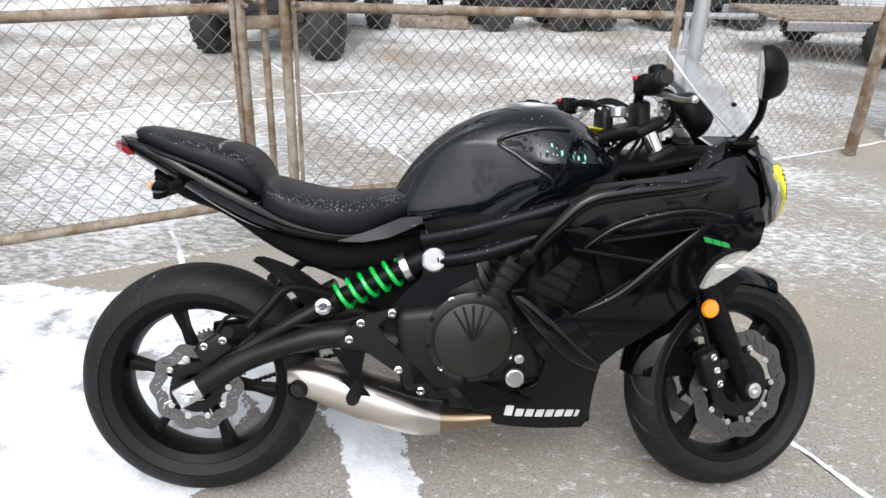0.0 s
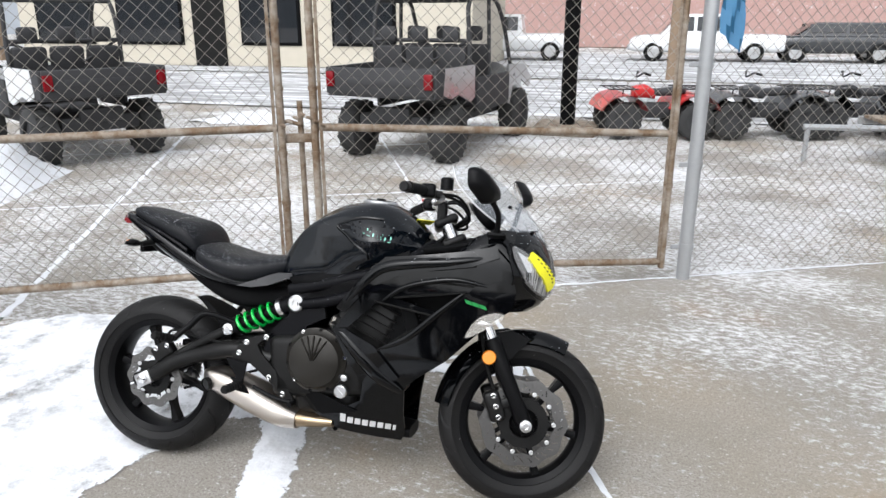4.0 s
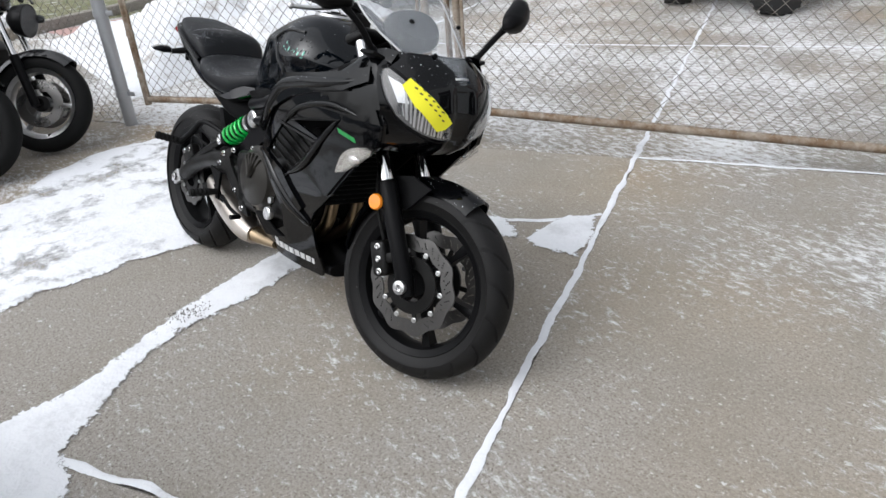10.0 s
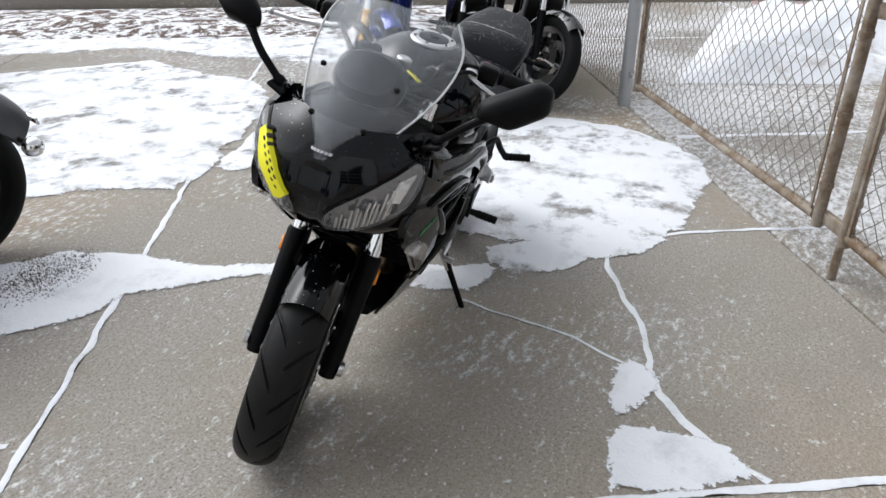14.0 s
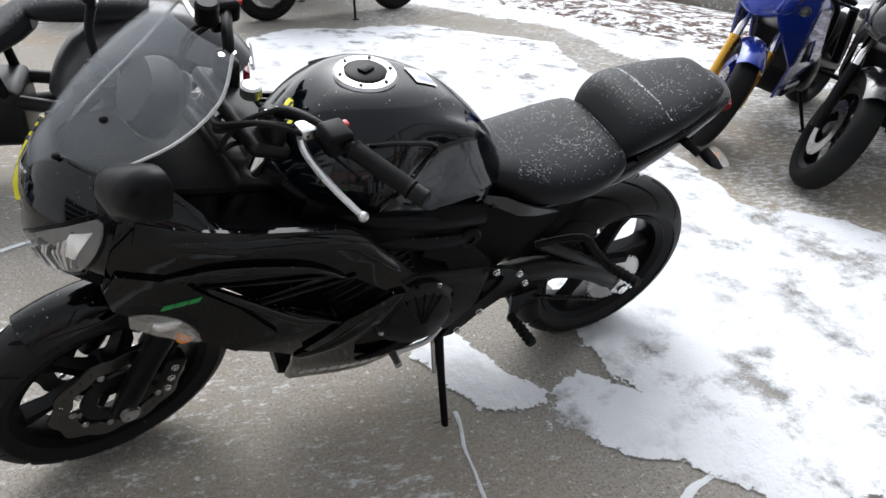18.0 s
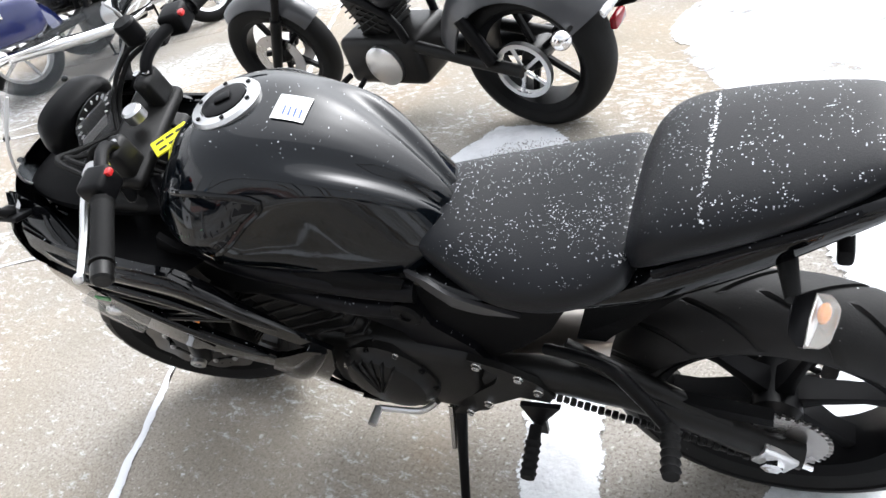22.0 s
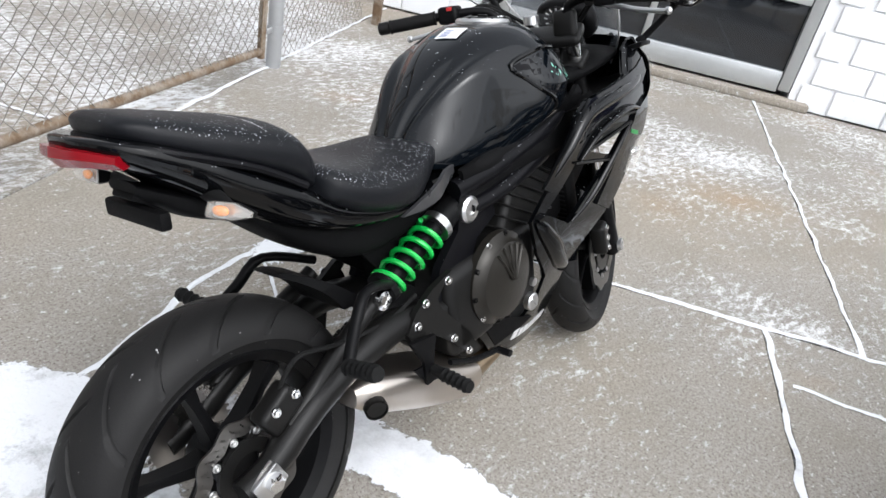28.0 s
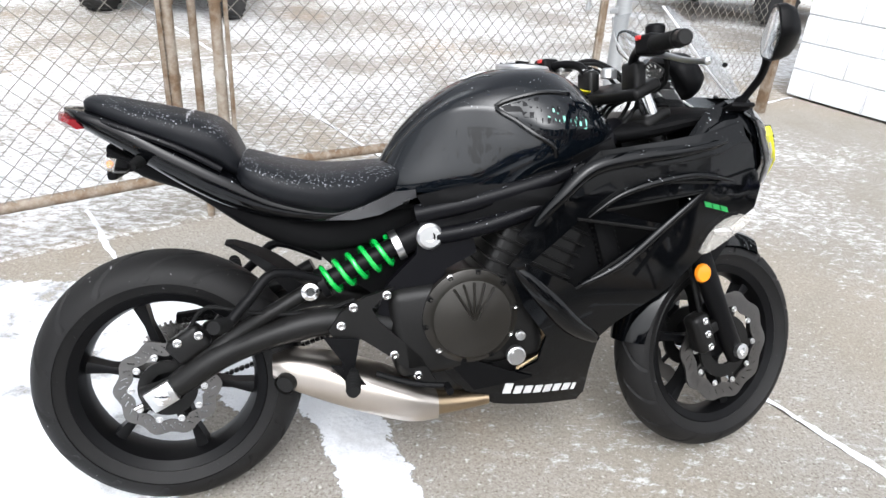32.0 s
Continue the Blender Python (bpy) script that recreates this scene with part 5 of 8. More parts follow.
for s in (-1, 1):
    side = bpy.data.objects.new("side_fairing", None)
    scene.collection.objects.link(side)
    side.parent = bike
    dep = lambda lift: (lambda a, b, s=s: s * (side_w(a, b) + lift))
    bm = B()
    panel(bm, [(0.888, 0.800), (0.940, 0.832), (1.10, 0.852), (1.225, 0.872), (1.29, 0.892), (1.345, 0.84), (1.368, 0.75), (1.360, 0.695), (1.285, 0.640), (1.225, 0.580), (1.150, 0.505), (1.040, 0.425), (1.004, 0.384), (0.998, 0.300), (1.000, 0.215), (0.985, 0.188), (0.90, 0.194), (0.755, 0.212), (0.684, 0.252), (0.622, 0.322), (0.676, 0.346), (0.79, 0.300), (0.850, 0.330), (0.862, 0.40), (0.800, 0.480), (0.756, 0.575), (0.83, 0.676), (0.885, 0.765)],
          dep(0.0), 0.010, holes=([(0.912, 0.684), (1.105, 0.655), (0.918, 0.525), (0.785, 0.567)], [(0.972, 0.705), (1.200, 0.738), (1.118, 0.668), (1.08, 0.676)]), step=0.035)
    body = part("lower_panel", bm, GLOSS, side, "gloss black side panel with two vents", sharp=50)
    # wing that rises to the nose, and the dark inner panel that closes the cockpit
    bm = B()
    rows = []
    for x in np.linspace(1.17, 1.35, 13):
        zb, zt = np.interp(x, (1.17, 1.30, 1.35), (0.858, 0.893, 0.845)), np.interp(x, (1.17, 1.23, 1.30, 1.35), (0.868, 0.925, 0.950, 0.945))
        yb, yt = side_w(x, zb) + 0.008, np.interp(x, (1.17, 1.23, 1.30, 1.35), (0.205, 0.172, 0.158, 0.150))
        rows.append([(x, s * (yb + (yt - yb) * q ** 1.4), zb + (zt - zb) * q) for q in (0, 0.2, 0.4, 0.6, 0.8, 1.0)])
    loft(bm, rows, False, False)
    loft(bm, [[(x, y - s * 0.006, z - 0.003) for x, y, z in row] for row in rows], False, False)
    part("fairing_wing", bm, GLOSS, side, sharp=60)
    bm = B()
    rows = []
    for x in np.linspace(0.93, 1.30, 12):
        z, w = np.interp(x, (0.93, 1.10, 1.225, 1.30), (0.822, 0.846, 0.868, 0.885)), side_w(x, 0.85) - 0.004
        rows.append([(x, s * (w + (0.045 - w) * q), z - 0.050 * math.sin(math.pi * q * 0.55)) for q in (0, 0.15, 0.35, 0.6, 0.8, 1.0)])
    loft(bm, rows, False, False)
    part("inner_panel", bm, MATTE, side, sharp=60)
    # raised upper sweep, with a sharp lower edge
    bm = B()
    panel(bm, [(0.770, 0.655), (0.830, 0.730), (0.890, 0.792), (0.940, 0.838), (1.10, 0.858), (1.225, 0.878), (1.30, 0.898), (1.31, 0.860), (1.226, 0.826), (1.113, 0.808), (0.979, 0.776), (0.880, 0.728), (0.800, 0.640)], lambda a, b, s=s: s * (side_w(a, b) + 0.012), 0.008, step=0.035)
    part("upper_sweep", bm, GLOSS, side, sharp=50)
    bm = B()
    panel(bm, [(0.80, 0.585), (0.905, 0.535), (0.99, 0.43), (0.955, 0.40), (0.90, 0.43), (0.84, 0.50), (0.770, 0.580)], lambda a, b, s=s: s * (side_w(a, b) + 0.010), 0.014, step=0.035)
    part("lower_sweep", bm, GLOSS, side, sharp=50)
    bm = B()
    panel(bm, [(1.235, 0.762), (1.345, 0.79), (1.366, 0.748), (1.358, 0.697), (1.28, 0.642), (1.22, 0.582), (1.145, 0.508), (1.06, 0.545), (1.14, 0.662), (1.222, 0.742)], lambda a, b, s=s: s * (side_w(a, b) + 0.009), 0.014, step=0.035)
    SIDE = BVHTree.FromBMesh(bm)
    part("front_panel", bm, GLOSS, side, sharp=50)
    for path, hgt, thk in (([(0.800, 0.668), (0.860, 0.738), (0.930, 0.800), (1.03, 0.822), (1.15, 0.836), (1.27, 0.858)], 0.020, 0.022), ([(0.930, 0.690), (1.00, 0.740), (1.09, 0.768), (1.186, 0.780), (1.29, 0.762)], 0.010, 0.013), ([(0.775, 0.575), (0.850, 0.500), (0.925, 0.425), (1.00, 0.375)], 0.026, 0.016), ([(0.93, 0.53), (1.02, 0.575), (1.12, 0.665), (1.20, 0.735)], 0.012, 0.012)):
        bm = B()
        line = smooth_line(path, 5)
        rings = []
        for i, p in enumerate(line):
            d = line[min(i + 1, len(line) - 1)] - line[max(i - 1, 0)]
            d = d / np.linalg.norm(d)
            e = np.array((-d[1], d[0]))
            f = math.sin(math.pi * min(1, max(0.02, (i + 0.5) / len(line)))) ** 0.5
            ring = []
            for g in (2 * math.pi * k / 10 for k in range(10)):
                o = p + e * math.cos(g) * hgt * f
                ring.append((o[0], s * (side_w(o[0], o[1]) + 0.004 + (thk * f) * math.sin(g)), o[1]))
            rings.append(ring)
        loft(bm, rings)
        part("ridge", bm, GLOSS, side, sharp=60)
    bm = B()
    panel(bm, [(0.78, 0.50), (0.80, 0.66), (0.95, 0.74), (1.22, 0.765), (1.20, 0.66), (1.08, 0.56), (0.95, 0.49)], lambda a, b, s=s: s * (0.128 - 0.05 * max(0, a - 0.95)), 0.006)
    part("inner_duct", bm, MATTE, side)
    # thin light edges along the creases
    for pts in ([(0.957, 0.706), (1.012, 0.740), (1.10, 0.765), (1.26, 0.760)], [(0.972, 0.706), (1.09, 0.724), (1.208, 0.740), (1.115, 0.664)], [(0.905, 0.688), (1.112, 0.655)], [(0.778, 0.566), (0.916, 0.520), (1.115, 0.656)], [(0.972, 0.776), (1.05, 0.798), (1.14, 0.812), (1.24, 0.828)]):
        bm = B()
        tube(bm, [(a, s * (side_w(a, b) + 0.004), b) for a, b in smooth_line(pts, 4 if len(pts) == 4 and pts[3][0] > 1.2 else 1)], 0.0035, 6)
        part("crease_edge", bm, CASTING, side)
    # model number in green, drawn as plain bars
    bm = B()
    fn = lambda a, b, l, s=s: Vector((a, s * (side_w(a, b) + 0.009 + l), b))
    for i in range(3):
        a = 1.214 + 0.023 * i
        skin(bm, [(a, 0.707 - 0.006 * i), (a + 0.020, 0.702 - 0.006 * i), (a + 0.014, 0.715 - 0.006 * i), (a - 0.006, 0.720 - 0.006 * i)], fn, 0.02, 0.002)
    part("model_mark", bm, GREENMARK, side, "short green bars of a model mark")
    # maker's name along the belly, drawn as plain bars
    bm = B()
    fn = lambda a, b, l, s=s: Vector((a, s * (side_w(a, b) + l), b))
    for i in range(8):
        a = 0.772 + 0.0265 * i
        lo, hi = 0.243 - 0.0022 * i, (0.274 if i == 0 else 0.266) - 0.0026 * i
        d = 0.004 if s < 0 else -0.004
        skin(bm, [(a, lo), (a + (0.020 if i < 7 else 0.010), lo - 0.001), (a + (0.020 if i < 7 else 0.010) + d, hi - 0.001), (a + d, hi)], fn, 0.05, 0.002)
    tagged(part("maker_mark", bm, GREYMARK, side, "light grey lettering bars"), kind="stuff")
    bm = B()
    panel(bm, [(0.63, 0.345), (0.676, 0.352), (0.80, 0.305), (0.84, 0.29), (0.70, 0.26)], lambda a, b, s=s: s * (side_w(a, b) + 0.005), 0.006)
    part("belly_inset", bm, MATTE, side)
    # front indicator in the fairing
    bm = B()
    skin(bm, [(1.215, 0.596), (1.245, 0.606), (1.335, 0.666), (1.318, 0.684), (1.27, 0.672), (1.235, 0.640)], lambda a, b, l, s=s: Vector((a, s * (side_w(a, b) + 0.012 + l), b)), 0.02, 0.016, 2)
    part("front_indicator", bm, WHITELENS, side, "clear flush indicator lens")
    bm = B()
    ball(bm, (0.026, 0.012, 0.012), Matrix.Translation((1.272, s * (side_w(1.272, 0.645) + 0.010), 0.645)))
    part("indicator_reflector", bm, CHROME, side)
bm = B()
hull(bm, [(0.66, 0.250, 0.09, 0.01, 0.01), (0.75, 0.235, 0.115, 0.02, 0.025), (0.90, 0.215, 0.100, 0.02, 0.025), (1.01, 0.21, 0.065, 0.02, 0.025)], 3.0, 24, 4)
part("belly_pan", bm, SATIN, bike)


def cowl(q, z, lift=0.0):
    """Point of the nose: q from -1 (right edge) to 1 (left edge), z the height."""
    xf = np.interp(z, (0.675, 0.70, 0.74, 0.80, 0.86, 0.91, 0.945), (1.395, 1.435, 1.465, 1.476, 1.464, 1.435, 1.40))
    w = np.interp(z, (0.675, 0.70, 0.74, 0.82, 0.88, 0.945), (0.135, 0.165, 0.190, 0.208, 0.207, 0.182))
    k = abs(q)
    xb = np.interp(z, (0.675, 0.72, 0.80, 0.90, 0.945), (1.29, 1.33, 1.36, 1.33, 1.27))
    x = xf - (xf - xb) * k ** 1.9 - 0.012 * math.exp(-((k - 0.05) / 0.06) ** 2) * (1 if z < 0.86 else 0)
    y = math.copysign(w * k ** 0.82, q)
    n = Vector((1.0 - 0.55 * k, math.copysign(0.15 + 0.9 * k, q), 0.25 * (z - 0.72) * 4)).normalized()
    return Vector((x, y, z)) + n * lift


nose = bpy.data.objects.new("nose_cowl", None)
scene.collection.objects.link(nose)
nose.parent = bike
bm = B()
zs = [0.675 + 0.27 * i / 22 for i in range(23)]
qs = [-1 + 2 * i / 36 for i in range(37)]
loft(bm, [[cowl(q, z) for q in qs] for z in zs], False, False)
loft(bm, [[cowl(q, z, -0.008) for q in qs] for z in zs], False, False)
part("nose_shell", bm, GLOSS, nose, "gloss black nose between twin headlights", sharp=60)
for s in (-1, 1):
    fn = lambda a, b, l, s=s: cowl(s * a, b, l)
    shape = [(0.13, 0.735), (0.15, 0.760), (0.24, 0.790), (0.42, 0.825), (0.62, 0.860), (0.88, 0.900), (0.94, 0.885), (0.92, 0.835), (0.82, 0.785), (0.60, 0.750), (0.38, 0.733), (0.22, 0.728)]
    light = bpy.data.objects.new("headlight", None)
    scene.collection.objects.link(light)
    light.parent = bike
    bm = B()
    skin(bm, shape, fn, 0.05, 0.002, 2)
    part("reflector", bm, DISC, light)
    bm = B()
    skin(bm, [(0.10, 0.726), (0.11, 0.765), (0.22, 0.800), (0.42, 0.836), (0.62, 0.871), (0.89, 0.911), (0.97, 0.887), (0.94, 0.828), (0.83, 0.774), (0.60, 0.739), (0.38, 0.722), (0.20, 0.717)], fn, 0.05, 0.0012, 2)
    part("bezel", bm, SATIN, light)
    for i in range(13):
        bm = B()
        a = 0.21 + 0.044 * i
        lo, hi = np.interp(a, (0.2, 0.4, 0.6, 0.82), (0.733, 0.738, 0.756, 0.800)), np.interp(a, (0.2, 0.4, 0.6, 0.82), (0.766, 0.806, 0.842, 0.880))
        top = hi - (0.012 if i % 3 else 0.028)
        skin(bm, [(a, lo), (a + 0.018 + 0.008 * (i % 2), lo + 0.002), (a + 0.022 + 0.008 * (i % 2), top), (a + 0.006, top)], fn, 0.05, 0.004 + 0.002 * (i % 3))
        part("facet", bm, ALLOY, light)
    bm = B()
    skin(bm, [(0.68, 0.818), (0.80, 0.818), (0.88, 0.882), (0.74, 0.865)], fn, 0.05, 0.006)
    part("position_lamp", bm, CHROME, light)
    bm = B()
    skin(bm, shape, fn, 0.05, 0.010, 2)
    part("lens", bm, CLEAR, light, "clear headlight lens")
# yellow tag stuck on the right headlight
fn = lambda a, b, l: cowl(-a, b, l)
bm = B()
skin(bm, [(0.17, 0.778), (0.24, 0.760), (0.34, 0.752), (0.62, 0.812), (0.74, 0.862), (0.64, 0.882), (0.40, 0.836)], fn, 0.04, 0.0125)
tag = part("yellow_tag", bm, YELLOW, bike, "bright yellow paper tag with handwriting stuck on a headlight")
bm = B()
for i in range(7):
    a, b = 0.28 + 0.05 * i, 0.780 + 0.0125 * i
    for o in (0.0, 0.022):
        skin(bm, [(a + o * 0.6, b + o), (a + o * 0.6 + 0.030, b + o + 0.003), (a + o * 0.6 + 0.028, b + o + 0.007), (a + o * 0.6 - 0.002, b + o + 0.004)], fn, 0.05, 0.0138)
part("handwriting", bm, INK, tag)

# windscreen
bm = B()


def screen(t, q, lift=0.0):
    x, z, w, back = smooth_at([(1.457, 0.876, 0.050, 0.03), (1.420, 0.948, 0.112, 0.085), (1.356, 1.028, 0.160, 0.130), (1.278, 1.104, 0.168, 0.125), (1.192, 1.164, 0.130, 0.07)], t)
    return Vector((x - back * abs(q) ** 1.9 + lift * 0.8, w * q, z - 0.015 * q * q + lift * 0.5))


def smooth_at(pts, t):
    line = smooth_line(pts, 12)
    return line[min(len(line) - 1, int(round(t * (len(line) - 1))))]


rows = [[screen(i / 24, -1 + j / 10) for j in range(21)] for i in range(25)]
loft(bm, rows, False, False)
loft(bm, [[p + Vector((-0.003, 0, -0.002)) for p in row] for row in rows], False, False)
ws = part("windscreen", bm, SCREEN, bike, "lightly smoked curved windscreen", sharp=80)
ws.visible_shadow = False
for s in (-1, 1):
    bm = B()
    tube(bm, [screen(i / 24, s) for i in range(25)], 0.0028, 6)
    part("screen_edge", bm, GREYMARK, ws)
    for t in (0.25, 0.5):
        bm = B()
        ball(bm, (0.007, 0.007, 0.006), Matrix.Translation(screen(t, s * 0.55, 0.003)))
        part("screen_bolt", bm, SATIN, ws)
bm = B()
for i in range(8):
    q = -0.55 + 1.1 * i / 8
    p = [screen(0.06, q, 0.003), screen(0.06, q + 0.10, 0.003), screen(0.085, q + 0.10, 0.003), screen(0.085, q, 0.003)]
    bm.faces.new([bm.verts.new(v) for v in p])
part("maker_mark", bm, GREYMARK, ws)
# inner dash panel under the screen
bm = B()
hull(bm, [(1.02, 0.86, 0.11, 0.02, 0.03), (1.12, 0.875, 0.13, 0.025, 0.03), (1.24, 0.900, 0.14, 0.02, 0.03), (1.36, 0.905, 0.10, 0.015, 0.02), (1.40, 0.90, 0.05, 0.005, 0.01)], 2.6, 24, 4)
part("dash_panel", bm, MATTE, bike)

# instruments
dash = bpy.data.objects.new("instrument_cluster", None)
scene.collection.objects.link(dash)
dash.parent, dash.matrix_basis = bike, Matrix.Translation((1.236, -0.008, 0.998)) @ pose(0, 0, 0, 0, -38, 0)
bm = B()
hull(bm, [(-0.035, 0, 0.055, 0.012, 0.012), (-0.028, 0, 0.082, 0.062, 0.052), (0.0, 0, 0.088, 0.066, 0.056), (0.03, 0, 0.07, 0.05, 0.045)], 2.6, 28, 3)
part("housing", bm, SATIN, dash)
bm = B()
lathe(bm, [(0.050, 0), (0.052, 0.003), (0.0, 0.004)], 40, Matrix.Translation((-0.034, 0.0, 0.020)) @ pose(0, 0, 0, 0, 0, 90))
part("dial", bm, INK, dash, "black round dial")
bm = B()
for k in range(11):
    g = radians(-30 + 24 * k)
    box(bm, 0.003, 0.0025, 0.009, Matrix.Translation((-0.039, 0.043 * math.cos(g), 0.020 + 0.043 * math.sin(g))) @ pose(0, 0, 0, math.degrees(g) + 90, 0, 0))
part("dial_marks", bm, WHITELABEL, dash)
bm = B()
box(bm, 0.004, 0.075, 0.030, Matrix.Translation((-0.037, 0, -0.026)), 0.001, 1)
part("display", bm, GREYMARK, dash, "grey liquid crystal display")
bm = B()
box(bm, 0.003, 0.12, 0.11, Matrix.Translation((-0.046, 0, 0)), 0.001, 1)
part("cover_glass", bm, CLEAR, dash)

# ---- forks, bars and front guard: all turned with the steering ----
fork = bpy.data.objects.new("fork_assembly", None)
scene.collection.objects.link(fork)
fork.parent, fork.matrix_basis = bike, STEER
rake = Vector((-0.4226, 0, 0.9063))
for s in (-1, 1):
    foot = Vector((AX, s * 0.097, AZ))
    bm = B()
    tube(bm, [foot - rake * 0.03, foot + rake * 0.02, foot + rake * 0.10, foot + rake * 0.30, foot + rake * 0.31], [0.022, 0.027, 0.026, 0.029, 0.026], 16)
    part("fork_slider", bm, SATIN, fork)
    bm = B()
    tube(bm, [foot + rake * 0.30, foot + rake * 0.74], 0.0205, 16)
    part("fork_tube", bm, CHROME, fork)
    bm = B()
    lathe(bm, [(0.020, 0), (0.020, 0.012), (0.010, 0.014), (0.009, 0.006), (0, 0.006)], 20, Matrix.Translation(foot + Vector((0, s * 0.024, 0))) @ Matrix.Diagonal((1, s, 1, 1)))
    part("axle_end", bm, ALLOY, fork)
    bm = B()
    box(bm, 0.055, 0.050, 0.105, Matrix.Translation((AX - 0.105, s * 0.088, AZ + 0.055)) @ pose(0, 0, 0, 0, -20, 0), 0.014, 3)
    box(bm, 0.07, 0.02, 0.03, Matrix.Translation((AX - 0.06, s * 0.095, AZ + 0.07)) @ pose(0, 0, 0, 0, -20, 0), 0.006, 2)
    cal = part("front_caliper", bm, CASTING, fork)
    for z in (0.02, 0.055, 0.09):
        bm = B()
        bolt(bm, AX - 0.105 - z * 0.3 + 0.02, s * 0.113, AZ + z, 0.007, 0.006)
        part("bolt", bm, CHROME, cal)
    bm = B()
    tube(bm, smooth_line([(AX - 0.11, s * 0.09, AZ + 0.11), (AX - 0.15, s * 0.10, AZ + 0.22), (AX - 0.18, s * 0.09, AZ + 0.38), (AX - 0.25, s * 0.06, AZ + 0.55)], 5), 0.0055, 8)
    part("brake_hose", bm, RUBBER, cal)
    bm = B()
    lathe(bm, [(0.024, 0), (0.024, 0.006), (0.021, 0.010), (0.0, 0.011)], 28, Matrix.Translation((1.256, s * 0.122, 0.508)) @ Matrix.Diagonal((1, s, 1, 1)))
    ref = part("side_reflector", bm, AMBER, fork, "round amber reflector")
    bm = B()
    box(bm, 0.045, 0.008, 0.030, Matrix.Translation((1.273, s * 0.118, 0.508)), 0.003, 1)
    part("bracket", bm, MATTE, ref)
    bm = B()
    panel(bm, [(1.28, 0.50), (1.33, 0.50), (1.40, 0.575), (1.33, 0.60), (1.26, 0.585)], lambda a, b, s=s: s * 0.072, 0.006)
    part("guard_mount", bm, SATIN, fork)
for z in (0.66, 0.735):
    bm = B()
    c = Vector((AX, 0, AZ)) + rake * z
    box(bm, 0.085, 0.25, 0.030, Matrix.Translation(c) @ pose(0, 0, 0, 0, -25, 0), 0.012, 3)
    part("fork_clamp", bm, CASTING, fork)
bm = B()
rings = []
for i in range(25):
    g = radians(172 - 110 * i / 24)
    w = 0.052 + 0.018 * math.sin(math.pi * min(1, i / 16))
    R = 0.310 + 0.006 * i / 24
    ring = []
    for k in range(13):
        q = -1 + k / 6
        r = R - 0.045 * abs(q) ** 2.5
        ring.append((AX + r * math.cos(g), w * q * 1.15, AZ + r * math.sin(g)))
    rings.append(ring)
loft(bm, rings, False, False)
inner = [[(AX + (x - AX) * 0.985, y * 0.95, AZ + (z - AZ) * 0.985) for x, y, z in ring] for ring in rings]
loft(bm, inner, False, False)
loft(bm, [rings[0], inner[0]], False, False)
loft(bm, [rings[-1], inner[-1]], False, False)
part("front_mudguard", bm, GLOSS, fork, "gloss black front mudguard", sharp=60)
for s in (-1, 1):
    bar = bpy.data.objects.new("handlebar", None)
    scene.collection.objects.link(bar)
    bar.parent, bar.matrix_basis = bike, STEER
    bm = B()
    tube(bm, smooth_line([(1.065, s * 0.085, 0.955), (1.06, s * 0.092, 1.015), (1.045, s * 0.13, 1.040), (1.01, s * 0.21, 1.040), (0.955, s * 0.355, 1.028)], 4), 0.0115, 10)
    part("bar_tube", bm, SATIN, bar)
    bm = B()
    box(bm, 0.035, 0.06, 0.07, Matrix.Translation((1.066, s * 0.088, 0.985)), 0.012, 3)
    riser = part("riser", bm, CASTING, bar)
    for x in (1.055, 1.077):
        bm = B()
        lathe(bm, [(0.007, 0), (0.007, 0.004), (0.004, 0.004)], 8, Matrix.Translation((x, s * 0.088, 1.020)) @ pose(0, 0, 0, 90, 0, 0))
        part("clamp_bolt", bm, CHROME, riser)
    bm = B()
    g0, g1 = Vector((0.998, s * 0.240, 1.037)), Vector((0.955, s * 0.355, 1.028))
    ribs = [g0.lerp(g1, k / 30) for k in range(31)]
    tube(bm, ribs, [0.019 if k in (0, 30) else 0.0175 if k % 2 else 0.0163 for k in range(31)], 14)
    part("grip", bm, RUBBER, bar)
    bm = B()
    e = (g1 - g0).normalized()
    tube(bm, [g1, g1 + e * 0.004, g1 + e * 0.028, g1 + e * 0.032], [0.012, 0.0165, 0.0165, 0.013], 14)
    part("bar_end", bm, CASTING, bar)
    bm = B()
    box(bm, 0.05, 0.055, 0.045, Matrix.Translation((1.015, s * 0.205, 1.040)), 0.010, 3)
    sw = part("switch_pod", bm, SATIN, bar)
    bm = B()
    box(bm, 0.012, 0.014, 0.010, Matrix.Translation((0.990, s * 0.195, 1.055)), 0.003, 2)
    part("red_switch", bm, RED, sw, "small red switch")
    bm = B()
    box(bm, 0.040, 0.035, 0.025, Matrix.Translation((1.045, s * 0.165, 1.035)), 0.008, 2)
    part("lever_perch", bm, CASTING if s < 0 else ALLOY, bar)
    bm = B()
    pts = smooth_line([(1.058, s * 0.165, 1.030), (1.066, s * 0.205, 1.018), (1.055, s * 0.27, 1.000), (1.040, s * 0.335, 0.990), (1.038, s * 0.345, 0.990)], 4)
    tube(bm, pts, [0.008 - 0.003 * i / len(pts) for i in range(len(pts))], 8)
    ball(bm, 0.0095, Matrix.Translation(pts[-1]))
    part("lever", bm, ALLOY, bar, "silver hand lever with a ball end")
    # mirror
    mir = bpy.data.objects.new("mirror", None)
    scene.collection.objects.link(mir)
    mir.parent = bike
    bm = B()
    tube(bm, smooth_line([(1.293, s * 0.192, 0.935), (1.298, s * 0.212, 0.957), (1.303, s * 0.250, 0.998), (1.298 + 0.012 * s, s * 0.293, 1.042)], 4), [0.014] * 3 + [0.009] * 8 + [0.011] * 2, 10)
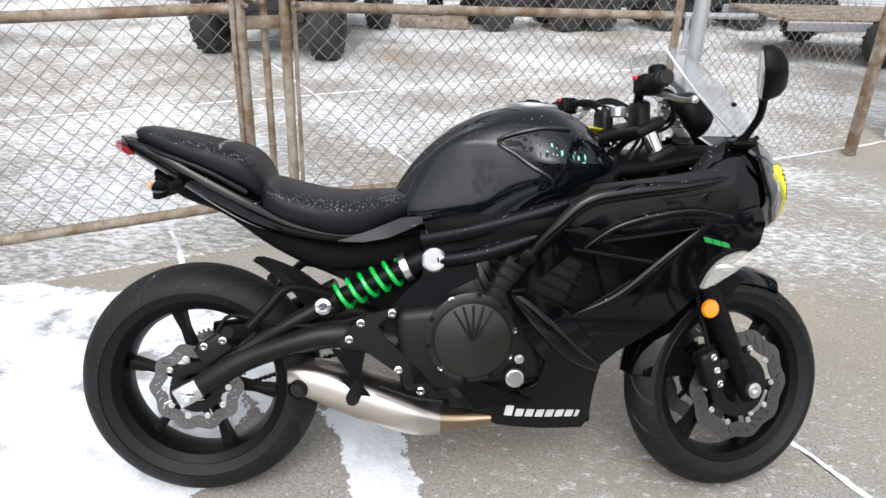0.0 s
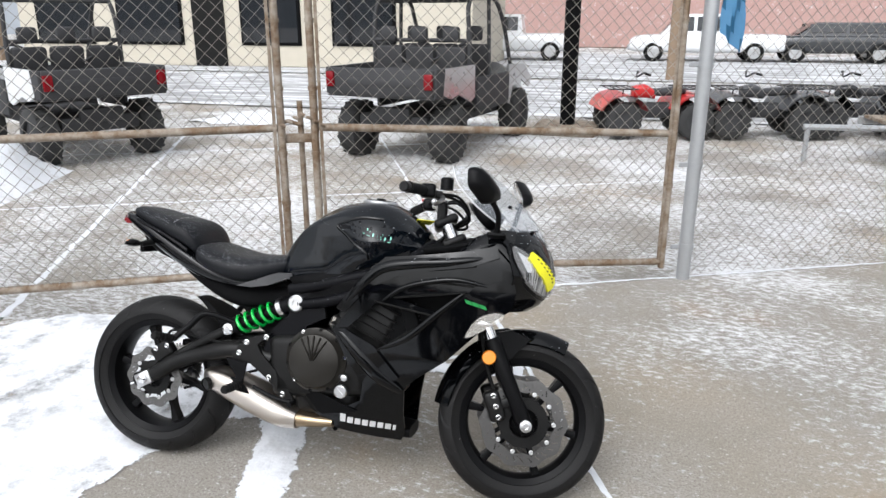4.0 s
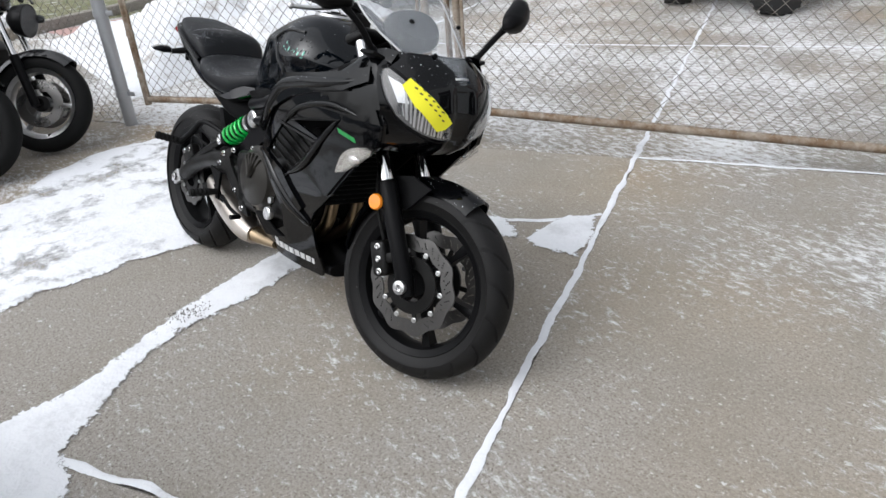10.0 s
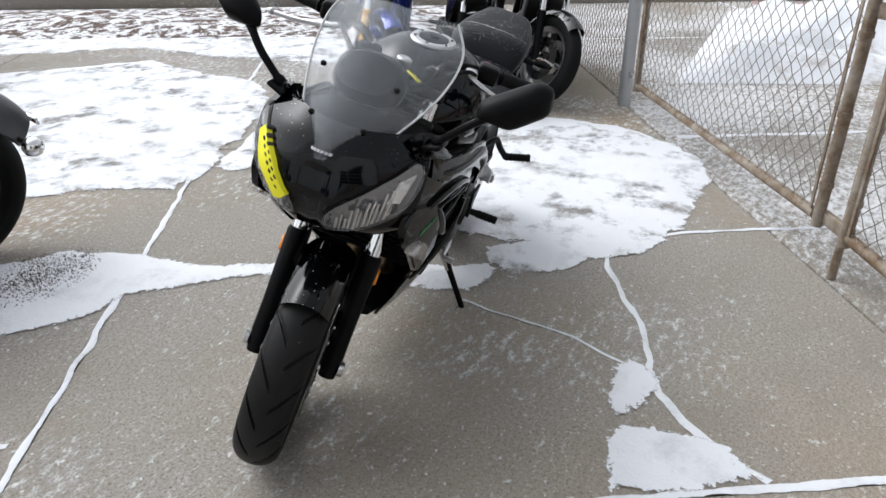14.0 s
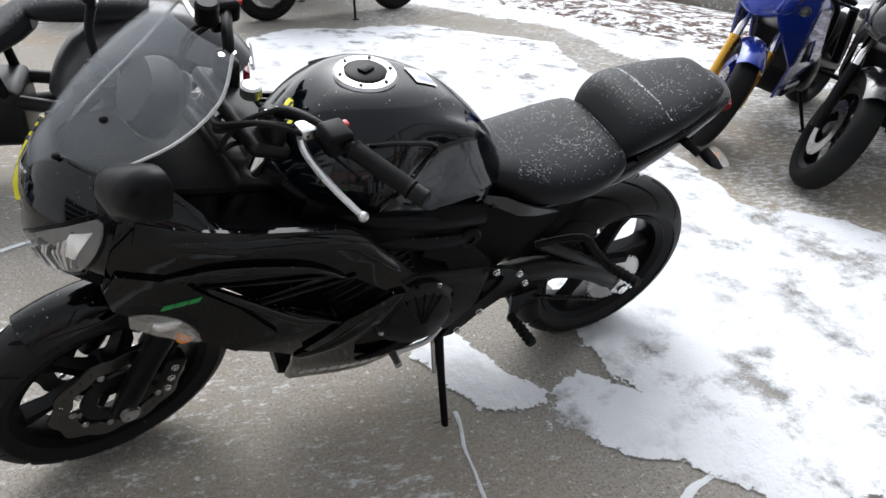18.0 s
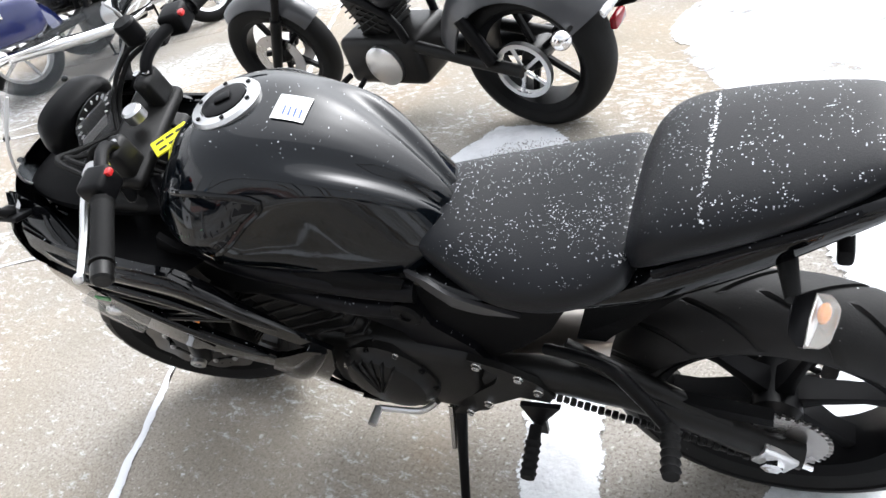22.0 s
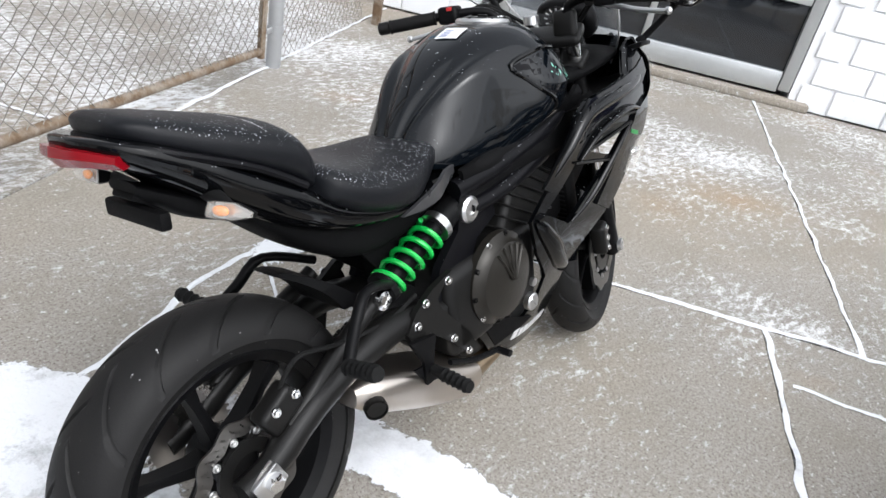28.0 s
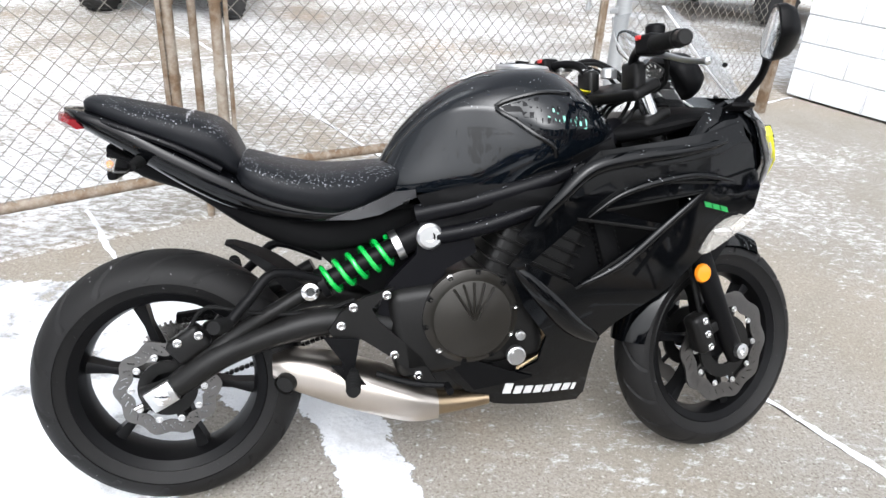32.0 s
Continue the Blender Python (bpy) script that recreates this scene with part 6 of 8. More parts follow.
    box(bm, 0.06, 0.05, 0.012, Matrix.Translation((1.293, s * 0.190, 0.928)) @ pose(0, 0, 0, s * 20, 0, 0), 0.005, 2)
    part("stalk", bm, SATIN, mir)
    M = Matrix.Translation((1.284 + 0.018 * s, s * 0.336, 1.070)) @ pose(0, 0, 0, 0, -8, s * 20) @ pose(0, 0, 0, s * 30, 0, 0) @ Matrix.Diagonal((0.9, 1.15, 0.95, 1))
    bm = B()
    ring = []
    corners = [(0.072, 0.010), (0.050, 0.040), (-0.055, 0.044), (-0.080, 0.020), (-0.062, -0.034), (0.018, -0.042)]
    for i, c in enumerate(corners):
        # corners rounded off between straight edges
        p, n = Vector(corners[i - 1]), Vector(corners[(i + 1) % 6])
        c = Vector(c)
        u, v = c + (p - c).normalized() * 0.014, c + (n - c).normalized() * 0.014
        ring += [tuple(u), tuple(u.lerp(v, 0.5).lerp(c, 0.5)), tuple(v)]
    loft(bm, [[(x, -s * y * k, z * k) for y, z in ring] for x, k in ((-0.012, 0.97), (-0.010, 1.0), (0.006, 1.0), (0.026, 0.86), (0.040, 0.55), (0.044, 0.2))])
    part("shell", bm, SATIN, mir, m=M)
    bm = B()
    loft(bm, [[(x, -s * y * k, z * k) for y, z in ring] for x, k in ((-0.0135, 0.86), (-0.012, 0.9))])
    part("glass", bm, CHROME, mir, "mirror glass", m=M)
# ignition, cables and the yellow key tag
bm = B()
lathe(bm, [(0.020, 0), (0.020, 0.02), (0.015, 0.024), (0, 0.022)], 24, Matrix.Translation((1.062, 0, 0.992)) @ pose(0, 0, 0, 90, 0, 0))
part("ignition_lock", bm, ALLOY, fork)
bm = B()
box(bm, 0.075, 0.004, 0.034, Matrix.Translation((1.002, 0.035, 0.958)) @ pose(0, 0, 0, 70, 0, 35), 0.0015, 1)
ktag = part("key_tag", bm, YELLOW, fork, "yellow paper key tag with handwriting")
bm = B()
for i in range(3):
    for j in (-1, 1):
        box(bm, 0.016, 0.0055, 0.004, Matrix.Translation((1.002, 0.035, 0.958)) @ pose(0, 0, 0, 70, 0, 35) @ Matrix.Translation((-0.022 + 0.021 * i, 0, 0.007 * j)))
part("handwriting", bm, INK, ktag)
for k, (y0, y1) in enumerate(((0.18, -0.06), (0.16, -0.03), (-0.18, 0.05), (-0.17, 0.02), (0.10, 0.05))):
    bm = B()
    tube(bm, smooth_line([(1.05, y0, 1.035), (1.12, y0 * 0.8, 1.055 - 0.012 * k), (1.16, (y0 + y1) / 2, 1.00 - 0.012 * k), (1.10, y1, 0.93), (1.04, y1, 0.86)], 6), 0.005, 8)
    part("control_cable", bm, RUBBER, fork)
bm = B()
lathe(bm, [(0.022, 0), (0.022, 0.035), (0.018, 0.04), (0, 0.04)], 20, STEER @ Matrix.Translation((1.075, -0.15, 1.055)) @ pose(0, 0, 0, 90, 0, 0))
part("brake_reservoir", bm, SATIN, bike)

# side stand
bm = B()
top, foot = Vector((0.60, 0.115, 0.315)), Vector((0.606, 0.280, 0.072))
tube(bm, [top, top.lerp(foot, 0.5), foot], [0.016, 0.011, 0.010], 12)
stand = part("side_stand", bm, SATIN, bike, "black side stand, down")
bm = B()
box(bm, 0.060, 0.040, 0.008, Matrix.Translation(foot + Vector((0.0, 0.0, 0.0))) @ pose(0, 0, 0, 13.5, 0, 0), 0.003, 1)
part("stand_foot", bm, SATIN, stand)
bm = B()
tube(bm, [top + Vector((0.02, 0.02, -0.02)), top.lerp(foot, 0.45) + Vector((0.02, 0, 0))], 0.006, 8)
part("stand_spring", bm, STEEL, stand)
bm = B()
tube(bm, smooth_line([(0.62, 0.16, 0.36), (0.66, 0.175, 0.335), (0.72, 0.18, 0.33), (0.76, 0.185, 0.335)], 4), 0.007, 8)
tube(bm, [(0.76, 0.185, 0.335), (0.76, 0.225, 0.335)], 0.010, 10)
part("gear_lever", bm, ALLOY, bike, "silver gear lever")
bm = B()
tube(bm, smooth_line([(0.46, -0.175, 0.34), (0.54, -0.185, 0.315), (0.62, -0.19, 0.305)], 4), 0.007, 8)
tube(bm, [(0.62, -0.19, 0.305), (0.62, -0.225, 0.305)], 0.009, 10)
part("brake_pedal", bm, SATIN, bike)


# ---- the other motorcycles in the yard ----
DARKGREY = flecked("dark_grey_satin_paint", (0.055, 0.056, 0.060), 0.32, 0.3, 0.08, 150, 0.1)
BLUEPAINT = plain("blue_metallic_paint", (0.012, 0.035, 0.30), 0.25, 0.3, 0.2, 60, 0.05, 0.8)
NAVY = plain("navy_gloss_paint", (0.012, 0.018, 0.09), 0.2, 0.1, 0.2, 60, 0.05, 0.9)
GOLD = plain("gold_anodised", (0.55, 0.30, 0.05), 0.3, 0.9, 0.15, 60, 0.05)
BLACKPAINT = plain("black_paint", (0.008, 0.008, 0.009), 0.2, 0, 0.2, 60, 0.05, 0.6, 0.3)


def simple_wheel(parent, m, radius, width, rim_r, metal, spokes, disc=True, pulley=False, tyre=None):
    w = bpy.data.objects.new("wheel", None)
    scene.collection.objects.link(w)
    w.parent, w.matrix_basis = parent, m
    h = width / 2
    bm = B()
    prof = [(radius - h * 0.85 + h * 0.85 * math.sin(math.pi * i / 12) ** 0.85, -h * math.cos(math.pi * i / 12)) for i in range(1, 12)]
    lathe(bm, [(rim_r, -h * 0.7), (rim_r + 0.02, -h * 0.95)] + prof + [(rim_r + 0.02, h * 0.95), (rim_r, h * 0.7)], 56, closed=True)
    part("tyre", bm, tyre or RUBBER, w, sharp=60)
    bm = B()
    lathe(bm, [(rim_r + 0.006, -h * 0.8), (rim_r - 0.02, -h * 0.6), (rim_r - 0.025, 0), (rim_r - 0.02, h * 0.6), (rim_r + 0.006, h * 0.8)], 48, closed=True)
    part("rim", bm, metal, w)
    bm = B()
    lathe(bm, [(0.03, -h * 0.9), (0.05, -h * 0.5), (0.05, h * 0.5), (0.03, h * 0.9)], 24)
    part("hub", bm, CASTING, w)
    for k in range(spokes):
        bm = B()
        box(bm, rim_r - 0.05, 0.030, 0.026, pose(0, 0, 0, 0, 360 / spokes * k, 0) @ Matrix.Translation(((rim_r + 0.02) / 2, 0, 0)), 0.006, 1)
        part("spoke", bm, metal, w)
    if disc:
        for s in (-1, 1):
            bm = B()
            lathe(bm, [(0.085, s * h * 0.9), (0.145, s * h * 0.9), (0.145, s * h * 0.9 + 0.004), (0.085, s * h * 0.9 + 0.004)], 40, closed=True)
            part("brake_disc", bm, STEEL, w)
    if pulley:
        bm = B()
        lathe(bm, [(0.105, h + 0.01), (0.125, h + 0.01), (0.125, h + 0.035), (0.105, h + 0.035)], 48, closed=True)
        for k in range(5):
            box(bm, 0.10, 0.012, 0.016, pose(0, 0, 0, 0, 72 * k, 0) @ Matrix.Translation((0.06, h + 0.022, 0)), 0.003, 1)
        part("belt_pulley", bm, ALLOY, w, "silver belt pulley")
    return w


def street_bike(m, label, wb, rf, rr, wf, wr, paint, style, metal, lean=-10.0, steer=0.0, group="parked motorcycles", fork_mat=None, name="parked_motorcycle"):
    """A parked motorcycle: x forward from the rear contact. style: cruiser, naked, sport or bagger."""
    b = thing(name, m @ pose(0, 0, 0, lean, 0, 0), label, "motorcycle", group)
    low = style in ("cruiser", "bagger")
    sh = 0.68 if low else 0.80
    simple_wheel(b, Matrix.Translation((0, 0, rr)), rr, wr, rr * 0.70, metal, 5 if low else 6, False, style == "cruiser")
    rake = radians(32 if low else 25)
    d = Vector((-math.sin(rake), 0, math.cos(rake)))
    top_z = 0.92 if low else 0.90
    S = Matrix.Translation((wb + rf * math.tan(rake), 0, 0)) @ Matrix.Rotation(radians(steer), 4, d) @ Matrix.Translation((-wb - rf * math.tan(rake), 0, 0))
    simple_wheel(b, S @ Matrix.Translation((wb, 0, rf)), rf, wf, rf * 0.70, metal if not (style == "sport" and paint is BLUEPAINT) else BLUEPAINT, 5 if low else 3, True)
    for s in (-1, 1):
        foot = Vector((wb, s * 0.10, rf))
        bm = B()
        tube(bm, [foot - d * 0.02, foot + d * 0.30], [0.026, 0.030], 12)
        part("fork_slider", bm, fork_mat or SATIN, b, m=S)
        bm = B()
        tube(bm, [foot + d * 0.29, foot + d * ((top_z - rf) / d.z)], 0.021, 12)
        part("fork_tube", bm, CHROME if style != "cruiser" else SATIN, b, m=S)
        bm = B()
        tube(bm, [(0, s * (wr / 2 + 0.035), rr), (0.25, s * (wr / 2 + 0.03), rr + 0.05), (wb * 0.36, s * 0.11, rr + 0.10)], 0.028, 10)
        part("swingarm", bm, CASTING, b)
        bm = B()
        tube(bm, [(0.12, s * (wr / 2 + 0.05), rr + 0.05), (0.22, s * (wr / 2 + 0.04), sh - 0.10)], 0.030, 12)
        part("shock", bm, SATIN, b)
        bm = B()
        tube(bm, smooth_line([(wb * 0.36, s * 0.12, rr + 0.08), (wb * 0.40, s * 0.13, sh - 0.08), (wb * 0.62, s * 0.10, sh + 0.06), (wb - (top_z - rf) * math.tan(rake) - 0.05, s * 0.03, top_z - 0.06)], 3), 0.020, 10)
        part("frame_tube", bm, SATIN, b)
        bm = B()
        tube(bm, [(wb * (0.62 if low else 0.33), s * 0.16, 0.30 if low else 0.36), (wb * (0.62 if low else 0.33), s * 0.30, 0.30 if low else 0.36)], 0.015, 10)
        part("footrest", bm, RUBBER, b)
        # bars, grip, lever and mirror
        hx = wb - (top_z - rf) * math.tan(rake)
        back = 0.095 if style == "cruiser" else 0.0
        gx = hx - (0.10 if low else 0.06) - back
        gz = top_z + (0.10 if low else 0.09 if style == "naked" else 0.02)
        gy = 0.42 if style == "cruiser" else 0.36 if low else 0.34
        bm = B()
        tube(bm, smooth_line([(hx, s * 0.05, top_z), (hx + 0.01, s * 0.10, gz - 0.02), (hx - 0.02 - back * 0.6, s * 0.22, gz + 0.01), (gx, s * gy, gz)], 4), 0.012, 8)
        part("handlebar", bm, SATIN, b, m=S)
        bm = B()
        tube(bm, [(hx - 0.025 - back * 0.7, s * (gy - 0.125), gz + 0.008), (gx, s * gy, gz)], 0.0175, 12)
        tube(bm, [(gx, s * gy, gz), (gx - 0.005, s * (gy + 0.02), gz)], 0.015, 12)
        part("grip", bm, RUBBER, b, m=S)
        bm = B()
        box(bm, 0.06, 0.05, 0.05, Matrix.Translation((hx - 0.01 - back * 0.8, s * (0.20 if not back else 0.265), gz + 0.01)), 0.012, 2)
        part("switch_pod", bm, SATIN, b, m=S)
        bm = B()
        tube(bm, smooth_line([(hx + 0.03 - back, s * (gy - 0.18), gz), (hx + 0.05 - back, s * (gy - 0.11), gz - 0.01), (gx + 0.06, s * (gy + 0.03), gz - 0.01)], 3), 0.007, 8)
        ball(bm, 0.010, Matrix.Translation((gx + 0.06, s * (gy + 0.03), gz - 0.01)))
        part("lever", bm, SATIN, b, m=S)
        mir = bpy.data.objects.new("mirror", None)
        scene.collection.objects.link(mir)
        mir.parent = b
        if style != "sport":
            mir.matrix_basis = S
        bright = CHROME if style == "cruiser" else SATIN
        if style == "sport":
            p1, p2 = (hx + 0.14, s * 0.20, top_z + 0.02), (hx + 0.16, s * 0.36, top_z + 0.14)
        else:
            p1, p2 = (hx + 0.01, s * 0.19, gz + 0.03), (hx + 0.02, s * 0.30, gz + 0.17)
            if back:
                p1, p2 = (hx - 0.095, s * 0.262, gz + 0.03), (hx - 0.095, s * 0.345, gz + 0.13)
        bm = B()
        tube(bm, smooth_line([p1, (p1[0], p1[1], (p1[2] + p2[2]) / 2 + 0.02), ((p1[0] + p2[0]) / 2, (p1[1] + p2[1]) / 2, p2[2] - 0.01), p2], 4), 0.008, 8)
        part("stem", bm, bright, mir)
        bm = B()
        ball(bm, (0.022, 0.085, 0.048), Matrix.Translation((p2[0] + 0.012, p2[1] + s * 0.05, p2[2] + 0.015)) @ pose(0, 0, 0, 0, -10, s * 8), 20)
        part("shell", bm, bright, mir, "chrome mirror shell" if style == "cruiser" else "")
        bm = B()
        ball(bm, (0.004, 0.076, 0.041), Matrix.Translation((p2[0] - 0.008, p2[1] + s * 0.05, p2[2] + 0.013)) @ pose(0, 0, 0, 0, -10, s * 8), 20)
        part("glass", bm, CHROME, mir)
        for x, z in ((hx + 0.12, top_z - 0.10), (-0.12 if not low else -0.262 if style == "cruiser" else -0.05, sh - 0.02 if style != "cruiser" else rr + 0.20)):
            out = 0.235 if style == "cruiser" and x < 0 else 0.17
            bm = B()
            ball(bm, (0.035, 0.028, 0.026) if style != "cruiser" else (0.04, 0.038, 0.038), Matrix.Translation((x, s * out, z)))
            ind = part("indicator", bm, SATIN if style != "cruiser" else CHROME, b)
            bm = B()
            ball(bm, (0.012, 0.026, 0.024), Matrix.Translation((x - 0.028 if x < 0.5 else x + 0.028, s * out, z)))
            part("lens", bm, CLEAR, ind)
            bm = B()
            tube(bm, [(x, s * (out - 0.02), z), (x, s * 0.08, z)], 0.009, 8)
            part("stalk", bm, RUBBER, ind)
    # engine
    bm = B()
    box(bm, wb * 0.30, 0.30, 0.24, Matrix.Translation((wb * 0.48, 0, 0.36)), 0.04, 3)
    if low:
        for a in (-24, 24):
            box(bm, 0.16, 0.18, 0.26, Matrix.Translation((wb * 0.49, 0, 0.52)) @ pose(0, 0, 0, 0, a, 0) @ Matrix.Translation((0, 0, 0.06)), 0.02, 2)
    else:
        box(bm, 0.24, 0.30, 0.26, Matrix.Translation((wb * 0.58, 0, 0.54)) @ pose(0, 0, 0, 0, 22, 0), 0.03, 2)
    eng = part("engine", bm, CASTING, b)
    for s in (-1, 1):
        bm = B()
        lathe(bm, [(0.10, 0), (0.10, 0.02), (0.08, 0.035), (0, 0.04)], 32, Matrix.Translation((wb * 0.46, s * 0.15, 0.36)) @ Matrix.Diagonal((1, s, 1, 1)))
        part("engine_cover", bm, ALLOY if low else CASTING, eng)
    for k in range(6 if low else 0):
        for a in (-24, 24):
            bm = B()
            box(bm, 0.175, 0.195, 0.008, Matrix.Translation((wb * 0.49, 0, 0.52)) @ pose(0, 0, 0, 0, a, 0) @ Matrix.Translation((0, 0, 0.0 + 0.03 * k)), 0.002, 1)
            part("cooling_fin", bm, CASTING, eng)
    bm = B()
    tube(bm, smooth_line([(wb * 0.60, -0.10, 0.46), (wb * 0.66, -0.14, 0.34), (wb * 0.5, -0.17, 0.26), (wb * 0.2, -0.19, 0.28), (-0.12 if low else 0.15, -0.19, 0.32)], 4), [0.022] * 9 + [0.045] * 8, 14)
    part("exhaust", bm, CHROME if style == "bagger" else SATIN, b)
    # tank and seat
    tx = wb * 0.60
    bm = B()
    hull(bm, [(tx - 0.30, sh + 0.05, 0.06, 0.02, 0.03), (tx - 0.20, sh + 0.07, 0.125, 0.07, 0.06), (tx - 0.02, sh + 0.10, 0.165, 0.115, 0.09), (tx + 0.14, sh + 0.11, 0.155, 0.10, 0.09), (tx + 0.26, sh + 0.10, 0.09, 0.05, 0.06), (tx + 0.29, sh + 0.09, 0.05, 0.02, 0.03)], 2.4, 28, 4)
    tk = part("fuel_tank", bm, paint, b)
    bm = B()
    lathe(bm, [(0.05, -0.01), (0.05, 0.006), (0.03, 0.010), (0, 0.010)], 28, Matrix.Translation((tx + 0.02, 0, sh + 0.212)) @ pose(0, 0, 0, 90, 0, 0))
    part("filler_cap", bm, SATIN if style == "cruiser" else ALLOY, tk)
    if low:
        bm = B()
        hull(bm, [(tx - 0.52, sh + 0.07, 0.10, 0.06, 0.05), (tx - 0.46, sh + 0.05, 0.16, 0.05, 0.07), (tx - 0.36, sh + 0.00, 0.18, 0.035, 0.06), (tx - 0.26, sh + 0.01, 0.14, 0.03, 0.05), (tx - 0.16, sh + 0.04, 0.08, 0.02, 0.03)], 2.6, 24, 4)
        part("rider_seat", bm, VINYL, b)
        bm = B()
        hull(bm, [(tx - 0.93, sh + 0.11, 0.07, 0.02, 0.03), (tx - 0.87, sh + 0.125, 0.145, 0.045, 0.05), (tx - 0.70, sh + 0.13, 0.168, 0.050, 0.06), (tx - 0.56, sh + 0.12, 0.15, 0.04, 0.05), (tx - 0.50, sh + 0.10, 0.08, 0.02, 0.03)], 2.8, 24, 4)
        part("pillion_pad", bm, VINYL, b)
        bm = B()
        rings = []
        R = rr + 0.06
        for i in range(21):
            g = radians(15 + (132 if style == "cruiser" else 140) * i / 20)
            ring = []
            for k in range(13):
                q = -1 + k / 6
                w = (wr / 2 + 0.05) * (1.0 if i > 3 else 0.95)
                r = R + 0.05 - 0.13 * abs(q) ** 3
                ring.append((r * math.cos(g), w * q, rr + r * math.sin(g)))
            rings.append(ring)
        loft(bm, rings, False, False)
        inn = [[(x * 0.98, y * 0.96, rr + (z - rr) * 0.98) for x, y, z in ring] for ring in rings]
        loft(bm, inn, False, False)
        part("rear_mudguard", bm, paint, b, "grey satin rear mudguard" if style == "cruiser" else "", sharp=60)
        bm = B()
        if style == "cruiser":
            box(bm, 0.03, 0.10, 0.05, Matrix.Translation((-0.350, -0.05, rr + 0.12)), 0.010, 2)
        else:
            box(bm, 0.03, 0.16, 0.10, Matrix.Translation((-0.40, 0, rr + 0.20)), 0.012, 2)
        tl = part("tail_light", bm, REDLENS, b, "red tail light")
        if style == "cruiser":
            bm = B()
            box(bm, 0.014, 0.22, 0.035, Matrix.Translation((-0.372, 0, rr + 0.225)) @ pose(0, 0, 0, 0, 25, 0), 0.006, 2)
            part("end_strip", bm, ALLOY, b, "bright strip along the mudguard end")
        bm = B()
        if style == "cruiser":
            box(bm, 0.10, 0.10, 0.06, Matrix.Translation((-0.33, -0.20, rr + 0.14)) @ pose(0, 0, 0, 0, 12, 0), 0.010, 2)
            tube(bm, [(-0.33, -0.18, rr + 0.14), (-0.30, -0.10, rr + 0.15)], 0.012, 8)
        else:
            box(bm, 0.012, 0.20, 0.14, Matrix.Translation((-0.43, 0, rr + 0.06)) @ pose(0, 0, 0, 0, 12, 0), 0.006, 2)
        part("plate_holder", bm, SATIN, tl)
    else:
        bm = B()
        hull(bm, [(tx - 0.95, sh + 0.13, 0.06, 0.02, 0.02), (tx - 0.85, sh + 0.12, 0.11, 0.035, 0.03), (tx - 0.66, sh + 0.08, 0.13, 0.035, 0.04), (tx - 0.55, sh + 0.02, 0.14, 0.03, 0.04), (tx - 0.38, sh - 0.01, 0.15, 0.03, 0.04), (tx - 0.22, sh + 0.02, 0.09, 0.03, 0.03)], 2.6, 24, 4)
        part("seat", bm, VINYL, b)
        bm = B()
        hull(bm, [(tx - 1.02, sh + 0.11, 0.05, 0.015, 0.02), (tx - 0.9, sh + 0.07, 0.11, 0.03, 0.04), (tx - 0.6, sh - 0.02, 0.13, 0.03, 0.06), (tx - 0.3, sh - 0.06, 0.13, 0.02, 0.04)], 2.8, 24, 4)
        tl = part("tail", bm, paint, b)
        bm = B()
        box(bm, 0.03, 0.10, 0.03, Matrix.Translation((tx - 1.025, 0, sh + 0.10)), 0.008, 2)
        part("tail_light", bm, REDLENS, tl)
    # front mudguard
    bm = B()
    rings = []
    for i in range(15):
        g = radians(150 - 95 * i / 14)
        ring = []
        for k in range(9):
            q = -1 + k / 4
            r = rf + 0.035 - 0.05 * abs(q) ** 3
            ring.append((wb + r * math.cos(g), (wf / 2 + 0.012) * q, rf + r * math.sin(g)))
        rings.append(ring)
    loft(bm, rings, False, False)
    loft(bm, [[(wb + (x - wb) * 0.985, y * 0.95, rf + (z - rf) * 0.985) for x, y, z in ring] for ring in rings], False, False)
    part("front_mudguard", bm, paint if style != "naked" else BLACKPAINT, b, m=S, sharp=60)
    hx = wb - (top_z - rf) * math.tan(rake)
    if style in ("cruiser", "naked", "bagger"):
        bm = B()
        lathe(bm, [(0.10, 0.02), (0.10, 0.0), (0.085, -0.06), (0.04, -0.10), (0, -0.105)], 32, Matrix.Translation((hx + 0.17, 0, top_z - 0.10)) @ pose(0, 0, 0, 0, 0, -90))
        hl = part("headlight_shell", bm, SATIN, b, m=S)
        bm = B()
        lathe(bm, [(0.092, 0), (0.08, 0.012), (0.0, 0.022)], 32, Matrix.Translation((hx + 0.19, 0, top_z - 0.10)) @ pose(0, 0, 0, 0, 0, -90))
        part("lens", bm, CLEAR, hl)
        bm = B()
        lathe(bm, [(0.055, 0), (0.055, 0.05), (0.045, 0.06), (0, 0.06)], 28, Matrix.Translation((hx + 0.02, 0, top_z + 0.05)) @ pose(0, 0, 0, 50, 0, 90))
        part("speedometer", bm, SATIN, b, m=S)
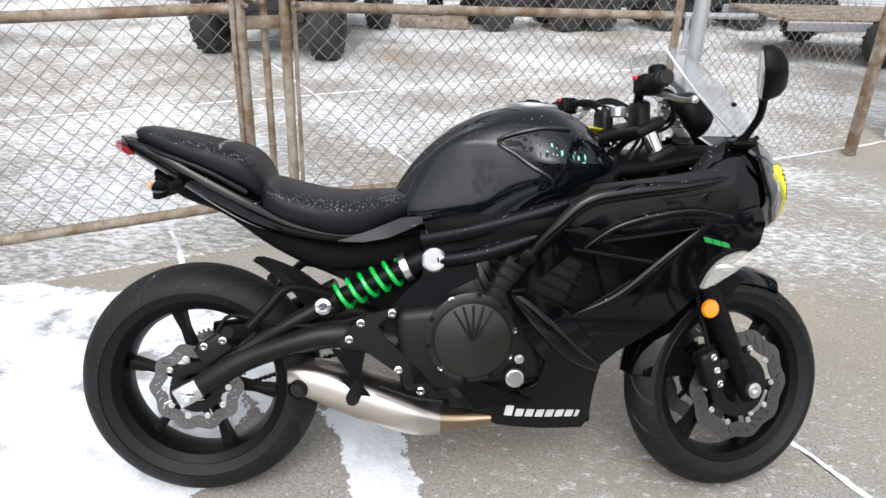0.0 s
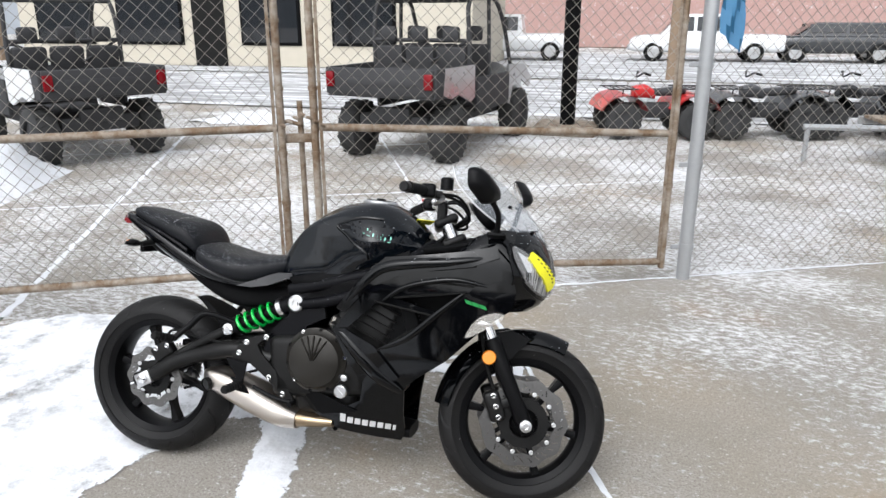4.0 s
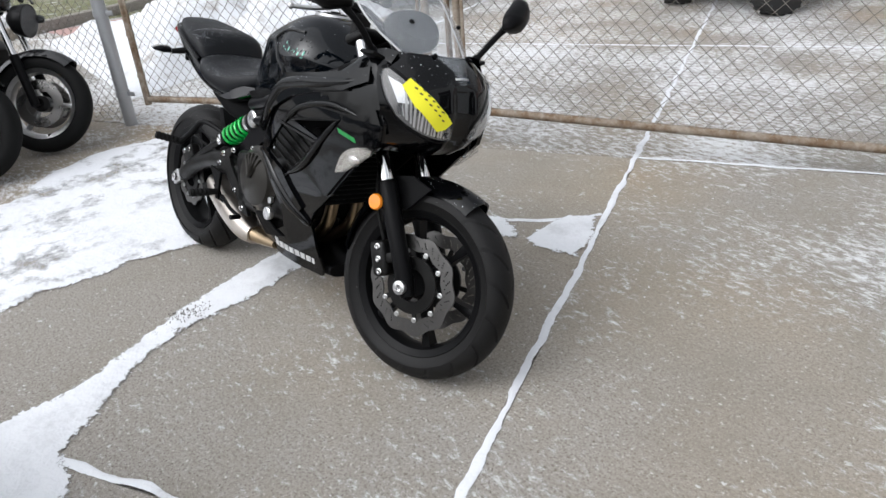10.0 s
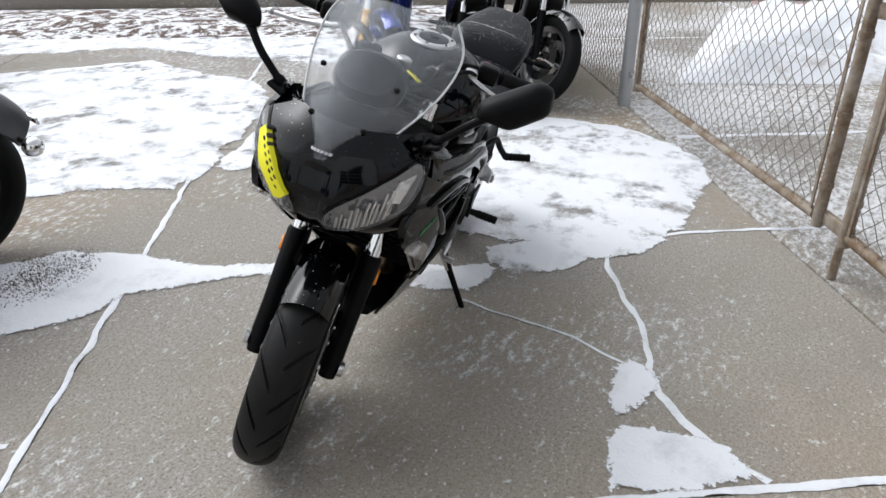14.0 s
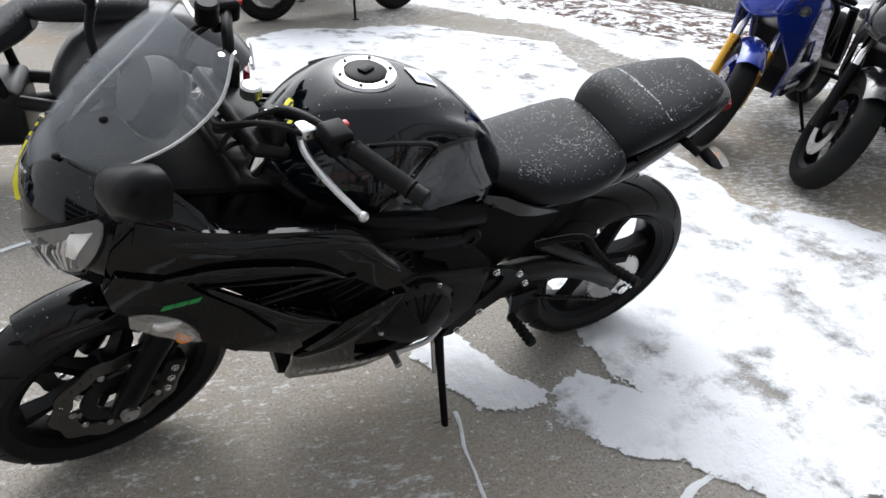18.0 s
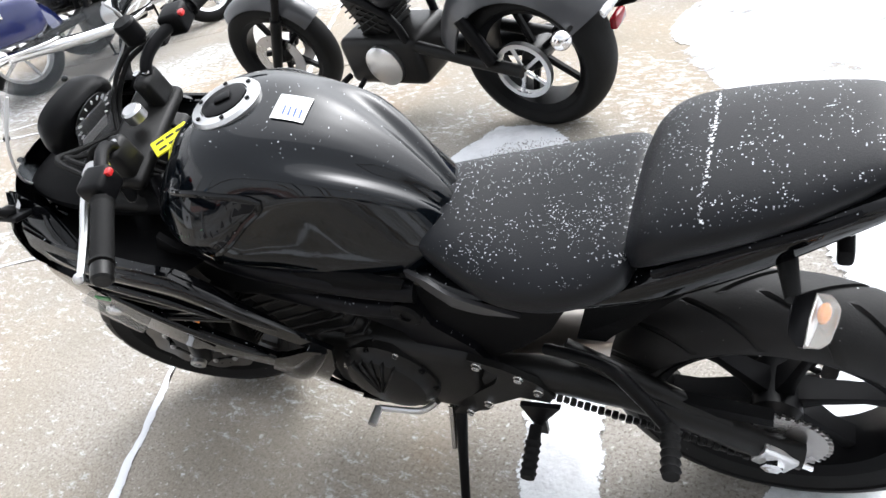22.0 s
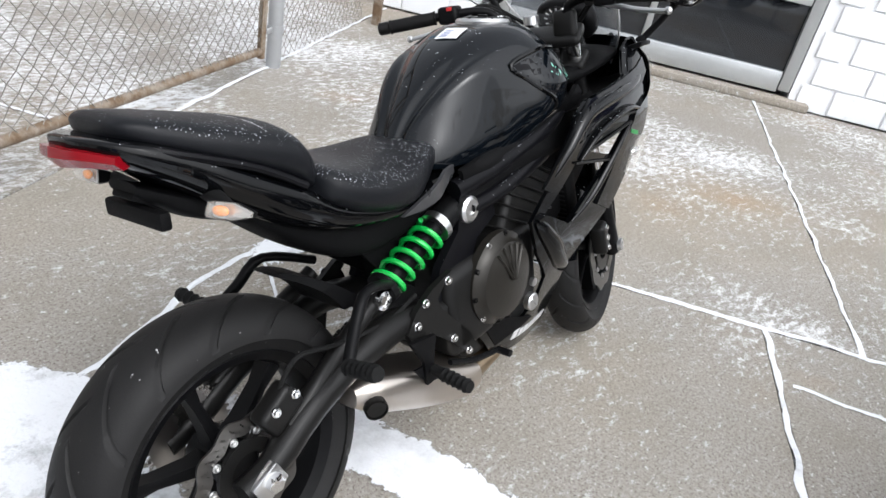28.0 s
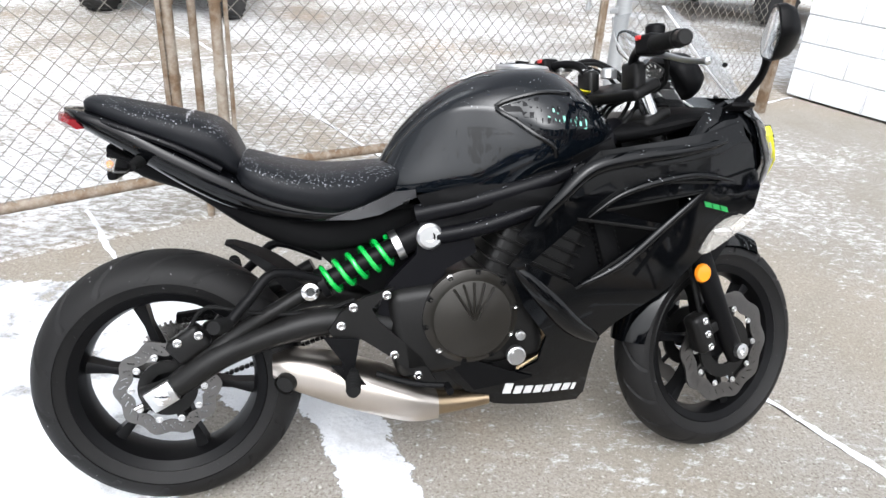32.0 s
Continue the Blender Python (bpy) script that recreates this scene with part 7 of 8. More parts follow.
    if style == "sport":
        for s in (-1, 1):
            bm = B()
            panel(bm, [(wb * 0.42, 0.30), (wb * 0.70, 0.26), (wb * 0.78, 0.45), (wb * 0.90, 0.62), (wb * 1.02, 0.80), (wb * 0.92, 0.98), (wb * 0.74, 0.88), (wb * 0.60, 0.70), (wb * 0.50, 0.50)], lambda a, c, s=s: s * float(np.interp(c, (0.2, 0.5, 0.8, 1.0), (0.11, 0.19, 0.20, 0.14)) * (1 - 0.5 * max(0, (a / wb - 0.8) / 0.22))), 0.012, holes=([(wb * 0.60, 0.48), (wb * 0.72, 0.50), (wb * 0.74, 0.62), (wb * 0.66, 0.62)],))
            part("side_fairing", bm, paint, b, sharp=50)
            bm = B()
            ball(bm, (0.05, 0.045, 0.022), Matrix.Translation((wb * 0.985, s * 0.075, 0.80)) @ pose(0, 0, 0, 0, 25, s * 30), 16)
            part("headlight", bm, CLEAR, b)
        bm = B()
        hull(bm, [(wb * 0.84, 0.86, 0.12, 0.10, 0.10), (wb * 0.93, 0.84, 0.15, 0.09, 0.10), (wb * 1.0, 0.80, 0.11, 0.06, 0.06), (wb * 1.035, 0.77, 0.03, 0.02, 0.02)], 2.4, 24, 4)
        part("nose", bm, paint, b)
        bm = B()
        rows = [[(wb * 0.98 - 0.25 * t - 0.10 * q * q, q * (0.10 + 0.05 * math.sin(math.pi * t)), 0.90 + 0.19 * t) for q in (-1 + k / 5 for k in range(11))] for t in (i / 8 for i in range(9))]
        loft(bm, rows, False, False)
        loft(bm, [[(x - 0.004, y, z) for x, y, z in r] for r in rows], False, False)
        part("windscreen", bm, SCREEN, b)
        bm = B()
        for k in range(6):
            box(bm, 0.035, 0.004, 0.022, Matrix.Translation((wb * 0.50 + 0.045 * k, 0.158, 0.33)))
        part("maker_mark", bm, WHITELABEL, b)
    if style == "bagger":
        for s in (-1, 1):
            bm = B()
            hull(bm, [(-0.42, 0.55, 0.07, 0.12, 0.10), (-0.34, 0.55, 0.10, 0.15, 0.15), (0.10, 0.55, 0.11, 0.15, 0.16), (0.22, 0.56, 0.08, 0.12, 0.12)], 4.0, 24, 3)
            bmesh.ops.translate(bm, verts=bm.verts, vec=(0, s * 0.28, 0))
            bag = part("saddlebag", bm, paint, b, "navy hard saddlebag")
            bm = B()
            box(bm, 0.10, 0.012, 0.05, Matrix.Translation((-0.1, s * 0.395, 0.60)), 0.005, 2)
            part("latch", bm, CHROME, bag)
            bm = B()
            tube(bm, smooth_line([(-0.45, s * 0.30, 0.33), (-0.30, s * 0.42, 0.33), (0.15, s * 0.42, 0.33), (0.26, s * 0.32, 0.36)], 4), 0.014, 10)
            part("guard_bar", bm, CHROME, b)
            bm = B()
            tube(bm, smooth_line([(wb * 0.72, s * 0.12, 0.62), (wb * 0.74, s * 0.34, 0.58), (wb * 0.74, s * 0.36, 0.34), (wb * 0.70, s * 0.14, 0.26)], 4), 0.015, 10)
            part("crash_bar", bm, CHROME, b)
        bm = B()
        hull(bm, [(hx - 0.02, top_z + 0.02, 0.20, 0.12, 0.14), (hx + 0.12, top_z + 0.02, 0.30, 0.14, 0.16), (hx + 0.26, top_z - 0.02, 0.24, 0.10, 0.14), (hx + 0.32, top_z - 0.06, 0.10, 0.04, 0.06)], 2.6, 24, 4)
        part("bar_fairing", bm, paint, b)
    # side stand on the left
    bm = B()
    hgt = 0.30
    tan = math.tan(radians(-lean))
    fy = 0.345 if style == "cruiser" else 0.26
    sx = wb * 0.42 + (0.41 if style == "cruiser" else 0.06)
    tube(bm, [(wb * 0.42 + (0.22 if fy > 0.3 else 0), 0.11, hgt), (sx, fy + 0.02, fy * tan + 0.012)], [0.014, 0.010], 10)
    box(bm, 0.06, 0.035, 0.008, Matrix.Translation((sx, fy + 0.02, (fy + 0.02) * tan + 0.004)) @ pose(0, 0, 0, -lean, 0, 0), 0.003, 1)
    part("side_stand", bm, SATIN, b)
    return b


street_bike(pose(0.53, -0.262, 0, 0, 0, -7), "dark grey cruiser motorcycle with solo seat on its side stand", 1.56, 0.33, 0.335, 0.13, 0.22, DARKGREY, "cruiser", SATIN, -11, 12)
street_bike(pose(-3.97, 0.68, 0, 0, 0, 22), "black naked motorcycle with silver cast wheels and chrome forks", 1.40, 0.30, 0.31, 0.11, 0.16, BLACKPAINT, "naked", ALLOY, -9, 32)
street_bike(pose(-3.70, 0.22, 0, 0, 0, 22), "black sports motorcycle with dark wheels beside the fence", 1.41, 0.30, 0.31, 0.12, 0.17, BLACKPAINT, "sport", SATIN, -9, 30)
street_bike(pose(-3.54, -0.40, 0, 0, 0, 22), "blue sports motorcycle with blue wheels and gold forks", 1.39, 0.30, 0.31, 0.12, 0.18, BLUEPAINT, "sport", SATIN, -9, 30, fork_mat=GOLD)
street_bike(pose(-1.77, -3.71, 0, 0, 0, 17), "blue and black sports motorcycle parked on the snow", 1.33, 0.29, 0.29, 0.10, 0.14, NAVY, "sport", SATIN, -9)
street_bike(pose(-1.50, -4.55, 0, 0, 0, 17), "black naked motorcycle parked on the snow", 1.36, 0.30, 0.30, 0.11, 0.15, BLACKPAINT, "naked", SATIN, -9)
street_bike(pose(-1.05, -5.35, 0, 0, 0, 17), "red naked motorcycle parked at the end of the row", 1.36, 0.30, 0.30, 0.11, 0.15, RED, "naked", SATIN, -9)
street_bike(pose(0.35, -4.9, 0, 0, 0, 60), "black naked motorcycle parked across the yard", 1.40, 0.30, 0.30, 0.12, 0.16, BLACKPAINT, "naked", ALLOY, -9)
street_bike(pose(5.02, -0.66, 0, 0, 0, -108), "navy touring motorcycle with chrome guards beside the wall", 1.64, 0.32, 0.32, 0.13, 0.17, NAVY, "bagger", ALLOY, -8)
street_bike(pose(5.45, -1.55, 0, 0, 0, -112), "black touring motorcycle parked beside the wall", 1.64, 0.32, 0.32, 0.13, 0.17, BLACKPAINT, "bagger", ALLOY, -8)


# ---- vehicles beyond the gate ----
# blacks lifted to grey: the distance haze is put into these two colours
HAZYBLACK = plain("haze_greyed_black_plastic", (0.028, 0.028, 0.030), 0.7, 0, 0.3, 20, 0.2)
HAZYTYRE = plain("haze_greyed_tyre_rubber", (0.026, 0.026, 0.026), 0.8, 0, 0.3, 20, 0.3)

def fat_wheel(parent, x, y, r, w, metal=HAZYBLACK):
    o = bpy.data.objects.new("wheel", None)
    scene.collection.objects.link(o)
    o.parent, o.matrix_basis = parent, Matrix.Translation((x, y, r))
    bm = B()
    lathe(bm, [(r * 0.55, -w / 2), (r * 0.85, -w / 2), (r * 0.97, -w * 0.42), (r, -w * 0.25), (r, w * 0.25), (r * 0.97, w * 0.42), (r * 0.85, w / 2), (r * 0.55, w / 2)], 36, closed=True)
    tyre = part("tyre", bm, HAZYTYRE, o)
    bm = B()
    for k in range(18):
        for s in (-1, 1):
            box(bm, 0.02, w * 0.42, r * 0.10, pose(0, 0, 0, 0, 20 * k + 10 * (s > 0), 0) @ Matrix.Translation((r, s * w * 0.24, 0)) @ pose(0, 0, 0, s * 25, 0, 0))
    tagged(part("tread_lugs", bm, HAZYTYRE, o), kind="stuff")
    bm = B()
    lathe(bm, [(r * 0.55, -w * 0.35), (r * 0.5, -w * 0.2), (r * 0.15, -w * 0.3), (0, -w * 0.3)], 24)
    lathe(bm, [(r * 0.55, w * 0.35), (r * 0.5, w * 0.2), (r * 0.15, w * 0.3), (0, w * 0.3)], 24)
    part("rim", bm, metal, o)


def utility_vehicle(m, label, paint, length, roof, crew):
    """A side-by-side utility vehicle: x forward from under the rear axle."""
    u = thing("utility_vehicle", m, label, "utility vehicle", "utility vehicles")
    wb = length - 1.0
    for x in (0, wb):
        for y in (-0.60, 0.60):
            fat_wheel(u, x, y, 0.33, 0.25)
            bm = B()
            tube(bm, [(x, y * 0.8, 0.35), (x, y * 0.35, 0.50)], 0.03, 8)
            part("suspension_arm", bm, HAZYBLACK, u)
    bm = B()
    box(bm, length - 0.5, 0.9, 0.18, Matrix.Translation((wb / 2, 0, 0.45)), 0.04, 2)
    part("chassis", bm, HAZYBLACK, u)
    bm = B()
    x0, x1, z0, z1 = -0.52, 0.50, 0.78, 1.08
    box(bm, x1 - x0, 1.36, 0.04, Matrix.Translation(((x0 + x1) / 2, 0, z0)))
    for y in (-0.68, 0.68):
        box(bm, x1 - x0, 0.05, z1 - z0, Matrix.Translation(((x0 + x1) / 2, y, (z0 + z1) / 2)), 0.015, 2)
    box(bm, 0.05, 1.34, z1 - z0, Matrix.Translation((x1, 0, (z0 + z1) / 2)), 0.015, 2)
    part("cargo_bed", bm, HAZYBLACK, u)
    bm = B()
    box(bm, 0.05, 1.34, z1 - z0, Matrix.Translation((x0, 0, (z0 + z1) / 2)), 0.02, 2)
    box(bm, 0.03, 0.9, 0.10, Matrix.Translation((x0 - 0.02, 0, (z0 + z1) / 2)), 0.02, 2)
    part("tailgate", bm, HAZYBLACK, u)
    for y in (-0.62, 0.62):
        bm = B()
        box(bm, 0.05, 0.10, 0.17, Matrix.Translation((x0 - 0.03, y, 0.95)), 0.015, 2)
        part("tail_light", bm, REDLENS, u)
        bm = B()
        panel(bm, [(-0.35, 0.80), (-0.15, 0.74), (0.05, 0.78), (0.40, 0.66), (0.52, 0.70), (0.52, 1.08), (-0.30, 1.08)], lambda a, b, y=y: math.copysign(0.71, y), 0.03)
        part("rear_wing", bm, paint, u)
        bm = B()
        panel(bm, [(wb - 0.45, 0.50), (wb - 0.35, 0.72), (wb, 0.80), (wb + 0.35, 0.66), (wb + 0.42, 0.80), (wb + 0.10, 1.00), (wb - 0.5, 1.02)], lambda a, b, y=y: math.copysign(0.70, y), 0.03)
        part("front_wing", bm, paint, u)
        bm = B()
        box(bm, wb - 1.1, 0.06, 0.42, Matrix.Translation((wb / 2 + 0.06, math.copysign(0.68, y), 0.72)), 0.03, 2)
        part("door_net", bm, HAZYBLACK, u)
    bm = B()
    hull(bm, [(wb - 0.5, 0.88, 0.66, 0.18, 0.3), (wb, 0.84, 0.66, 0.14, 0.3), (wb + 0.45, 0.72, 0.55, 0.10, 0.2)], 4.0, 20, 2)
    part("bonnet", bm, paint, u)
    rows = ((0.75,) if not crew else (0.75, 1.45))
    for x in rows:
        for y in (-0.42, 0.0, 0.42):
            bm = B()
            box(bm, 0.44, 0.38, 0.14, Matrix.Translation((x, y, 0.82)), 0.05, 2)
            box(bm, 0.12, 0.38, 0.46, Matrix.Translation((x - 0.22, y, 1.06)) @ pose(0, 0, 0, 0, -10, 0), 0.04, 2)
            st = part("seat", bm, HAZYBLACK, u)
            bm = B()
            box(bm, 0.09, 0.22, 0.18, Matrix.Translation((x - 0.28, y, 1.42)), 0.04, 2)
            part("headrest", bm, HAZYBLACK, st)
    cage_front = wb - 0.45
    for y in (-0.64, 0.64):
        bm = B()
        tube(bm, smooth_line([(0.52, y, 0.70), (0.50, y, 1.35), (0.58, y * 0.95, 1.80), (cage_front - 0.45, y * 0.95, 1.84), (cage_front - 0.15, y, 1.55), (cage_front + 0.15, y, 1.00)], 4), 0.026, 10)
        part("roll_cage_side", bm, HAZYBLACK, u)
        if crew:
            bm = B()
            tube(bm, [(1.15, y, 0.72), (1.15, y * 0.96, 1.83)], 0.024, 10)
            part("roll_cage_post", bm, HAZYBLACK, u)
    for x, z in ((0.58, 1.80), (0.50, 1.35), (cage_front - 0.45, 1.84)):
        bm = B()
        tube(bm, [(x, -0.62, z), (x, 0.62, z)], 0.024, 10)
        part("roll_cage_bar", bm, HAZYBLACK, u)
    for s in (-1, 1):
        bm = B()
        tube(bm, [(0.50, s * 0.62, 1.35), (0.45, s * 0.15, 1.10)], 0.016, 8)
        part("cage_brace", bm, HAZYBLACK, u)
    bm = B()
    lathe(bm, [(0.165, -0.014), (0.18, 0), (0.165, 0.014), (0.15, 0)], 28, Matrix.Translation((cage_front - 0.28, 0.42, 1.15)) @ pose(0, 0, 0, 0, 0, 90) @ pose(0, 0, 0, -30, 0, 0), True)
    part("steering_wheel", bm, HAZYBLACK, u)
    if roof:
        bm = B()
        hull(bm, [(0.40, 1.87, 0.55, 0.03, 0.03), (0.55, 1.88, 0.68, 0.05, 0.03), ((0.5 + cage_front) / 2, 1.90, 0.70, 0.06, 0.03), (cage_front - 0.3, 1.88, 0.68, 0.05, 0.03), (cage_front - 0.15, 1.86, 0.58, 0.02, 0.02)], 4.0, 20, 3)
        part("roof", bm, HAZYBLACK, u)
    bm = B()
    box(bm, 0.10, 0.5, 0.16, Matrix.Translation((-0.25, 0, 0.55)), 0.03, 2)
    tube(bm, [(-0.45, 0, 0.48), (-0.62, 0, 0.48)], 0.02, 8)
    part("hitch", bm, HAZYBLACK, u)
    return u


SILVER = plain("silver_car_paint", (0.42, 0.42, 0.42), 0.3, 0.5, 0.1, 40, 0.05, 0.5)
WHITE = plain("white_car_paint", (0.72, 0.73, 0.74), 0.3, 0, 0.06, 40, 0.03, 0.5)
utility_vehicle(pose(-5.27, 6.28, 0, 0, 0, 154), "white and black two-seat utility vehicle with an open roll cage", WHITE, 2.9, False, False)
utility_vehicle(pose(-1.80, 7.40, 0, 0, 0, 82), "silver and black crew utility vehicle with a black roof", SILVER, 3.2, True, True)


def quad(m, label, paint):
    q = thing("quad_bike", m, label, "quad bike", "quad bikes")
    for x in (0, 1.25):
        for y in (-0.42, 0.42):
            fat_wheel(q, x, y, 0.31, 0.24)
    bm = B()
    box(bm, 1.3, 0.34, 0.26, Matrix.Translation((0.62, 0, 0.45)), 0.08, 2)
    part("frame", bm, HAZYBLACK, q)
    for x, f in ((0.0, -1), (1.25, 1)):
        bm = B()
        rows = []
        for i in range(11):
            g = radians(20 + 140 * i / 10)
            rows.append([(x + 0.42 * math.cos(g), y, 0.36 + 0.40 * math.sin(g)) for y in (-0.56, -0.4, -0.2, 0, 0.2, 0.4, 0.56)])
        loft(bm, rows, False, False)
        loft(bm, [[(x + (a - x) * 0.95, b, 0.36 + (c - 0.36) * 0.95) for a, b, c in r] for r in rows], False, False)
        part("mudguard", bm, paint, q, sharp=60)
        for k in range(5):
            bm = B()
            tube(bm, [(x - 0.22 + 0.11 * k, -0.36, 0.84), (x - 0.22 + 0.11 * k, 0.36, 0.84)], 0.010, 8)
            part("rack_bar", bm, HAZYBLACK, q)
        for y in (-0.36, 0.36):
            bm = B()
            tube(bm, [(x - 0.26, y, 0.84), (x + 0.26, y, 0.84)], 0.012, 8)
            tube(bm, [(x, y, 0.84), (x, y * 0.8, 0.70)], 0.012, 8)
            part("rack_rail", bm, HAZYBLACK, q)
    bm = B()
    hull(bm, [(0.10, 0.80, 0.14, 0.05, 0.06), (0.35, 0.78, 0.17, 0.06, 0.08), (0.65, 0.77, 0.13, 0.05, 0.08)], 2.8, 20, 3)
    part("seat", bm, HAZYBLACK, q)
    bm = B()
    hull(bm, [(0.62, 0.74, 0.12, 0.06, 0.1), (0.80, 0.82, 0.15, 0.08, 0.16), (1.00, 0.80, 0.12, 0.06, 0.14)], 2.6, 20, 3)
    part("tank_cover", bm, paint, q)
    bm = B()
    tube(bm, smooth_line([(0.82, -0.38, 1.08), (0.88, -0.2, 1.10), (0.94, 0, 1.02), (0.88, 0.2, 1.10), (0.82, 0.38, 1.08)], 4), 0.015, 8)
    part("handlebar", bm, HAZYBLACK, q)
    for s in (-1, 1):
        bm = B()
        tube(bm, [(0.86, s * 0.27, 1.09), (0.82, s * 0.39, 1.08)], 0.02, 10)
        part("grip", bm, RUBBER, q)
        bm = B()
        ball(bm, (0.03, 0.05, 0.04), Matrix.Translation((1.62, s * 0.28, 0.62)))
        part("headlight", bm, CLEAR, q)
    return q


quad(pose(0.60, 9.95, 0, 0, 0, 198) @ Matrix.Translation((-0.9, 0, 0)) @ Matrix.Scale(0.80, 4), "red quad bike with black racks and knobbly tyres", RED)
quad(pose(2.35, 10.5, 0, 0, 0, 194) @ Matrix.Translation((-0.6, 0, 0)) @ Matrix.Scale(0.80, 4), "dark grey quad bike with black racks", DARKGREY)
quad(pose(3.65, 10.9, 0, 0, 0, 190) @ Matrix.Translation((-0.6, 0, 0)) @ Matrix.Scale(0.80, 4), "black quad bike with knobbly tyres in the row", BLACKPAINT)
quad(pose(4.9, 11.3, 0, 0, 0, 155) @ Matrix.Translation((-0.6, 0, 0)) @ Matrix.Scale(0.80, 4), "dark quad bike at the end of the row", DARKGREY)

# flat trailer beside the quads
tr = thing("trailer", pose(4.9, 8.9, 0, 0, 0, 8), "low flat trailer with a timber deck", "trailer")
for k in range(6):
    bm = B()
    box(bm, 2.6, 0.22, 0.04, Matrix.Translation((0, -0.6 + 0.24 * k, 0.45)), 0.006, 1)
    part("deck_plank", bm, RUSTY, tr)
for y in (-0.74, 0.74):
    bm = B()
    box(bm, 2.7, 0.05, 0.10, Matrix.Translation((0, y, 0.40)), 0.008, 1)
    part("side_rail", bm, GALV, tr)
    fat_wheel(tr, -0.2, y * 1.12, 0.26, 0.16)
bm = B()
tube(bm, [(-1.3, 0, 0.40), (-2.2, 0, 0.40)], 0.035, 8)
tube(bm, [(-2.15, 0, 0.40), (-2.15, 0, 0.0)], 0.03, 8)
part("drawbar", bm, GALV, tr)

# steel pole with a rusty foot
pole = thing("steel_pole", pose(-0.2, 10.02, 0), "dark round steel pole with a rusty foot", "pole")
bm = B()
tube(bm, [(0, 0, 0), (0, 0, 6.0)], 0.11, 16)
part("shaft", bm, MATTE, pole)
bm = B()
box(bm, 0.9, 0.9, 0.12, Matrix.Translation((0, 0, 0.06)), 0.02, 2)
part("foot", bm, RUSTY, pole)


def car(m, label, paint, kind, name="parked_car"):
    """A road vehicle: kinds pickup, van and saloon; x forward from the middle."""
    c = thing(name, m, label, "pickup truck" if kind == "pickup" else "car", "parked cars")
    L = {"pickup": 5.4, "van": 5.0, "saloon": 4.6}[kind]
    bm = B()
    hull(bm, [(-L / 2, 0.70, 0.80, 0.25, 0.25), (-L / 2 + 0.15, 0.72, 0.92, 0.28, 0.36), (0, 0.72, 0.95, 0.28, 0.40), (L / 2 - 0.5, 0.70, 0.93, 0.26, 0.36), (L / 2, 0.60, 0.78, 0.16, 0.20)], 5.0, 24, 3)
    part("body", bm, paint, c)
    top = {"pickup": (-0.7, 1.1, 1.72), "van": (-2.3, 1.3, 1.85), "saloon": (-1.7, 0.9, 1.42)}[kind]
    x0, x1, zt = top
    bm = B()
    loft(bm, [[(x0, -0.86, 0.95), (x1 + 0.5, -0.86, 0.95), (x1 + 0.5, 0.86, 0.95), (x0, 0.86, 0.95)], [(x0 + 0.12, -0.72, zt), (x1 - 0.15, -0.72, zt), (x1 - 0.15, 0.72, zt), (x0 + 0.12, 0.72, zt)]])
    part("cab", bm, paint, c)
    n = {"pickup": 2, "van": 3, "saloon": 2}[kind]
    for s in (-1, 1):
        for k in range(n):
            a = x0 + 0.22 + (x1 - x0) / n * k
            b = a + (x1 - x0) / n - 0.12
            bm = B()
            box(bm, b - a, 0.012, (zt - 0.95) * 0.66, Matrix.Translation(((a + b) / 2, s * 0.805, 0.97 + (zt - 0.95) * 0.52)) @ pose(0, 0, 0, s * math.degrees(math.atan2(0.14, zt - 0.95)), 0, 0), 0.004, 1)
            part("side_window", bm, DARKGLASS, c)
        for x in (-L / 2 + 0.95, L / 2 - 0.9):
            o = bpy.data.objects.new("wheel", None)
            scene.collection.objects.link(o)
            o.parent, o.matrix_basis = c, Matrix.Translation((x, s * 0.82, 0.36))
            bm = B()
            lathe(bm, [(0.22, -0.12), (0.34, -0.12), (0.36, -0.08), (0.36, 0.08), (0.34, 0.12), (0.22, 0.12)], 28, closed=True)
            part("tyre", bm, RUBBER, o)
            bm = B()
            lathe(bm, [(0.22, -0.10), (0.12, -0.08), (0, -0.08)], 20)
            lathe(bm, [(0.22, 0.10), (0.12, 0.08), (0, 0.08)], 20)
            part("rim", bm, ALLOY, o)
        bm = B()
        box(bm, 0.06, 0.28, 0.16, Matrix.Translation((L / 2 - 0.03, s * 0.62, 0.72)), 0.03, 2)
        part("headlight", bm, CLEAR, c)
        bm = B()
        box(bm, 0.06, 0.16, 0.22, Matrix.Translation((-L / 2 + 0.02, s * 0.76, 0.80)), 0.03, 2)
        part("tail_light", bm, REDLENS, c)
    bm = B()
    box(bm, 0.012, 1.36, 0.55, Matrix.Translation((x1 + 0.22, 0, 0.95 + (zt - 0.95) * 0.5)) @ pose(0, 0, 0, 0, -math.degrees(math.atan2(0.65, zt - 0.95)), 0), 0.004, 1)
    part("windscreen", bm, DARKGLASS, c)
    bm = B()
    for x in (L / 2 + 0.02, -L / 2 - 0.02):
        box(bm, 0.12, 1.7, 0.16, Matrix.Translation((x, 0, 0.50)), 0.04, 2)
    part("bumper", bm, GALV, c)
    return c


CHARCOAL = plain("charcoal_car_paint", (0.035, 0.037, 0.04), 0.25, 0.3, 0.15, 40, 0.05, 0.5)
car(pose(-5.2, 28.5, 0, 0, 0, 187), "white pickup truck parked across the road", WHITE, "pickup")
car(pose(-8.3, 29.5, 0, 0, 0, 185), "dark grey car parked across the road", CHARCOAL, "saloon")
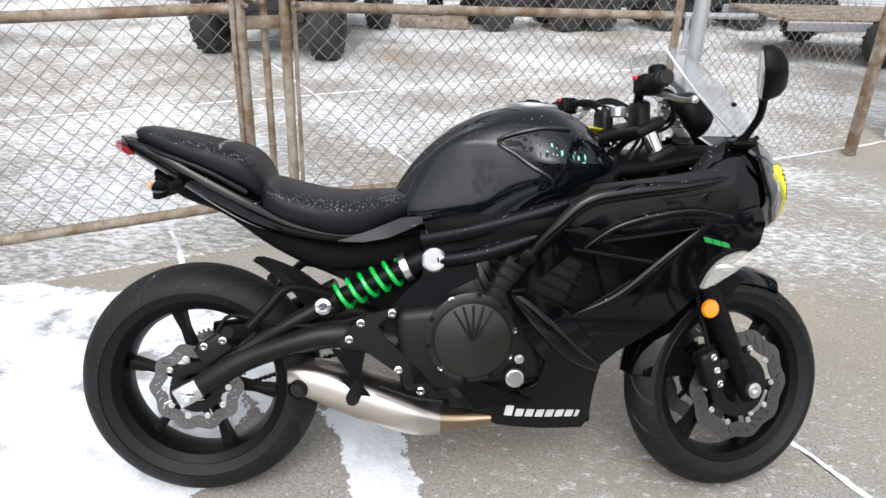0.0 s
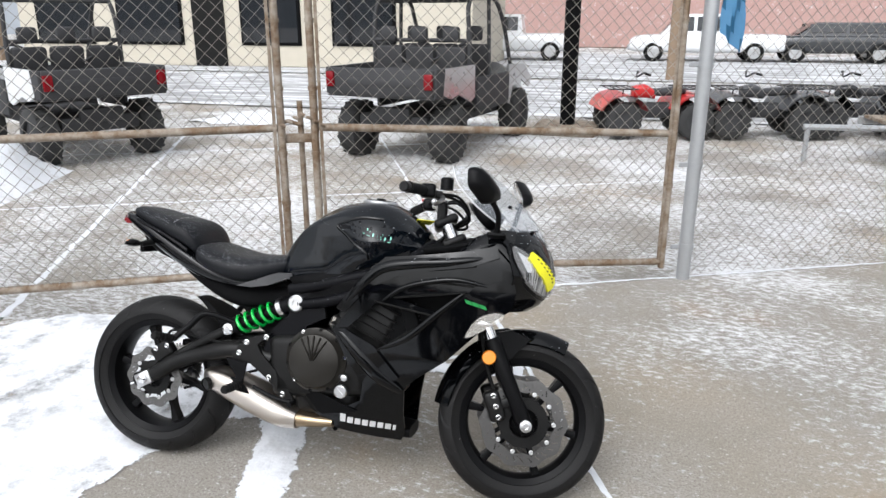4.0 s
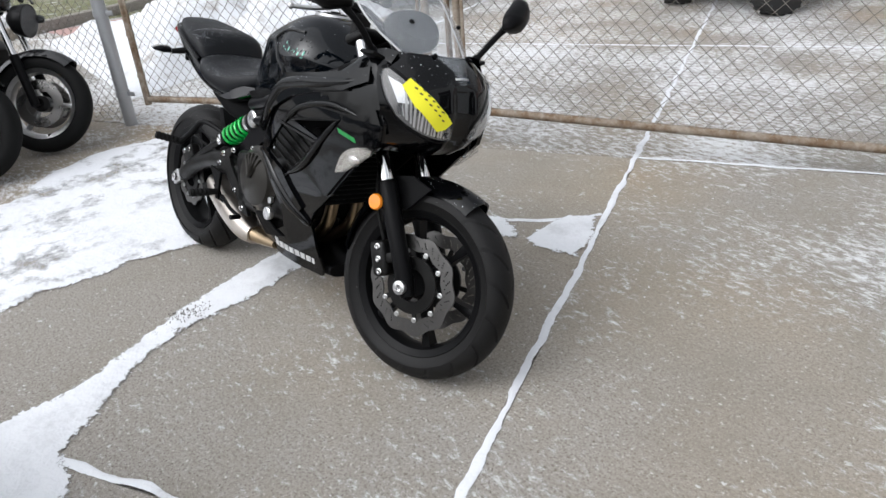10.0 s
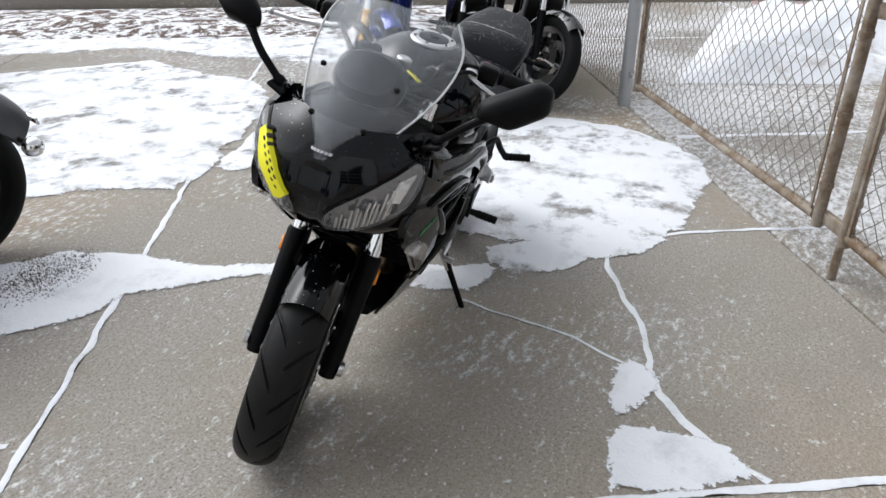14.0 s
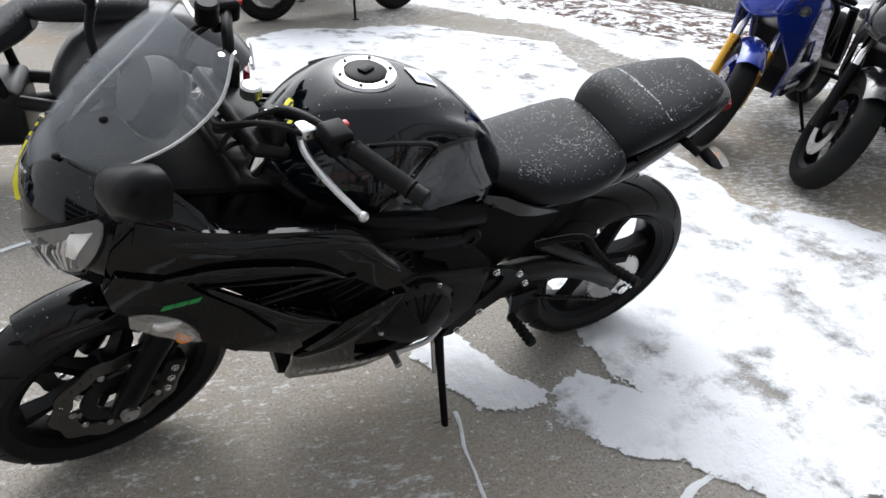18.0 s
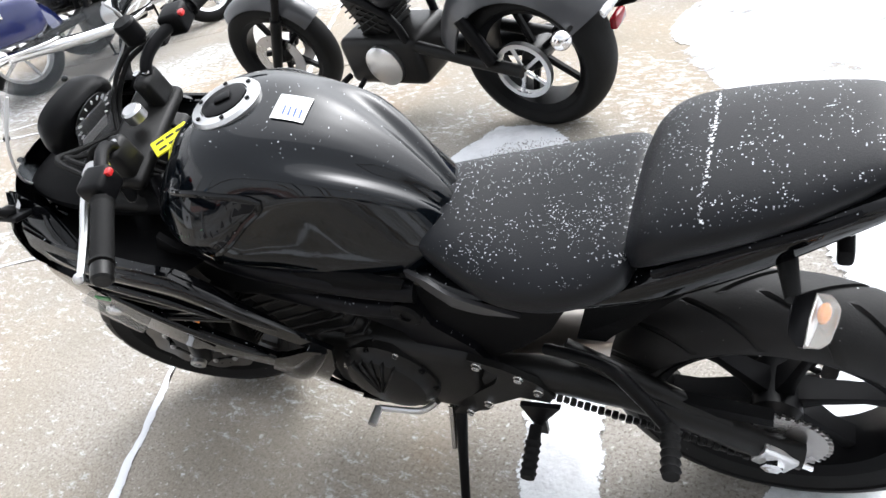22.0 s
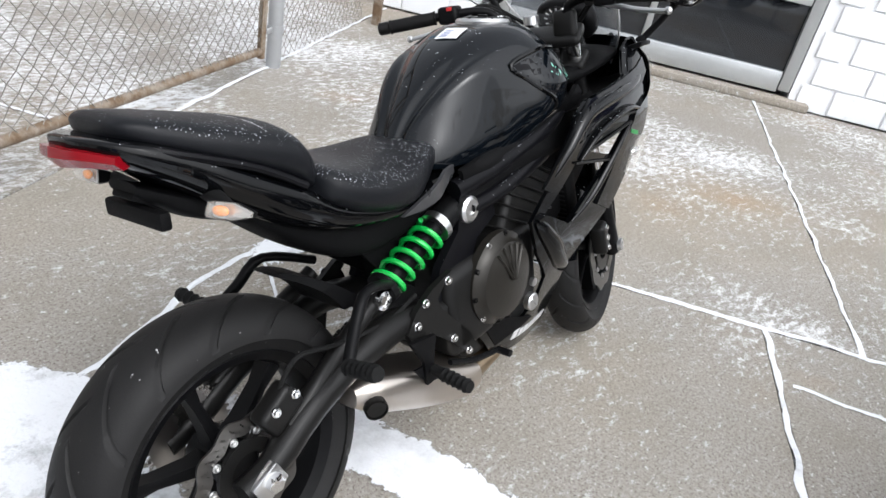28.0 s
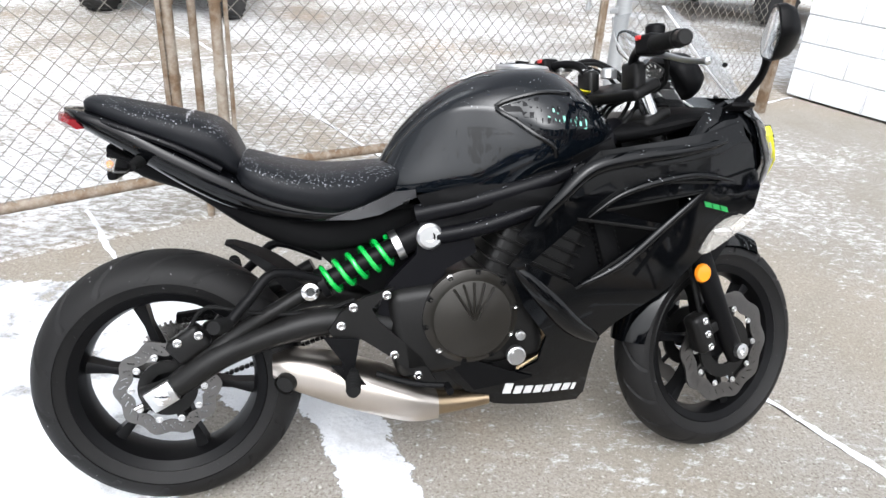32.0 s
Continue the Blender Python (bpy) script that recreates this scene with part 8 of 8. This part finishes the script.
car(pose(2.2, 29.5, 0, 0, 0, 183), "white crew pickup truck parked across the road", WHITE, "pickup")
car(pose(6.8, 30.0, 0, 0, 0, 182), "charcoal car parked across the road", CHARCOAL, "saloon")

# ---- the street and its far side ----
def street_mats():
    k = Nodes("snowy_asphalt")
    k.co = k.n.new("ShaderNodeNewGeometry").outputs["Position"]
    base = k.mix(k.noise(0.6, 5), (0.20, 0.20, 0.20), (0.34, 0.34, 0.34))
    base = k.mix(k.ramp(k.noise(1.5, 8, 0.7, (0.3, 1.6, 1, -10)), (0.45, 0.0), (0.62, 0.9)), base, (0.78, 0.79, 0.81))
    k.set(Base_Color=base, Roughness=0.8)
    k.bump(k.noise(60, 5), 0.3, 0.004)
    g = Nodes("winter_grass")
    g.co = g.n.new("ShaderNodeNewGeometry").outputs["Position"]
    col = g.mix(g.noise(3, 6), (0.10, 0.12, 0.055), (0.22, 0.20, 0.11))
    g.set(Base_Color=g.mix(g.ramp(g.noise(5, 8, 0.7), (0.55, 0.0), (0.68, 0.8)), col, (0.75, 0.76, 0.78)), Roughness=0.9)
    g.bump(g.noise(40, 6), 0.8, 0.03)
    m = Nodes("leaf_mulch")
    m.co = m.n.new("ShaderNodeNewGeometry").outputs["Position"]
    col = m.mix(m.noise(22, 6), (0.05, 0.03, 0.022), (0.17, 0.11, 0.08))
    m.set(Base_Color=m.mix(m.ramp(m.noise(7, 9, 0.75), (0.47, 0.0), (0.53, 1.0)), col, (0.80, 0.81, 0.83)), Roughness=0.9)
    m.bump(m.noise(18, 8), 1.0, 0.05)
    p = Nodes("pink_brick_paving")
    p.co = p.n.new("ShaderNodeNewGeometry").outputs["Position"]
    col = p.mix(p.noise(9, 5), (0.34, 0.20, 0.18), (0.45, 0.31, 0.28))
    p.set(Base_Color=p.mix(p.ramp(p.noise(4, 7, 0.7), (0.58, 0.0), (0.70, 0.7)), col, (0.78, 0.78, 0.8)), Roughness=0.85)
    return k.mat, g.mat, m.mat, p.mat


ASPHALT, GRASS, MULCH, BRICKPAVE = street_mats()


def sheet(name, pts, z, mat, label, category, lumps=0.0, step=0.25, thick=0.0):
    """A level sheet of ground over a four-cornered world outline, as a fine grid."""
    bm = B()
    a, b, c, d = [Vector((x, y, z)) for x, y in pts]
    nu, nv = max(2, int((b - a).length / step)), max(2, int((d - a).length / step))
    rows = []
    for i in range(nv + 1):
        t = i / nv
        row = []
        for j in range(nu + 1):
            s = j / nu
            p = (a.lerp(b, s)).lerp(d.lerp(c, s), t)
            e = min(s, 1 - s, t, 1 - t)
            p.z += lumps * min(1, e * 5) * (0.6 + 0.8 * noise.noise(p * 0.9) + 0.4 * noise.noise(p * 3.5)) if lumps else 0
            row.append(p)
        rows.append(row)
    loft(bm, rows, False, False)
    return solo(name, bm, mat, label, category, kind="structure", sharp=180)


# planting bed with leaves along the west edge, and its kerb
sheet("planting_bed", [yw(-4.25, -9), yw(-6.25, -9), yw(-6.25, 2.8), yw(-4.25, 2.8)], 0.004, MULCH, "bed of dead leaves and patchy snow", "planting bed", 0.07, 0.12)
bm = B()
box(bm, 0.16, 30, 0.16, YARD @ Matrix.Translation((-6.38, -2, 0.06)), 0.02, 2)
solo("kerb", bm, CONCRETE, "grey concrete kerb beside the planting bed", "kerb", kind="structure")
sheet("verge", [yw(-6.5, -14), yw(-9.5, -14), yw(-9.5, 9), yw(-6.5, 9)], 0.010, ASPHALT, "snow-dusted side road", "road", 0.0, 2.0)
sheet("snow_bank", [(-3.6, 2.0), (-5.0, 5.6), (-8.6, 6.4), (-7.4, 2.2)], 0.004, snow_mat("bank_snow", 0.8, False), "low bank of ploughed snow beyond the gate", "snow bank", 0.45, 0.12)
sheet("brick_path", [(-7.0, 2.6), (-8.0, 6.2), (-8.9, 6.6), (-8.4, 2.4)], 0.006, BRICKPAVE, "pink brick path beside the snow bank", "path")
sheet("lawn", [(-8.6, 2.0), (-9.0, 6.9), (-16, 8.5), (-17, 2.0)], 0.004, GRASS, "winter lawn with patches of snow", "lawn", 0.03, 0.3)
sheet("road", [(-60, 10.5), (40, 12.5), (40, 19.5), (-60, 18.0)], 0.005, ASPHALT, "grey road with blown snow", "road", 0.0, 4.0)
sheet("far_pavement", [(-60, 18.6), (40, 20.2), (40, 34), (-60, 34)], 0.008, ASPHALT, "snow-dusted lot across the road", "pavement", 0.0, 6.0)
snow_patch("snow_heap", [(-6.4, 9.4), (-4.6, 9.2), (-4.2, 10.0), (-5.6, 10.5)], "low heap of ploughed snow beside the road", SNOW_DEEP, 0.16, 0.15, True)
snow_patch("snow_heap", [(-3.0, 9.6), (-1.0, 9.6), (-0.9, 10.4), (-2.8, 10.4)], "low heap of ploughed snow beside the road", SNOW_DEEP, 0.10, 0.15, True)

# far woods and roofs all round, falling-snow haze painted into their pale grey
FARWOOD = plain("haze_tinted_far_woods", (0.40, 0.43, 0.47), 0.95, 0, 0.25, 0.35, 0.0)
bm = B()
rows = [[], []]
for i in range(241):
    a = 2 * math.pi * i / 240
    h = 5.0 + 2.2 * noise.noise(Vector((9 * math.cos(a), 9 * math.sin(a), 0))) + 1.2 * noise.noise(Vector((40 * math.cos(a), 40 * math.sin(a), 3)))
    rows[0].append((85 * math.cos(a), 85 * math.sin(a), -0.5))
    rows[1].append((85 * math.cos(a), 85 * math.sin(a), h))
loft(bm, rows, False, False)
solo("backdrop", bm, FARWOOD, "line of far trees and roofs with haze painted into its grey", "backdrop", kind="structure")

BEIGE = plain("beige_render", (0.50, 0.46, 0.38), 0.85, 0, 0.1, 4, 0.2)
bld = thing("far_building", pose(-13.5, 24.5, 0, 0, 0, 3), "low beige commercial building with dark windows", "building")
bm = B()
box(bm, 17, 6, 4.4, Matrix.Translation((0, 0, 2.2)), 0.03, 1)
part("wall", bm, BEIGE, bld)
bm = B()
box(bm, 17.3, 6.3, 0.35, Matrix.Translation((0, 0, 4.5)), 0.04, 1)
part("parapet", bm, MATTE, bld)
for x, w in ((-6.5, 2.4), (-3.0, 2.6), (1.6, 2.2), (4.9, 2.2)):
    win = bpy.data.objects.new("window", None)
    scene.collection.objects.link(win)
    win.parent, win.matrix_basis = bld, Matrix.Translation((x, -3.0, 1.55))
    bm = B()
    box(bm, w, 0.10, 1.7, Matrix.Translation((0, -0.01, 0)), 0.02, 1)
    part("frame", bm, MATTE, win)
    bm = B()
    box(bm, w - 0.2, 0.04, 1.5, Matrix.Translation((0, -0.06, 0)))
    part("pane", bm, DARKGLASS, win)
bm = B()
box(bm, 1.2, 0.12, 2.2, Matrix.Translation((-0.7, -3.02, 1.1)), 0.02, 1)
part("door", bm, CASTING, bld)
bm = B()
box(bm, 2.6, 0.15, 0.6, Matrix.Translation((3.2, -3.12, 3.2)), 0.03, 1)
part("sign_board", bm, ALU, bld)
bld2 = thing("far_shed", pose(16, 46, 0, 0, 0, 2), "long pale red-brown shed far across the lot", "building")
bm = B()
box(bm, 50, 8, 5.0, Matrix.Translation((0, 0, 2.5)), 0.03, 1)
part("wall", bm, BRICKPAVE, bld2)
bm = B()
box(bm, 50.4, 8.4, 0.4, Matrix.Translation((0, 0, 5.2)), 0.03, 1)
part("roof", bm, GALV, bld2)
# utility poles and bare trees along the road
WOOD = plain("weathered_wood", (0.22, 0.16, 0.11), 0.85, 0, 0.3, 12, 0.5)
for x, y in ((-13.8, 7.0), (-21, 9.6), (1.2, 20.0)):
    bm = B()
    tube(bm, [(x, y, 0), (x, y, 8)], [0.16, 0.12], 12)
    solo("utility_pole", bm, WOOD, "weathered wooden utility pole beside the road", "pole", group="utility poles")


def bare_tree(m, h, seed):
    r = random.Random(seed)
    t = thing("bare_tree", m, "bare grey winter tree with many thin twigs", "tree", "bare trees")
    trunk, twigs = B(), B()
    tube(trunk, [(0, 0, 0), (0.1, 0, h * 0.25), (0, 0.1, h * 0.5)], [0.22, 0.17, 0.12], 8)

    def grow(p, d, length, rad, depth):
        q = p + d * length
        tube(trunk if depth < 2 else twigs, [p, p.lerp(q, 0.5) + Vector((r.uniform(-1, 1), r.uniform(-1, 1), 0)) * length * 0.08, q], [rad, rad * 0.8, rad * 0.6], 5 if depth > 1 else 6, False)
        if depth < 5:
            for _ in range(3 if depth < 4 else 2):
                e = (d + Vector((r.uniform(-1, 1), r.uniform(-1, 1), r.uniform(-0.2, 0.6))) * 0.65).normalized()
                grow(p.lerp(q, r.uniform(0.6, 1.0)), e, length * r.uniform(0.6, 0.8), rad * 0.6, depth + 1)

    for k in range(4):
        a = k * 1.6 + r.uniform(0, 0.5)
        grow(Vector((0, 0, h * r.uniform(0.3, 0.5))), Vector((math.cos(a), math.sin(a), 1.1)).normalized(), h * 0.22, 0.09, 0)
    part("trunk", trunk, WOOD, t)
    tagged(part("twigs", twigs, WOOD, t), kind="stuff")
    return t


first = bare_tree(pose(-24, 22, 0), 9, 1)
for k, (x, y, rz, s) in enumerate(((-31, 19, 60, 1.0), (-40, 24, 140, 1.1), (-29, 32, 200, 1.2), (-19, 40, 20, 1.1), (-2, 52, 100, 1.2), (-36, 11, 250, 1.0), (-48, 16, 310, 1.1), (-55, 5, 70, 1.2))):
    copy_thing(first, pose(x, y, 0, 0, 0, rz))
# white notice tied to the gate, and a torn blue tarpaulin on the post
bm = B()
rows = [[(-1.45 + 0.43 * i / 8, 2.868 - 0.012 * math.sin(i * 0.9), 1.88 - 0.19 * j / 5 - 0.02 * i / 8) for i in range(9)] for j in range(6)]
loft(bm, rows, False, False)
loft(bm, [[(x, y + 0.004, z) for x, y, z in r] for r in rows], False, False)
solo("notice", bm, WHITELABEL, "plain white notice tied to the top of the gate", "notice", YARD)
TARP = plain("blue_tarpaulin", (0.04, 0.16, 0.30), 0.5, 0, 0.25, 20, 0.2)
bm = B()
rows = [[(3.15 + 0.14 * i / 6, 2.86 - 0.02 * math.sin(i * 1.7 + j), 1.95 - 0.07 * j - 0.02 * i) for i in range(7)] for j in range(7)]
loft(bm, rows, False, False)
loft(bm, [[(x, y + 0.004, z) for x, y, z in r] for r in rows], False, False)
solo("tarpaulin_scrap", bm, TARP, "torn scrap of blue tarpaulin on the fence post", "tarpaulin", YARD)

# ---- blocks of the wall, each a piece of its own ----
bm = B()
box(bm, 0.024, 0.386, 0.190, None, 0.006, 1)
block_mesh = mesh_of(bm, "block", PAINT)
bm = B()
box(bm, 0.024, 0.186, 0.190, None, 0.006, 1)
half_mesh = mesh_of(bm, "half_block", PAINT)
for row in range(11):
    for v0, v1 in ((-5.46, D0), (D1, 3.0)):
        v = v0 - (0.2 if row % 2 else 0)
        while v < v1 - 0.05:
            a, b = max(v, v0), min(v + 0.4, v1)
            if b - a > 0.15:
                ob = new("block", block_mesh if b - a > 0.3 else half_mesh)
                ob.parent = wall
                ob.location = (WU + 0.0005 * (row % 3), (a + b) / 2, 0.1 + 0.2 * row)
            v += 0.4
